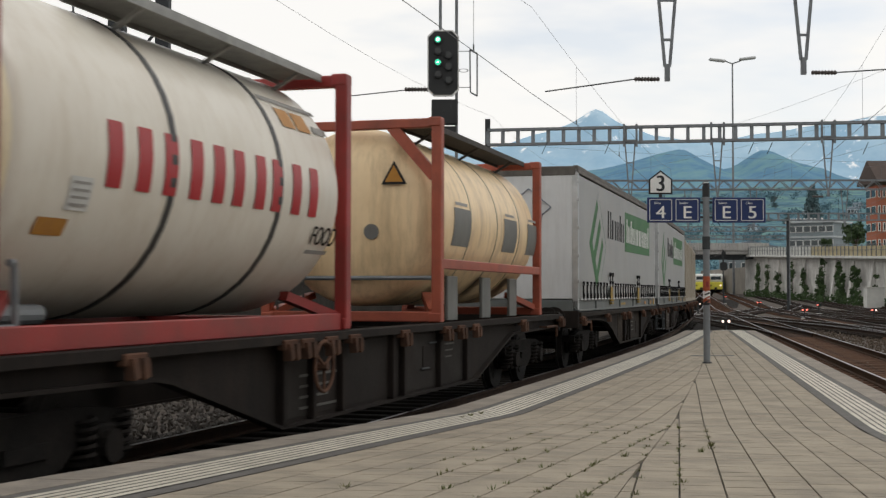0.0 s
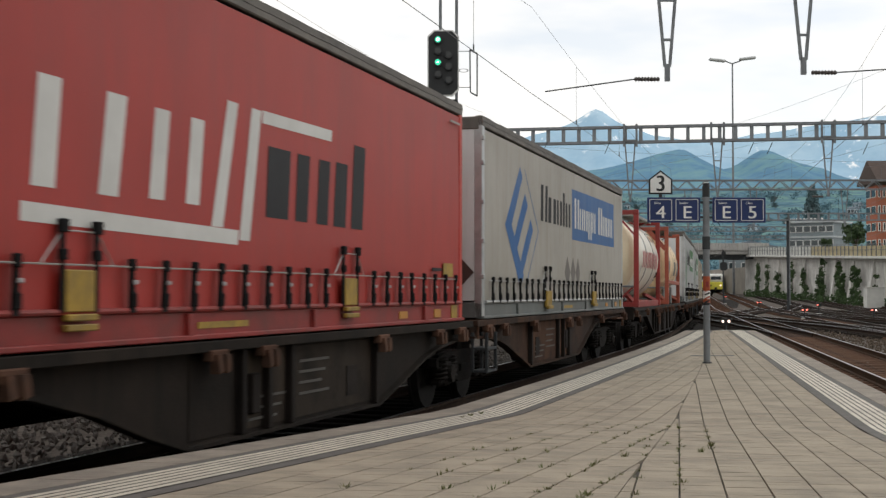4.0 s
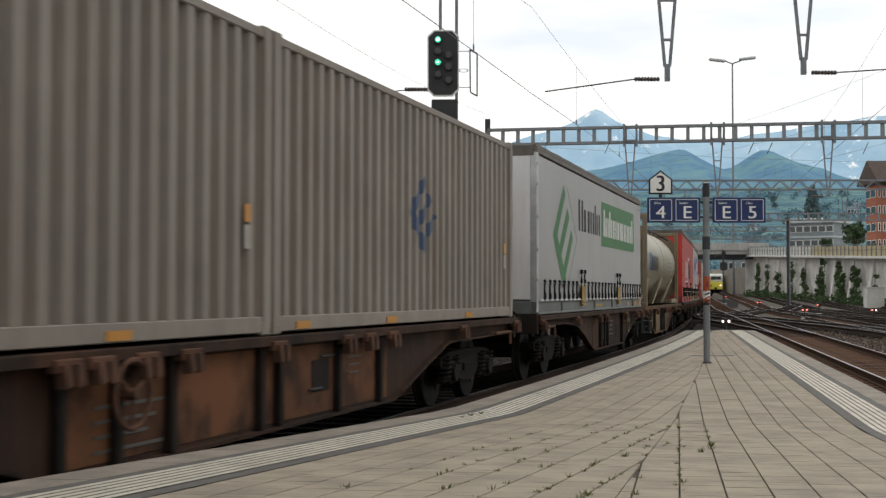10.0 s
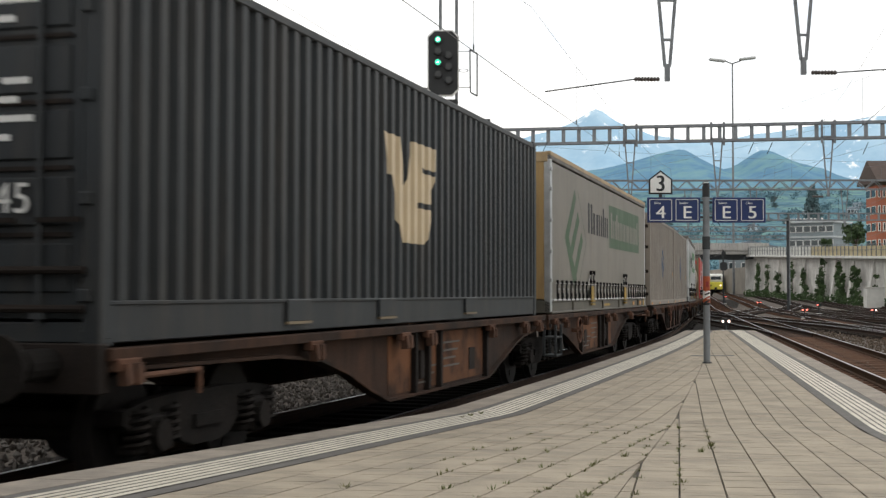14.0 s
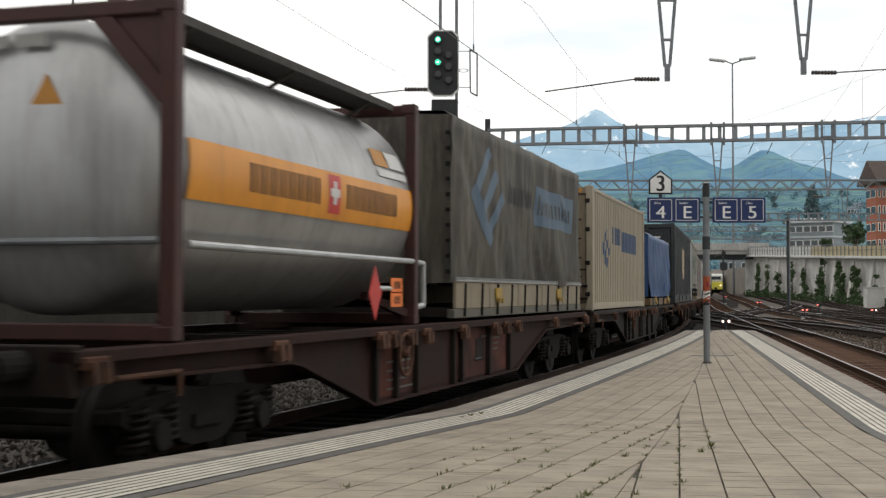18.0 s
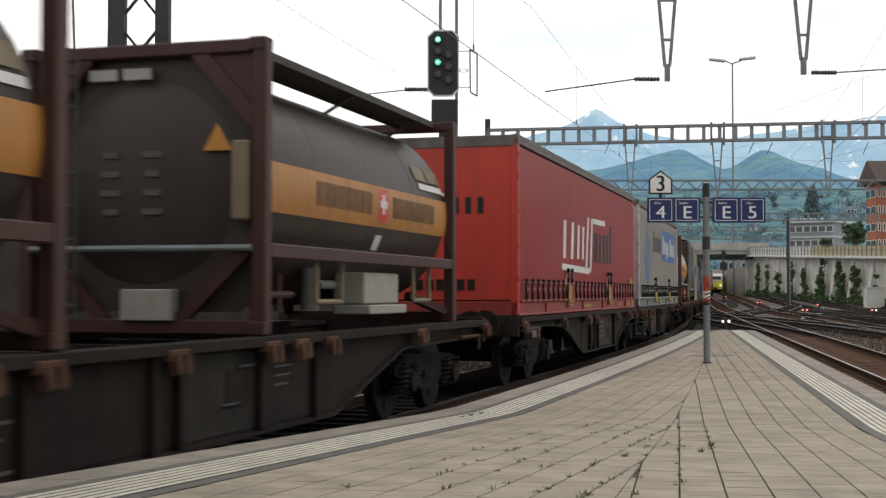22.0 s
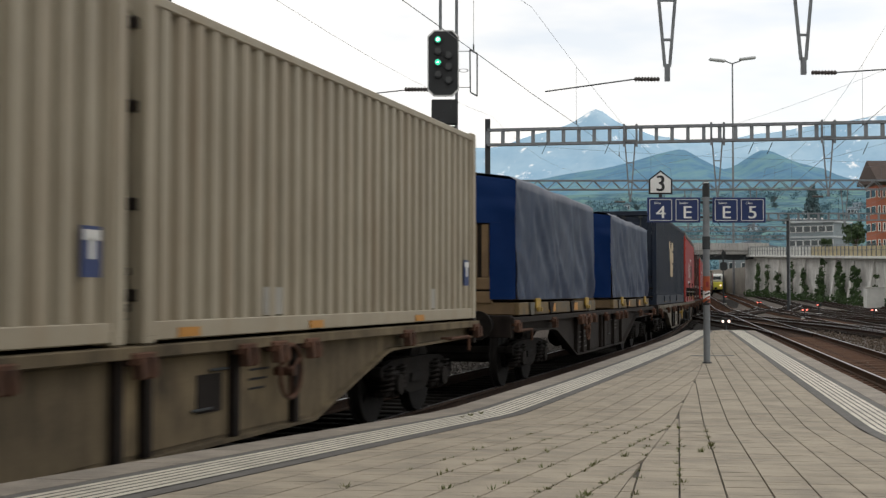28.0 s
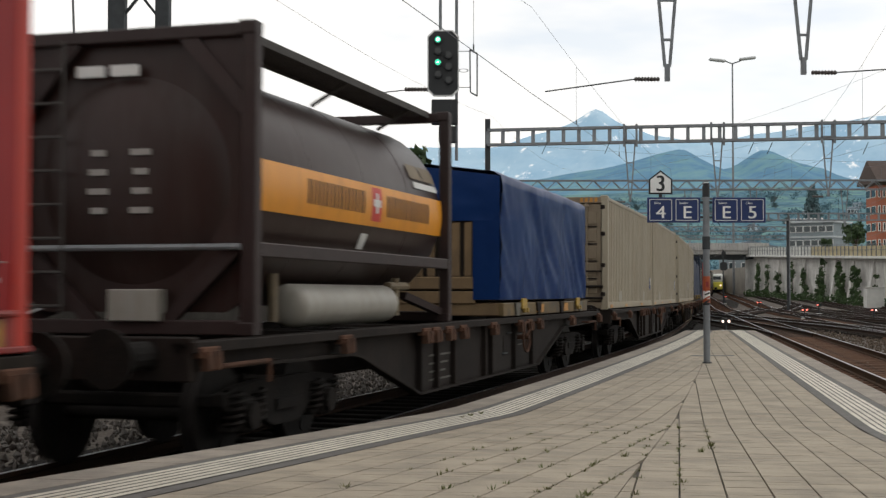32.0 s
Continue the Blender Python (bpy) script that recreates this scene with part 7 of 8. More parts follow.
corr_decal(b, -4.525, [(4.52, 1.37), (7.4, 1.37), (7.4, 1.86), (4.52, 1.86)], -1.21, "ink_blue", "logo_panel", "faded blue logo panel")
b = sheet_body(-167.4, 9.1, HG, "dirt-streaked grey tarpaulin body with a faded blue logo above cream dropsides", "tarp_grey", "board")
sd = 9.1 * 3.1 + -167.4 * 0.01
for band in BANDS:
    draped(b, [rhomb(p, q, -4.55 + 1.9, 1.75, 1.75, 1.45) for p, q in band], "blue_dull", "logo_band", sd, "faded slanting band of a rhombus logo")
draped(b, [(-4.55 + 5.05, 1.5), (-4.55 + 8.5, 1.5), (-4.55 + 8.5, 2.15), (-4.55 + 5.05, 2.15)], "blue_dull", "logo_panel", sd, "faded blue logo panel")
for k in range(9):
    x = -4.55 + 3.05 + k * 0.21
    draped(b, [(x, 1.74), (x + 0.11, 1.74), (x + 0.11, 2.12 if k in (0, 5) else 2.0), (x, 2.12 if k in (0, 5) else 2.0)], "ink", "logo_bar", sd)
for k in range(13):
    x = -4.55 + 5.25 + k * 0.235
    draped(b, [(x, 1.68), (x + 0.1, 1.68), (x + 0.1, 2.02 if k in (0, 8) else 1.92), (x, 2.02 if k in (0, 8) else 1.92)], "tarp_grey" if k < 7 else "ink", "logo_bar", sd, lift=0.011)
banded_tank(-177.95, "tank_silver", "frame_maroon", "band_orange", "silver-grey tank container with an orange band in a maroon frame", "none", False)
b = curtain_body(-187.12, "grey-beige curtain-sided swap body with a faded blue rhombus logo", "curtain_grey", "end_white", "cap_dark", "rail_grey", 11, plates=(4.5, 9.4))
rhombus_side(b, "blue", TWO_WORDS, "ink")
b = curtain_body(-201.8, "red curtain-sided swap body with a white angular logo", "curtain_red", "end_red", "cap_dark", "red_chassis", 12)
red_side(b)
banded_tank(-218.83, "tank_soot", "frame_maroon", "band_dull", "sooty brown tank container with a dull orange band", "boxes")
banded_tank(-227.93, "tank_soot", "frame_maroon", "band_dull", "sooty brown tank container with a dull orange band", "boxes")
b = curtain_body(-237.27, "faded red curtain-sided swap body with a white angular logo", "curtain_red", "end_red", "cap_dark", "red_chassis", 14)
red_side(b)
b = container(-251.85, 13.7, 2.88, "box_navy", "box_navy", "navy blue long corrugated container with a cream angular logo", deep_rail=True)
block_logo(b, 13.7, 5.75, 0.95)
sheet_body(-268.0, 7.2, 2.2, "slate blue tarpaulin over a boarded load, creased", "tarp_slate", "crate")
sheet_body(-277.8, 7.2, 2.2, "slate blue tarpaulin over a boarded load, creased", "tarp_slate", "crate")
for s in (-287.6, -296.95, -307.85, -317.35):
    b = container(s, 9.1, 2.56, "box_cream", "door_tan" if s < -317 else "box_beige", "cream-beige corrugated container streaked with rust")
    rail_marks(b, 9.1)
    sn = part("side_sign", boxes(((4.55 - 0.42, -1.205, 0.64), (0.24, 0.012, 0.34))), "sign_blue", b, "small blue and white sign")
    part("sign_field", boxes(((4.55 - 0.42, -1.214, 0.75), (0.2, 0.006, 0.07)), ((4.55 - 0.42, -1.214, 0.66), (0.07, 0.006, 0.14))), "mark_white", sn)
    for x, wd in ((-2.2, 0.5), (2.6, 0.3)):
        part("touch_up", boxes(((x, -1.2, 0.3), (wd, 0.012, 0.24))), "white_box", b, "paler paint patch")
sheet_body(-329.3, 7.2, BLUE_H, "deep blue tarpaulin over a boarded load, glossy and creased", "tarp_blue", "crate")
banded_tank(-339.25, "tank_brown", "frame_cocoa", "band_orange", "dark brown tank container with a bright orange band", "cylinder")
b = curtain_body(-348.6, "red curtain-sided swap body with a white angular logo", "curtain_red", "end_red", "cap_dark", "red_chassis", 17)
red_side(b)
b = container(-363.25, 13.6, 2.88, "box_navy", "box_navy", "navy blue long corrugated container", deep_rail=True)


# ---------------------------------------------------------------- gantries and wires
def web_beam(parent, a, b, h, w=0.28, step=0.74, paint="galv"):
    """A beam of two chords joined by upright plates, open between them."""
    a, b = Vector(a), Vector(b)
    d = (b - a)
    n = max(2, int(d.length / step))
    for z, name in ((0.06, "bottom_chord"), (h - 0.06, "top_chord")):
        up = Vector((0, 0, z))
        part(name, put_beam(bmesh.new(), a + up, b + up, w, 0.13), paint, parent)
    plate = None
    ang = math.atan2(d.y, d.x)
    for i in range(n + 1):
        if plate is None:
            plate = mesh_of("web_plate", boxes(((0, 0, h / 2), (0.17, w * 0.6, h - 0.22))), paint)
        part("web_plate", plate, None, parent, at=Matrix.Translation(a + d * (i / n)) @ Matrix.Rotation(ang, 4, "Z"))


def truss_beam(parent, a, b, h, w=0.5, step=1.3, paint="galv"):
    a, b = Vector(a), Vector(b)
    d = b - a
    n = max(2, int(d.length / step))
    side = Vector((-d.y, d.x, 0)).normalized() * w / 2
    for z in (0.04, h - 0.04):
        for s in (-1, 1):
            part("chord", put_beam(bmesh.new(), a + side * s + Vector((0, 0, z)), b + side * s + Vector((0, 0, z)), 0.09, 0.09), paint, parent)
    for s in (-1, 1):
        bm = bmesh.new()
        for i in range(n):
            p, q, r = a + d * (i / n), a + d * ((i + 0.5) / n), a + d * ((i + 1) / n)
            put_beam(bm, p + side * s + Vector((0, 0, 0.04)), q + side * s + Vector((0, 0, h - 0.04)), 0.05, 0.05)
            put_beam(bm, q + side * s + Vector((0, 0, h - 0.04)), r + side * s + Vector((0, 0, 0.04)), 0.05, 0.05)
        part("lattice", bm, paint, parent)


def drop_post(parent, x, y, top, tip, paint="galv"):
    """A hanging post: two bars that close to one, with a cross tie."""
    k = 0.24
    z = tip + 0.3
    bm = bmesh.new()
    for s in (-1, 1):
        put_beam(bm, (x + s * k, y, top), (x + s * 0.05, y, z), 0.06, 0.06)
    put_beam(bm, (x, y, z + 0.05), (x, y, tip), 0.1, 0.1)
    for q in (0.25, 0.62):
        zz = z + (top - z) * q
        ww = 0.05 + (k - 0.05) * q
        put_beam(bm, (x - ww, y, zz), (x + ww, y, zz), 0.05, 0.05)
    return part("drop_post", bm, paint, parent, "hanging post of two bars")


INSUL_ME = mesh_of("insulator", lathe_x([(-0.26 + 0.52 * i / 16, 0.055 if i % 2 else 0.03, 0) for i in range(17)], 10), "insul")


def steady_arm(parent, x, y, z, to_x, to_z):
    """Insulator and wire from a drop post to the contact wire."""
    s = 1 if to_x > x else -1
    part("insulator", INSUL_ME, None, parent, "ribbed brown insulator", at=(x + s * 0.42, y, z))
    part("steady_arm", rods(((x + s * 0.66, y, z), (to_x, y, to_z)), r=0.016, n=5), "wire", parent)


def lattice_leg(parent, x, y, h, w=0.95, paint="galv_dark"):
    for s in (-1, 1):
        part("leg_post", boxes(((x + s * w / 2, y, h / 2 - 0.3), (0.34 if s < 0 else 0.28, 0.3, h + 0.6)), bevel=0.01), paint, parent)
    bm = bmesh.new()
    k = int(h / 1.15)
    for i in range(k):
        z0, z1 = i * h / k, (i + 1) * h / k
        put_beam(bm, (x - w / 2, y, z0), (x + w / 2, y, z1), 0.07, 0.05)
        put_beam(bm, (x + w / 2, y, z0), (x - w / 2, y, z1), 0.07, 0.05)
    part("leg_lattice", bm, paint, parent)


g1 = thing("catenary_gantry", "grey steel catenary gantry with hanging posts over the tracks", "gantry")
web_beam(g1, (-6.9, 27, 8.35), (24, 26.2, 8.35), 0.9)
lattice_leg(g1, -6.3, 27, 8.3)
lattice_leg(g1, 24, 26.2, 8.3)
drop_post(g1, 4.62, 26.8, 8.4, 5.88)
steady_arm(g1, 4.62, 26.8, 5.92, 2.1, 5.66)
drop_post(g1, 7.43, 26.8, 8.4, 6.02)
steady_arm(g1, 7.43, 26.8, 6.06, 9.3, 6.14)
part("feeder_cable", rods(((-7.75, 27, 8.6), (-7.65, 27, 6.2)), r=0.025, n=6), "wire", g1)

g2 = thing("catenary_gantry", "grey steel gantry with an open plate-web beam over the yard", "gantry")
web_beam(g2, (2.2, 64, 8.72), (30, 59, 8.72), 0.85, 0.3, 0.73)
part("end_mast", boxes(((2.2, 64.3, 4.8), (0.26, 0.26, 10.6)), bevel=0.01), "galv_dark", g2)
part("far_mast", boxes(((30, 59.2, 4.8), (0.26, 0.26, 10.6)), bevel=0.01), "galv_dark", g2)
for x, y, tip in ((9.0, 62.7, 5.9), (13.05, 62.0, 6.0), (18.05, 61.1, 6.05), (24.2, 60.0, 6.05)):
    part("hanger_frame", boxes(((x - 0.3, y - 0.1, 9.1), (0.09, 0.1, 1.1)), ((x + 0.3, y - 0.1, 9.1), (0.09, 0.1, 1.1)), ((x, y - 0.1, 8.85), (0.7, 0.1, 0.08))), "galv", g2)
    drop_post(g2, x, y, 8.75, tip)
    part("insulator", INSUL_ME, None, g2, "ribbed brown insulator", at=(x - 0.5, y, tip))
for x in (5.0, 8.0, 14.9, 15.8, 20.4):
    part("wire_clip", put_beam(bmesh.new(), (x, 62.5, 8.75), (x - 0.25, 62.5, 8.2), 0.03, 0.03), "galv_dark", g2)

g3 = thing("catenary_gantry", "grey lattice truss gantry across the yard", "gantry")
truss_beam(g3, (3.4, 92, 8.75), (40, 91, 8.75), 0.72)
for x in (3.4, 40):
    part("mast", boxes(((x, 92, 4.5), (0.3, 0.3, 9.8)), bevel=0.01), "galv_dark", g3)
for x, tip in ((17.2, 6.0), (21.8, 6.0), (28.2, 6.2), (33.5, 6.2)):
    drop_post(g3, x, 91.6, 8.8, tip)

g4 = thing("catenary_gantry", "distant grey gantry with an open-web beam", "gantry")
web_beam(g4, (8, 122, 8.3), (32.3, 122, 8.3), 0.75, 0.3, 0.9)
web_beam(g4, (32.3, 122, 8.3), (52, 122, 8.3), 0.75, 0.3, 0.9)
for x in (8, 32.3, 52):
    part("mast", boxes(((x, 122.3, 4.0), (0.2, 0.2, 9.3)), bevel=0.01), "galv_dark", g4)
g5 = thing("catenary_gantry", "distant grey truss gantry near the bridge", "gantry")
truss_beam(g5, (10, 150, 8.6), (39.9, 150, 8.6), 0.6)
for x in (10, 39.7):
    part("mast", boxes(((x, 150, 4.6), (0.3, 0.3, 10.4)), bevel=0.01), "galv", g5)
g6 = thing("catenary_gantry", "distant grey truss gantry near the bridge", "gantry")
truss_beam(g6, (16, 178, 8.8), (47, 178, 8.8), 0.6)
for x in (16, 47):
    part("mast", boxes(((x, 178, 4.6), (0.3, 0.3, 10.8)), bevel=0.01), "galv", g6)


part("insulator", INSUL_ME, None, g1, "ribbed dark insulator", at=(-0.55, 27.3, 5.78))
part("steady_arm", rods(((-0.8, 27.3, 5.765), (-2.05, 27.3, 5.63)), ((-0.3, 27.3, 5.79), (0.05, 27.3, 5.8)), r=0.013, n=5), "wire", g1)


def wire(name, pts, r, parent):
    cu = bpy.data.curves.new(name, "CURVE")
    cu.dimensions = "3D"
    cu.bevel_depth, cu.bevel_resolution = r, 1
    sp = cu.splines.new("POLY")
    sp.points.add(len(pts) - 1)
    for q, p in zip(sp.points, pts):
        q.co = (*p, 1)
    tmp = bpy.data.objects.new(name, cu)
    me = bpy.data.meshes.new_from_object(tmp)
    bpy.data.objects.remove(tmp)
    me.materials.clear()
    me.materials.append(M["wire"])
    return part(name, me, None, parent)


def catenary(centre, spans, label, up=0.0):
    """Contact wire, sagging messenger and droppers between supports."""
    c = thing("overhead_line", label, "overhead wire")
    low, high = [], []
    drops = []
    for a, b in zip(spans, spans[1:]):
        n = 14
        for i in range(n):
            w = i / n
            s = a + (b - a) * w
            p = centre(s)
            sag = 4 * w * (1 - w)
            stag = 0.18 * math.cos(math.pi * spans.index(a))
            low.append(p + Vector((stag * (1 - 2 * w), 0, 5.62 + up)))
            high.append(p + Vector((stag * (1 - 2 * w), 0, 7.5 + up - 0.8 * sag)))
            if i in (2, 5, 9, 12):
                drops.append((low[-1], high[-1]))
    wire("contact_wire", low, 0.0065, c)
    wire("messenger_wire", high, 0.004, c)
    bm = bmesh.new()
    for a, b in drops:
        put_rod(bm, a, b, 0.004, 4)
        put_box(bm, a + Vector((0, 0, 0.06)), (0.03, 0.03, 0.12))
    part("droppers", bm, "wire", c)


catenary(lambda s: on_line(s, -1.275), (-24, 12.2, 49.5, 78, 108, 138, 165), "contact wire and messenger above the main line", 0.19)
for x0, sp in ((4.40, (26.7, 62.4, 92, 122, 150, 178)), (9.0, (26.6, 61.8, 92, 122, 150, 178)), (13.6, (26.5, 61.2, 92, 122, 150, 178)), (18.2, (26.4, 60.4, 91, 122, 150, 178))):
    catenary(lambda s, f=side_line(x0): f(s, 0), sp, "contact wire and messenger above a yard track")
feeders = thing("feeder_lines", "thin feeder cables strung from gantry to gantry", "overhead wire")
for dx, z in ((0, 10.2),):
    pts = []
    for (xa, ya), (xb, yb) in (((-7.3 + dx, 27), (2.4 + dx, 64)), ((2.4 + dx, 64), (9 + dx, 92)), ((9 + dx, 92), (16 + dx, 122)), ((16 + dx, 122), (30 + dx, 178))):
        for i in range(8):
            w = i / 8
            pts.append((xa + (xb - xa) * w, ya + (yb - ya) * w, z - 0.5 * 4 * w * (1 - w)))
    wire("feeder_cable", pts, 0.005, feeders)
for xa, ya, za, xb, yb, zb in ((24, 26.2, 9.1, 9.5, 92, 9.4), (24, 26.2, 8.9, 15.5, 122, 9.0), (16, 26.5, 9.2, 13, 62, 9.3), (3.0, 62, 8.6, 32, 58.8, 7.4), (4, 92, 8.2, 38, 91, 7.6), (3.4, 92, 8.0, 38, 91, 8.0), (-6, 27, 6.2, -1.5, 45, 5.2)):
    pts = [(xa + (xb - xa) * i / 10, ya + (yb - ya) * i / 10, za + (zb - za) * i / 10 - 0.35 * 4 * (i / 10) * (1 - i / 10)) for i in range(11)]
    wire("feeder_cable", pts, 0.005, feeders)


# ---------------------------------------------------------------- signals, signs, lamps
def octagon(w, h, c):
    return [(-w + c, -h), (w - c, -h), (w, -h + c), (w, h - c), (w - c, h), (-w + c, h), (-w, h - c), (-w, -h + c)]


sg = thing("main_signal", "black signal with white rim and two lit green lamps", "signal", pose(0.0, 26.8, 6.245))
part("background_plate", prism(octagon(0.325, 0.685, 0.13), -0.03, 0.03), "white", sg, "white-rimmed plate")
part("black_face", prism(octagon(0.298, 0.655, 0.12), -0.045, -0.031), "black", sg)
for x, z, m in ((-0.11, 0.47, "green_lamp"), (-0.11, 0.0, "green_lamp"), (-0.11, 0.24, "lens_off"), (-0.11, -0.24, "lens_off"), (0.11, 0.16, "lens_off"), (0.11, -0.08, "lens_off"), (0.11, -0.36, "lens_off")):
    hood = put_rod(bmesh.new(), (x, -0.05, z), (x, -0.13, z), 0.085, 18)
    part("lamp_hood", hood, "black", sg)
    part("lens", put_rod(bmesh.new(), (x, -0.13, z), (x, -0.136, z), 0.062, 16), m, sg, "lit green lens" if m == "green_lamp" else "dark lens")
for z in (0.47, 0.0):
    part("lens_core", put_rod(bmesh.new(), (-0.11, -0.136, z), (-0.11, -0.14, z), 0.03 if z else 0.02, 14), "core_lamp", sg)
for x in (-0.06, 0.275):
    part("hanger", rods(((x, 0.1, -2.0 if x > 0 else 0.6), (x, 0.1, 2.4)), r=0.034, n=10), "galv", sg)
part("side_ladder", put_beam(put_beam(put_beam(put_beam(bmesh.new(), (0.55, 0, 0.28), (0.70, 0, 0.2), 0.03, 0.03), (0.70, 0, 0.2), (0.70, 0, -0.68), 0.03, 0.03), (0.55, 0, 0.28), (0.56, 0, -0.60), 0.03, 0.03), (0.56, 0, -0.60), (0.70, 0, -0.68), 0.03, 0.03), "galv", sg)
part("ladder_stay", rods(((0.32, 0, 0.25), (0.55, 0, 0.25)), ((0.32, 0, -0.5), (0.56, 0, -0.5)), r=0.008, n=5), "galv", sg)
part("bracket", torus(0.09, 0.012, 14, 5, None, Matrix.Translation((0.42, 0, -0.15)) @ Matrix.Diagonal((1, 1, 0.4, 1))), "galv", sg)
part("secondary_signal", boxes(((0.03, -0.02, -1.02), (0.54, 0.16, 0.52)), bevel=0.02), "black", sg, "small black route signal")
for k in range(3):
    part("secondary_lens", put_rod(bmesh.new(), (-0.1 + k * 0.13, -0.1, -1.15 + k * 0.12), (-0.1 + k * 0.13, -0.105, -1.15 + k * 0.12), 0.03, 10), "lens_off", sg)
part("relay_box", boxes(((0.09, 0.0, -1.48), (0.36, 0.16, 0.34)), bevel=0.02), "black", sg)

ps = thing("platform_sign", "blue track and sector sign panels on a grey pole", "sign", pose(4.92, 24.4, 0.209))
part("pole", put_rod(bmesh.new(), (0, 0, 0), (0, 0, 3.28), 0.062, 18), "galv", ps, "round grey steel pole")
part("pole_cap", put_rod(put_rod(bmesh.new(), (0, 0, 3.1), (0, 0, 3.3), 0.07, 16), (0, 0, 3.3), (0, 0, 3.36), 0.06, 16), "black", ps, "black pole head")
part("cap_lens", put_rod(bmesh.new(), (0, -0.02, 3.36), (0, -0.02, 3.375), 0.045, 12), "white", ps)
part("foot_plate", boxes(((0, 0, 0.01), (0.16, 0.16, 0.016)), bevel=0.004), "galv_dark", ps)
part("pole_sleeve", put_rod(bmesh.new(), (0, 0, 2.12), (0, 0, 2.36), 0.075, 16), "galv_dark", ps)
for z0, z1, m in ((1.35, 1.62, "orange"), (1.20, 1.35, "white"), (1.13, 1.20, "orange"), (1.08, 1.13, "black")):
    part("marker_band", put_rod(bmesh.new(), (0, 0, z0), (0, 0, z1 - 0.003), 0.066, 18), m, ps)
part("marker_patch", boxes(((0.0, -0.066, 1.47), (0.05, 0.006, 0.1))), "red_chassis", ps)
for k in range(4):
    part("marker_stripe", put_beam(bmesh.new(), (-0.045, -0.055, 1.13 + k * 0.07), (0.045, -0.055, 1.17 + k * 0.07), 0.03, 0.028), "orange" if k % 2 else "black", ps)
for side, words in ((-1, (("4", "Gleis"), ("E", "Sektor"))), (1, (("E", "Sektor"), ("5", "Gleis")))):
    x0 = -1.09 if side < 0 else 0.13
    pn = part("sign_panel", boxes(((x0 + 0.48, -0.02, 2.855), (0.99, 0.045, 0.47)), bevel=0.006), "sign_blue", ps, "dark blue enamel panel")
    part("bracket", boxes(((side * 0.1, 0, 3.0), (0.12, 0.04, 0.04)), ((side * 0.1, 0, 2.72), (0.12, 0.04, 0.04))), "galv_dark", ps)
    for k, (big, small) in enumerate(words):
        cx = x0 + 0.235 + k * 0.49
        bm = bmesh.new()
        for s in (-1, 1):
            put_box(bm, (cx + s * 0.205, -0.046, 2.855), (0.012, 0.006, 0.39))
            put_box(bm, (cx, -0.046, 2.855 + s * 0.195), (0.398, 0.006, 0.012))
        part("white_border", bm, "mark_white", pn)
        up = Matrix.Rotation(radians(90), 4, "X")
        lettering(big, 0.33, Matrix.Translation((cx, -0.047, 2.80)) @ up @ Matrix.Diagonal((1.1, 1, 1, 1)), "white", pn, "character", depth=0.003)
        lettering(big, 0.33, Matrix.Translation((cx + 0.008, -0.046, 2.80)) @ up @ Matrix.Diagonal((1.1, 1, 1, 1)), "white", pn, "character", depth=0.003)
        lettering(small, 0.062, Matrix.Translation((cx - 0.06, -0.047, 2.985)) @ up, "white", pn, "small_word", depth=0.002)
hs = part("house_panel", prism([(-1.075, 3.15), (-0.635, 3.15), (-0.635, 3.43), (-0.855, 3.60), (-1.075, 3.43)], -0.04, 0.0), "black", ps, "house-shaped white plate with a black rim")
part("house_field", prism([(-1.045, 3.18), (-0.665, 3.18), (-0.665, 3.417), (-0.855, 3.562), (-1.045, 3.417)], -0.046, -0.041), "white", hs)
for o in (-0.01, 0.01):
    lettering("3", 0.40, Matrix.Translation((-0.855 + o, -0.048 - 0.001 * (o > 0), 3.335)) @ Matrix.Rotation(radians(90), 4, "X") @ Matrix.Diagonal((0.92, 1.05, 1, 1)), "black", hs, "character", depth=0.003)
part("house_stem", boxes(((-0.855, -0.02, 3.12), (0.06, 0.03, 0.08))), "galv_dark", ps)


def dwarf_signal(x, y, z, a, b):
    d = thing("dwarf_signal", "low ground signal with lit lamps on a short post", "signal", pose(x, y, rise(y) - 0.26), group="dwarf signals")
    h = z - (rise(y) - 0.26)
    part("post", put_rod(bmesh.new(), (0, 0, 0), (0, 0, h - 0.1), 0.05, 8), "galv_dark", d)
    part("housing", prism(octagon(0.23, 0.13, 0.06), -0.06, 0.06), "black", d, at=(0, 0, h))
    for s, m in ((-1, a), (1, b)):
        part("lamp", put_rod(bmesh.new(), (s * 0.13, -0.07, h), (s * 0.13, -0.1, h), 0.05, 14), m, d, "lit lens")
    part("base", boxes(((0, 0, 0.05), (0.4, 0.3, 0.3)), bevel=0.02), "concrete", d)


for x, y, z, a, b in ((12.1, 56, 0.31, "pale_lamp", "pale_lamp"), (19.5, 100, 0.70, "red_lamp", "pale_lamp"), (23.5, 85, 0.44, "red_lamp", "red_lamp"), (29.0, 120, 0.68, "red_lamp", "red_lamp"),
                      (34.5, 160, 1.1, "red_lamp", "red_lamp"), (28.0, 85, 0.44, "red_lamp", "pale_lamp"), (29.9, 104, 0.6, "red_lamp", "lens_off")):
    dwarf_signal(x, y, z, a, b)

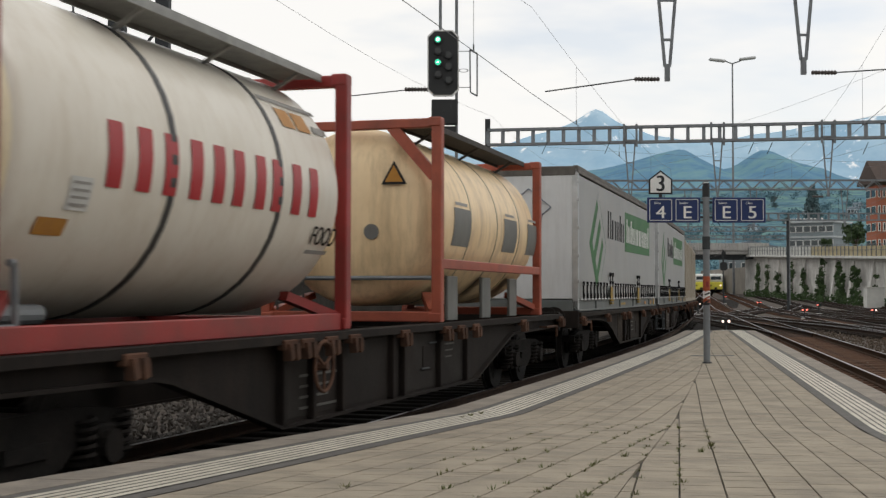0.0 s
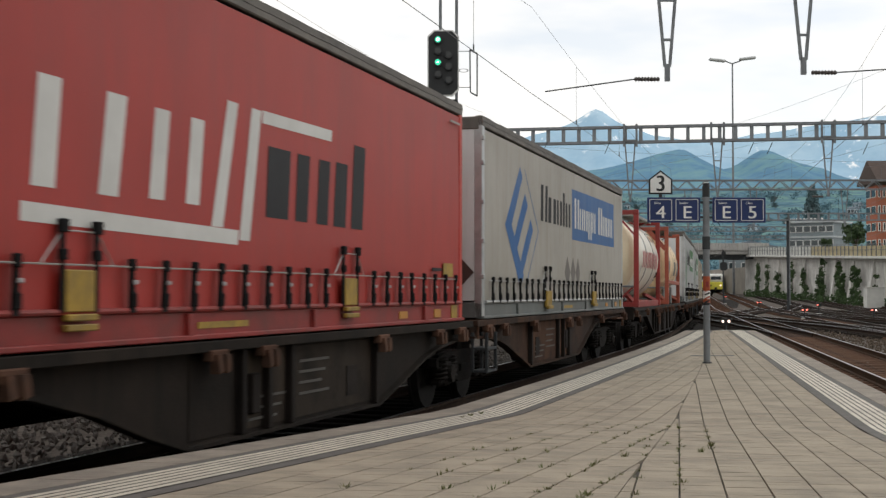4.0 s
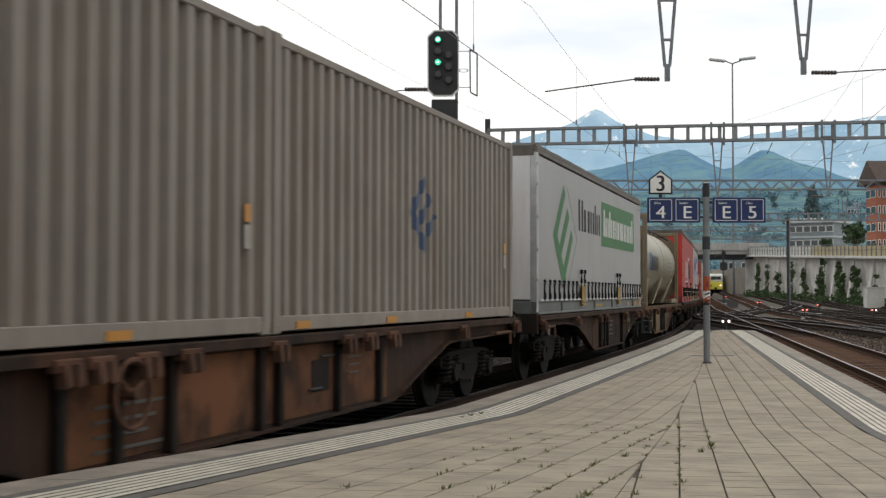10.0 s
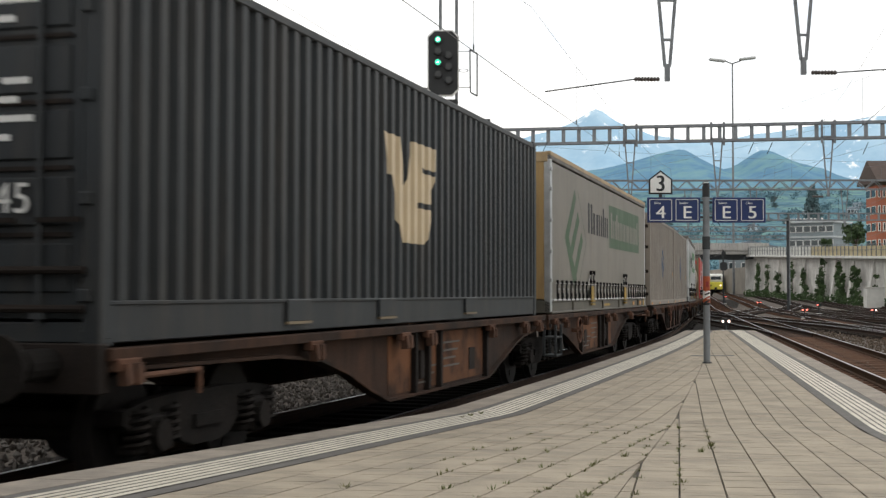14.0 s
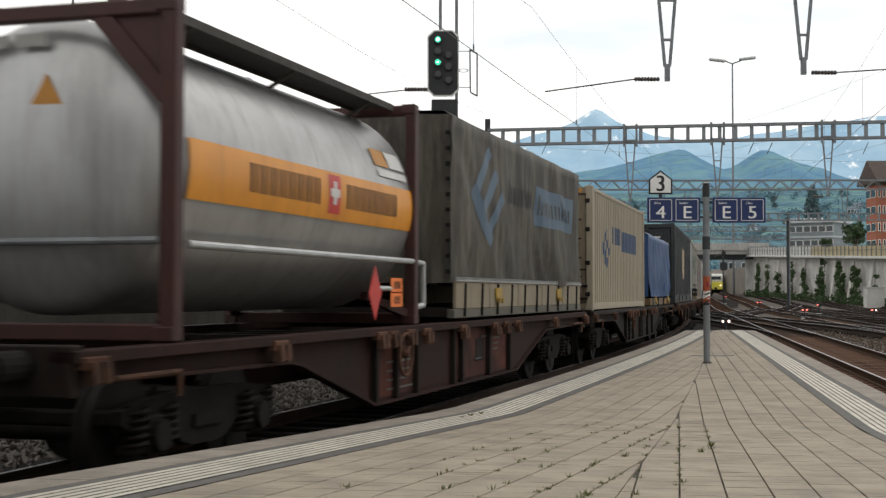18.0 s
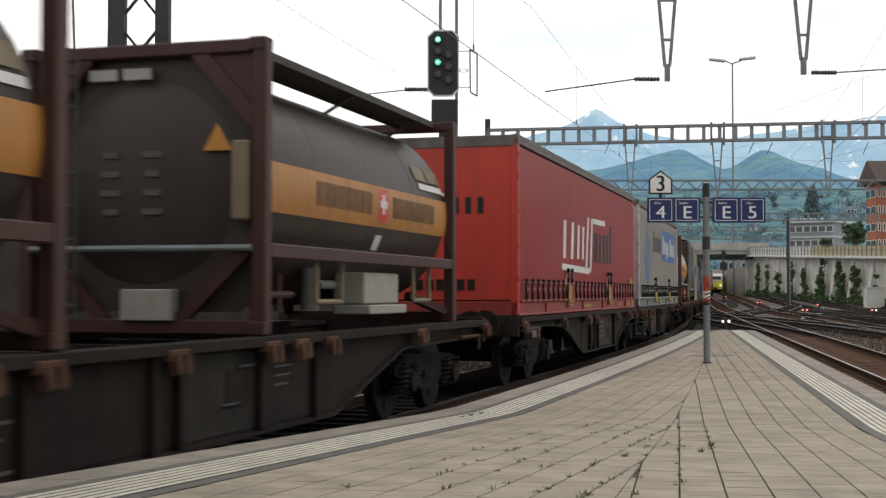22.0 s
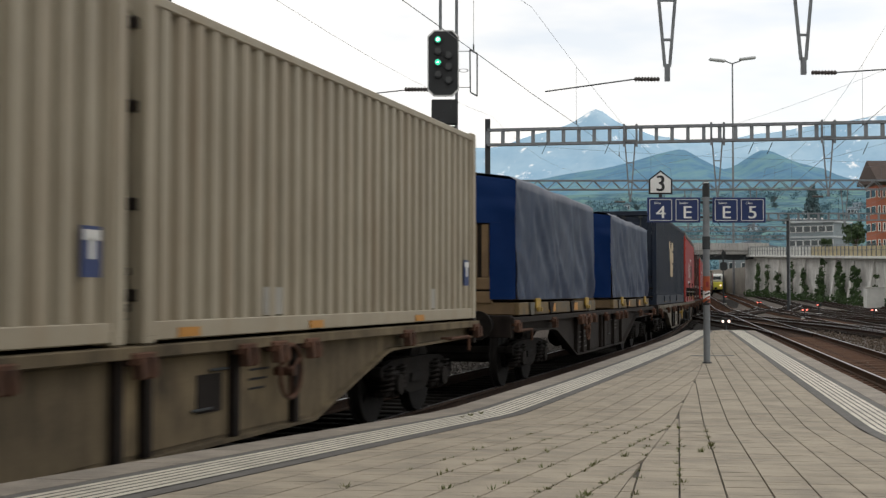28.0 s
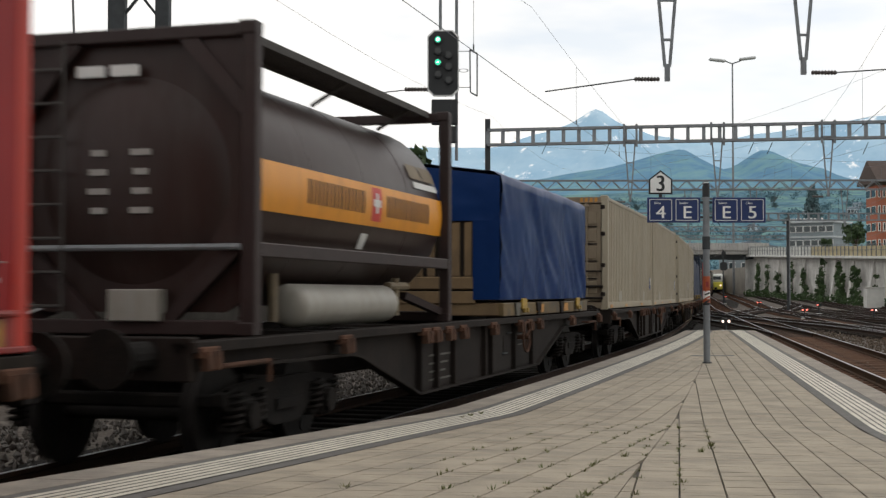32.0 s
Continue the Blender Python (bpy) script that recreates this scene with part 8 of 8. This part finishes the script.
fs = thing("main_signal", "black colour-light signal on a mast before the bridge", "signal", pose(33.9, 158, rise(158) - 0.2))
part("mast", put_rod(bmesh.new(), (0, 0, 0), (0, 0, 6.6), 0.09, 10), "galv_dark", fs)
part("signal_head", prism(octagon(0.42, 0.5, 0.16), -0.1, 0.1), "black", fs, at=(0, -0.2, 4.6))
part("signal_head", prism(octagon(0.25, 0.3, 0.1), -0.1, 0.1), "black", fs, at=(0, -0.2, 6.1))

lp = thing("floodlight_mast", "very tall slim floodlight mast with two flat lamp heads", "street lamp", pose(53.4, 240, 0))
part("pole", put_rod(bmesh.new(), (0, 0, 0), (0, 0, 43.9), 0.24, 10, 0.14), "galv", lp)
for s in (-1, 1):
    part("arm", rods(((0, 0, 43.9), (s * 1.45, 0, 44.4)), r=0.12), "galv", lp)
    part("lamp_head", boxes(((0, 0, 0), (3.1, 1.0, 0.5)), bevel=0.18), "lamp_grey", lp, "flat grey lamp head", at=Matrix.Translation((s * 2.8, 0, 44.7 + 0.16 * s)) @ Matrix.Rotation(radians(-7 * s), 4, "Y"))
lp3 = thing("lamp_post", "slim lamp post with one lamp head behind the line", "street lamp", pose(-7.3, 45, -0.26))
part("pole", put_rod(bmesh.new(), (0, 0, 0), (0, 0, 9.0), 0.08, 10, 0.05), "galv", lp3)
part("lamp_head", boxes(((0.35, 0, 9.15), (0.62, 0.26, 0.13)), bevel=0.04), "lamp_grey", lp3)

kb = thing("cabinet", "pale concrete relay cabinet below the wall", "cabinet", pose(46.8, 142, -0.1))
part("body", boxes(((0, 0, 1.1), (1.9, 1.2, 2.2)), bevel=0.04), "pale_panel", kb)
part("lid", boxes(((0, 0, 2.26), (2.05, 1.35, 0.1)), bevel=0.02), "concrete", kb)

# ---------------------------------------------------------------- retaining wall, road, bridge
wall = thing("retaining_wall", "buttressed pale concrete retaining wall with ivy, streaked by rain", "wall", kind="structure")


def wall_x(y):
    return 50.9 + 0.036 * (y - 150)


def wall_top(y):
    return 5.6 + 0.031 * (y - 150)


def sloped(bm, y):
    """Lets a piece of the wall climb with the road."""
    for v in bm.verts:
        v.co.z += 0.031 * (v.co.y - y)
    return bm


y = 112.0
while y < 226:
    x, zt = wall_x(y + 4.2), wall_top(y + 4.2)
    part("wall_panel", sloped(boxes(((x + 0.5, y + 4.2, (zt - 0.6) / 2), (1.0, 8.36, zt + 0.6)), bevel=0.03), y + 4.2), "concrete", wall)
    zt = wall_top(y)
    bt = prism([(-0.35, -0.3), (1.25, -0.3), (0.35, zt - 0.4), (-0.35, zt - 0.4)], -0.45, 0.45)
    bmesh.ops.transform(bt, matrix=Matrix.Translation((wall_x(y), y, 0)) @ Matrix.Rotation(math.pi, 4, "Z"), verts=bt.verts)
    part("buttress", bt, "concrete", wall, "sloping concrete buttress")
    zt = wall_top(y + 4.2)
    part("cornice", sloped(boxes(((x - 0.2, y + 4.2, zt + 0.05), (2.2, 8.38, 0.32)), bevel=0.04), y + 4.2), "pale_panel", wall, "projecting road slab edge")
    y += 8.4
for y in [112 + 1.9 * k for k in range(60)]:
    x, zt = wall_x(y) - 1.15, wall_top(y)
    part("fence_post", boxes(((x, y, zt + 0.85), (0.09, 0.09, 1.6))), "galv", wall)
y = 112.0
while y < 224:
    m = "beige_panel" if y < 178 else "pale_panel"
    zt = wall_top(y + 1.9)
    part("fence_panel", sloped(boxes(((wall_x(y + 2) - 1.0, y + 1.9, zt + 0.8), (0.06, 3.76, 1.25))), y + 1.9), m, wall)
    for o in (0.95, 1.62):
        part("fence_rail", sloped(boxes(((wall_x(y + 2) - 1.1, y + 1.9, zt + o), (0.06, 3.8, 0.05))), y + 1.9), "galv", wall)
    y += 3.8
ivy_rng = random.Random(11)


def leaf_cloud(name, spots, size, material, parent, label=""):
    """Many small bent leaves round the given spots."""
    bm = bmesh.new()
    for c, r, n in spots:
        for _ in range(n):
            d = Vector((ivy_rng.gauss(0, 1), ivy_rng.gauss(0, 1), ivy_rng.gauss(0, 1)))
            d.normalize()
            p = Vector(c) + Vector((d.x * r[0], d.y * r[1], d.z * r[2])) * ivy_rng.random() ** 0.4
            e = Euler((ivy_rng.uniform(0, 6.3), ivy_rng.uniform(0, 6.3), ivy_rng.uniform(0, 6.3))).to_matrix()
            s = size * ivy_rng.uniform(0.6, 1.3)
            q = [bm.verts.new(p + e @ Vector(v)) for v in ((-s, 0, 0), (0, -s * 0.5, 0.1 * s), (s, 0, 0), (0, s * 0.5, 0.1 * s))]
            bm.faces.new(q)
    return part(name, bm, material, parent, label)


for y, h, w in ((152, 3.2, 2.4), (159, 4.2, 1.6), (160.5, 5.0, 1.8), (166, 3.4, 1.2), (168, 4.6, 1.4), (176, 5.2, 1.6), (177.5, 3.6, 1.6), (186, 4.2, 1.4), (194, 5.0, 1.6), (203, 4.4, 1.5), (211, 5.6, 1.6), (143, 4.8, 1.5), (134, 5.0, 2.0), (218, 5.0, 1.2)):
    iv = thing("ivy", "dark green ivy climbing the concrete wall", "climbing plant", pose(wall_x(y) - 0.5, y, 0), group="wall ivy")
    lean = ivy_rng.uniform(-0.12, 0.12)
    spots = []
    for k in range(13):
        q = k / 12
        if ivy_rng.random() < 0.12 + 0.25 * q:
            continue
        spots.append(((-0.25 * (1 - q) - 0.25, ivy_rng.gauss(0, 0.45) * w * (1.1 - 0.6 * q) + lean * h * q, h * (0.04 + 0.96 * q) + rise(y)),
                      (0.4, w * ivy_rng.uniform(0.12, 0.6) * (1.1 - 0.6 * q), h * ivy_rng.uniform(0.05, 0.13)), ivy_rng.randint(14, 60)))
    leaf_cloud("leaves", spots, 0.22, "ivy", iv)
    part("stem", put_rod(bmesh.new(), (0, 0, -0.3), (-0.15, 0.1, h * 0.8), 0.05, 6, 0.02), "bark", iv)
scrub = thing("wall_scrub", "green weeds and low bushes along the foot of the wall", "bush", kind="stuff")
leaf_cloud("leaves", [((wall_x(y) - 1.6 + ivy_rng.uniform(-0.6, 0.4), y, rise(y) + 0.2), (0.9, 1.2, 0.8), 60) for y in range(120, 226, 2)], 0.2, "ivy", scrub)

part("upper_ground", grid(12, 30, lambda u, v: Vector((wall_x(112 + 116 * v) + 0.9 + 230 * u, 112 + 116 * v, wall_top(min(112 + 116 * v, 225)) + 0.06 + max(0, 112 + 116 * v - 225) * 0.01))), "meadow", None, "road and green verge behind the retaining wall", kind="structure")

part("embankment", boxes(((112, 268, 3.7), (84, 64, 7.4)), bevel=0.1), "concrete", None, "walled embankment beyond the bridge", kind="structure")
br = thing("road_bridge", "pale concrete road bridge over the tracks, dark underneath", "bridge", kind="structure")
part("deck", boxes(((36, 229, 8.55), (40, 9, 0.7)), bevel=0.05), "bridge", br)
part("parapet", boxes(((36, 224.4, 9.5), (40, 0.3, 1.3)), bevel=0.03), "bridge", br, "pale concrete parapet")
part("parapet", boxes(((36, 233.6, 9.5), (40, 0.3, 1.3)), bevel=0.03), "bridge", br)
for k in range(5):
    part("girder", boxes(((36, 225.6 + k * 1.7, 7.85), (40, 0.5, 0.75))), "galv_dark", br, "dark bridge girder")
for x in (18, 29.5, 41.5):
    part("pier", boxes(((x, 229, 3.9), (0.9, 7, 8.0)), bevel=0.05), "bridge", br)
part("abutment", boxes(((54.9, 229, 3.9), (1.8, 9, 8.2)), bevel=0.05), "concrete", br)
part("far_wall", boxes(((57.8, 262, 3.2), (1.2, 56, 6.6)), bevel=0.05), "station", br, "dull wing wall beyond the bridge")
rail = bmesh.new()
for k in range(27):
    put_box(rail, (17 + k * 1.5, 224.3, 10.5), (0.07, 0.07, 0.9))
put_box(rail, (36, 224.3, 10.95), (40, 0.06, 0.06))
part("railing", rail, "galv", br)


# ---------------------------------------------------------------- railcars, houses, trees
def railcar(x, y, turn):
    r = thing("railcar", "yellow and white local railcar standing beyond the bridge", "train", pose(x, y, rise(y), 0, 0, turn), group="standing railcars")
    part("lower_body", boxes(((0, 9, 1.25), (2.9, 18, 1.5)), bevel=0.15), "train_yellow", r, "yellow lower body")
    part("upper_body", boxes(((0, 9, 2.85), (2.85, 17.9, 1.7)), bevel=0.25), "train_white", r, "white upper body")
    part("windscreen", boxes(((0, -0.02, 2.85), (2.0, 0.12, 0.65)), bevel=0.04), "glass_dark", r)
    for s in (-1, 1):
        part("headlight", put_rod(bmesh.new(), (s * 0.95, -0.02, 1.35), (s * 0.95, -0.08, 1.35), 0.14, 12), "pale_lamp" if s > 0 else "lens_off", r)
        for k in range(5):
            part("side_window", boxes(((s * 1.44, 3 + k * 3, 2.75), (0.04, 2.1, 0.8))), "glass_dark", r)
    part("skirt", boxes(((0, 9, 0.4), (2.5, 16, 0.5))), "black", r)
    part("coupler", boxes(((0, -0.25, 0.75), (0.5, 0.5, 0.4)), bevel=0.03), "black", r)
    for k in (2.5, 5, 13, 15.5):
        part("wheel", put_rod(bmesh.new(), (-0.78, k, 0.44), (0.78, k, 0.44), 0.44, 16), "wheel", r)


railcar(55.1, 264, -10.2)
railcar(51.8, 262, -10.2)


def window_block(parent, x, y, z, w, h, face=-1, axis="y", frame="white"):
    d = (w, 0.08, h) if axis == "y" else (0.08, w, h)
    o = (0, face * 0.05, 0) if axis == "y" else (face * 0.05, 0, 0)
    wd = part("window", boxes(((0, 0, 0), d), bevel=0.01), frame, parent, at=(x, y, z))
    g = (w - 0.18, 0.05, h - 0.18) if axis == "y" else (0.05, w - 0.18, h - 0.18)
    part("pane", boxes((o, g)), "glass_dark", wd)


def house(name, x, y, z, w, d, h, storeys, cols, wall_m, roof_m, label, roof="gable", turn=0.0, over=0.8, balcony=False, roof_h=3.0, ww=0.55, wh=0.52):
    b = thing(name, label, "house", pose(x, y, z, 0, 0, turn))
    part("wall", boxes(((0, 0, h / 2), (w, d, h)), bevel=0.03), wall_m, b)
    if roof == "gable":
        rf = prism([(-w / 2 - over, h - 0.1), (w / 2 + over, h - 0.1), (w / 2 + over, h + 0.15), (0, h + roof_h), (-w / 2 - over, h + 0.15)], -d / 2 - over, d / 2 + over)
    elif roof == "side":
        rf = prism([(-d / 2 - over, h - 0.1), (d / 2 + over, h - 0.1), (d / 2 + over, h + 0.2), (0, h + roof_h), (-d / 2 - over, h + 0.2)], -w / 2 - over, w / 2 + over)
        bmesh.ops.rotate(rf, verts=rf.verts, matrix=Matrix.Rotation(radians(90), 3, "Z"))
    elif roof == "hip":
        rf = bmesh.new()
        q = [rf.verts.new(v) for v in ((-w / 2 - over, -d / 2 - over, h), (w / 2 + over, -d / 2 - over, h), (w / 2 + over, d / 2 + over, h), (-w / 2 - over, d / 2 + over, h))]
        t = [rf.verts.new(v) for v in ((-w / 2 + d / 3, 0, h + roof_h), (w / 2 - d / 3, 0, h + roof_h))]
        for f in ((q[0], q[1], t[1], t[0]), (q[2], q[3], t[0], t[1]), (q[1], q[2], t[1]), (q[3], q[0], t[0]), (q[3], q[2], q[1], q[0])):
            rf.faces.new(f)
    else:
        rf = boxes(((0, 0, h + 0.2), (w + over, d + over, 0.4)), bevel=0.03)
    part("roof", rf, roof_m, b)
    for s in range(storeys):
        zz = (s + 0.55) * h / storeys
        for c in range(cols):
            xx = -w / 2 + (c + 0.5) * w / cols
            window_block(b, xx, -d / 2 - 0.02, zz, w / cols * ww, h / storeys * wh)
        for c in range(max(2, cols // 2)):
            yy = -d / 2 + (c + 0.5) * d / max(2, cols // 2)
            window_block(b, -w / 2 - 0.02, yy, zz, d / cols * 0.8, h / storeys * 0.5, axis="x")
        if balcony:
            part("balcony", boxes(((w * 0.2, -d / 2 - 0.6, s * h / storeys + 0.5), (w * 0.5, 1.2, 0.9)), bevel=0.03), "plaster_red", b)
    return b


house("apartment_house", 68.5, 186.5, 7.2, 12, 5, 10.0, 4, 3, "plaster_orange", "roof_brown", "orange and red apartment house with a broad brown roof", "side", 0, 1.9, True, 3.3)
house("apartment_house", 61.9, 186.4, 7.2, 1.4, 4.6, 9.6, 4, 2, "plaster_red", "roof_brown", "brick-red side wing under the brown roof", "flat", 0, 0.3)
ob = house("office_building", 76.6, 266, 7.3, 9.4, 8.4, 8.4, 3, 6, "plaster_grey", "plaster_white", "small grey-blue office building with rows of windows", "flat", -38, 1.2, ww=0.93, wh=0.45)
for z in (2.75, 5.55):
    part("storey_ledge", boxes(((0, 0, z), (9.9, 8.9, 0.35)), bevel=0.03), "plaster_white", ob)
for k in range(10):
    part("lettering_bar", boxes(((-4.2 + k * 0.75, -4.6, 9.1), (0.42, 0.1, 0.5))), "white", ob, "white rooftop lettering")
house("house", 74, 318, 3.4, 12, 8, 9.2, 3, 4, "plaster_grey", "far_roof", "low grey-brown house behind the bridge", "gable", 0, 0.5, False, 1.6)


def hill_z(x, y):
    """A level valley floor, then a slope that steepens."""
    v = (y - 300) / 950
    k = max(0.0, v - 0.5) / 0.5
    return 0.5 + 8 * min(1.0, v * 12) + 89 * k ** 1.1 + 9 * k * noise.noise(Vector((x / 210, y / 240, 1))) + 16 * v * ((x + 420) / 1500 - 0.4)


rng_h = random.Random(3)
for i in range(9):
    d = rng_h.uniform(950, 1180)
    px = rng_h.uniform(0.12, 0.335)
    zz = hill_z(px * d, d)
    house("house", px * d, d, zz - 1.5, rng_h.uniform(5, 8), rng_h.uniform(5, 7), rng_h.uniform(4, 5), 1, 2, "far_wall", "far_roof", "distant village house on the green hillside, haze mixed into its colours", "gable", rng_h.uniform(-40, 40), 0.5, False, 1.8)


def conifer(x, y, z, h, r):
    t = thing("conifer", "conifer in haze-tinted dark green standing among houses", "tree", pose(x, y, z), group="conifers")
    part("trunk", put_rod(bmesh.new(), (0, 0, 0), (0, 0, h), 0.035 * h, 8, 0.02), "bark", t)
    spots = []
    for k in range(14):
        q = k / 14
        rr = r * (1 - q ** 3) + 0.15
        for j in range(5):
            a = j * 1.257 + k
            spots.append(((rr * 0.5 * math.cos(a), rr * 0.5 * math.sin(a), h * (0.12 + 0.86 * q)), (rr * 0.6, rr * 0.6, h * 0.045), 22))
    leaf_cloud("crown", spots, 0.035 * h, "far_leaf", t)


def broadleaf(x, y, z, h, r, name="tree"):
    t = thing(name, "dark green leafy tree with an uneven crown", "tree", pose(x, y, z), group="leafy trees")
    tr = put_rod(bmesh.new(), (0, 0, 0), (0.1, 0, h * 0.5), 0.05 * h * 0.6, 8, 0.02 * h)
    for a in range(5):
        put_rod(tr, (0.1, 0, h * 0.4), (r * 0.6 * math.cos(a * 1.26), r * 0.6 * math.sin(a * 1.26), h * 0.75), 0.015 * h, 6, 0.005 * h)
    part("trunk", tr, "bark", t)
    spots = [((ivy_rng.uniform(-0.65, 0.65) * r, ivy_rng.uniform(-0.65, 0.65) * r, h * ivy_rng.uniform(0.4, 0.92)), (r * 0.42, r * 0.42, h * 0.12), 60) for _ in range(16)]
    # Beyond 600 m the crown takes the haze-tinted leaf colour.
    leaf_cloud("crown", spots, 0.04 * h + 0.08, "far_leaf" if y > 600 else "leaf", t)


conifer(92.0, 325, 13, 16, 2.2)
conifer(95.2, 332, 13, 9.5, 2.0)
broadleaf(55.6, 176, 6.3, 4.9, 1.6)
broadleaf(73.0, 248, 7.4, 4.6, 1.2)
broadleaf(-2.2, 88, 0, 11.5, 1.8)
for i in range(14):
    d = rng_h.uniform(800, 1180)
    px = rng_h.uniform(0.14, 0.34)
    broadleaf(px * d, d, hill_z(px * d, d) - 1.0, rng_h.uniform(6, 9), rng_h.uniform(3, 6), "far_tree")

# ---------------------------------------------------------------- hillside and mountains
woods = thing("hillside_woods", "woods and hedges scattered over the hillside in haze-tinted blue-green", "trees", kind="stuff")
spots = []
while len(spots) < 420:
    d = rng_h.uniform(790, 1240)
    px = rng_h.uniform(0.1, 0.36)
    if noise.noise(Vector((px * d / 90, d / 60, 4))) > 0.05:
        r = rng_h.uniform(2.5, 5.5)
        spots.append(((px * d, d, hill_z(px * d, d) + r * 0.6), (r * 1.3, r, r), 26))
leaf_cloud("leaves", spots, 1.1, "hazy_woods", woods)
part("hillside", grid(90, 60, lambda u, v: Vector((-420 + 1500 * u, 300 + 950 * v, hill_z(-420 + 1500 * u, 300 + 950 * v)))), "slope", None, "green hillside with meadows above the village, blue haze in its colour", kind="structure")


def ridge(name, dist, depth, crest, material, rough, label):
    """A mountain range whose crest follows a few summits and saddles, roughened."""
    def top(x):
        for (xa, za), (xb, zb) in zip(crest, crest[1:]):
            if xa <= x <= xb:
                w = (x - xa) / (xb - xa)
                w = w * w * (3 - 2 * w) * 0.5 + w * 0.5
                return za + (zb - za) * w
        return crest[0][1] if x < crest[0][0] else crest[-1][1]
    x0, x1 = crest[0][0], crest[-1][0]

    def f(u, v):
        x = x0 + (x1 - x0) * u
        h = top(x)
        k = v / 0.7 if v < 0.7 else 1 - (v - 0.7) / 0.3 * 0.5
        n = noise.fractal(Vector((x / rough, v * 6, dist * 0.01)), 1.0, 2.0, 5)
        z = h * k ** 1.15 + n * rough * 0.10 * min(1, k * 1.5) * (0.25 if abs(v - 0.7) < 0.02 else 1)
        return Vector((x + n * rough * 0.05, dist + depth * (v - 0.7), z))
    return part(name, grid(180, 40, f), material, None, label, smooth=True, kind="structure")


# Both ranges carry their aerial haze in the base colour.
ridge("wooded_hills", 2400, 1500, [(-900, 250), (-191, 229), (120, 205), (286, 229), (442, 268), (520, 229), (593, 268), (660, 241), (722, 216), (814, 198), (1055, 229), (1600, 300)], "hill", 130, "wooded hills in the distance, haze mixed into their blue-green")
ridge("mountain_range", 4300, 1300, [(-1800, 520), (-528, 483), (160, 479), (327, 530), (402, 554), (504, 610), (606, 556), (699, 524), (885, 500), (1053, 530), (1239, 556), (1458, 590), (1890, 600), (2700, 640)], "peak_snow", 240, "mountain range with snow patches, distance haze painted as blue")

# ---------------------------------------------------------------- added walls, unseen, that cut the light on the train
# Assumed wall behind the train; blocks low sky so the undersides stay dark.
part("wall_west", grid(90, 3, lambda u, v: on_line(-60 + 150 * u, -8.5) + Vector((0, 0, -0.4 + 3.7 * v))), "yard_wall", None, "assumed dark stone wall beyond the main line, added to block low sky", kind="structure")
# Two walls added outside the view to dim the near faces of the train.
part("wall_east", boxes(((13.0, -18, 4.2), (0.6, 50, 9.4))), "station", None, "plain plastered wall added out of view, dims the train's near side", kind="structure")
part("wall_south", boxes(((-7.0, -26, 4.2), (9.5, 0.6, 9.4))), "station", None, "plain plastered wall added out of view behind the platform, cuts sky light", kind="structure")

# ---------------------------------------------------------------- small growth on the platform
tufts = thing("joint_weeds", "small grass tufts growing in the slab joints", "weeds", kind="stuff")


def weed_patch():
    rng = random.Random(21)
    bm = bmesh.new()
    spots = []
    for _ in range(150):
        y = 6.6 + 6.5 * rng.random() ** 1.2
        x = left_edge(y) + 1.3 + (right_edge(y) - left_edge(y) - 3.2) * (0.15 + 0.62 * rng.random())
        base = left_edge(y) + 0.935 / L_TURN
        pitch = 0.243 / L_TURN
        if x < seam_x(y):
            x = base + round((x - base) / pitch) * pitch
        else:
            base, pitch = right_edge(y) - 0.935 / R_TURN, 0.243 / R_TURN
            x = base + round((x - base) / pitch) * pitch
        spots.append((x + rng.gauss(0, 0.012), y, rng.uniform(0.012, 0.034), rng.randint(4, 9)))
    for y, n in ((13.6, 16), (14.0, 12), (13.3, 8), (10.2, 14), (9.6, 12), (9.1, 12)):
        x = left_edge(y) + (0.55 if y > 12 else 2.6 + rng.random())
        spots.append((x, y, 0.04, n * 2))
    for x, y, h, n in spots:
        z = deck(x, y) - 0.005
        for _ in range(n):
            a, r = rng.uniform(0, 6.28), rng.uniform(0.003, 0.022)
            bx, by = x + r * math.cos(a), y + r * math.sin(a)
            l = Vector((math.cos(a) * h * 0.6, math.sin(a) * h * 0.6, h * rng.uniform(0.6, 1.2)))
            w = Vector((-math.sin(a), math.cos(a), 0)) * 0.005
            p = Vector((bx, by, z))
            bm.faces.new([bm.verts.new(v) for v in (p - w, p + w, p + l * 0.6 + w * 0.6, p + l)])
    part("blades", bm, "grass", tufts)


weed_patch()
gr = thing("ground_plate", "flat metal cover strip let into the platform", "cover", kind="structure")
part("plate", boxes(((0, 0, 0), (0.9, 0.05, 0.012)), bevel=0.003), "galv", gr, at=(5.6, 27.2, 0.209 + 0.006))
slabs()


# ---------------------------------------------------------------- what moves
def motions():
    times = [0.5 * i for i in range(65)]
    for ob, front, rear, z in RIDERS:
        walk(ob, [(t, chord(front + gone(t), rear + gone(t), -1.275, z)) for t in times])
    # the wheels turn with the way that the train goes
    turned = {}
    fine = [i / 30 for i in range(32 * 30 + 1)]
    for ob, a in WHEELSETS:
        if a not in turned:
            walk(ob, [(t, Matrix.Translation((a, 0, 0.46)) @ Matrix.Rotation((gone(t) - gone(0)) / 0.46, 4, "Y")) for t in fine])
            turned[a] = ob
        else:
            src = turned[a].animation_data
            ob.rotation_mode = "QUATERNION"
            ob.animation_data_create()
            ob.animation_data.action = src.action
            ob.animation_data.action_slot = src.action_slot


motions()
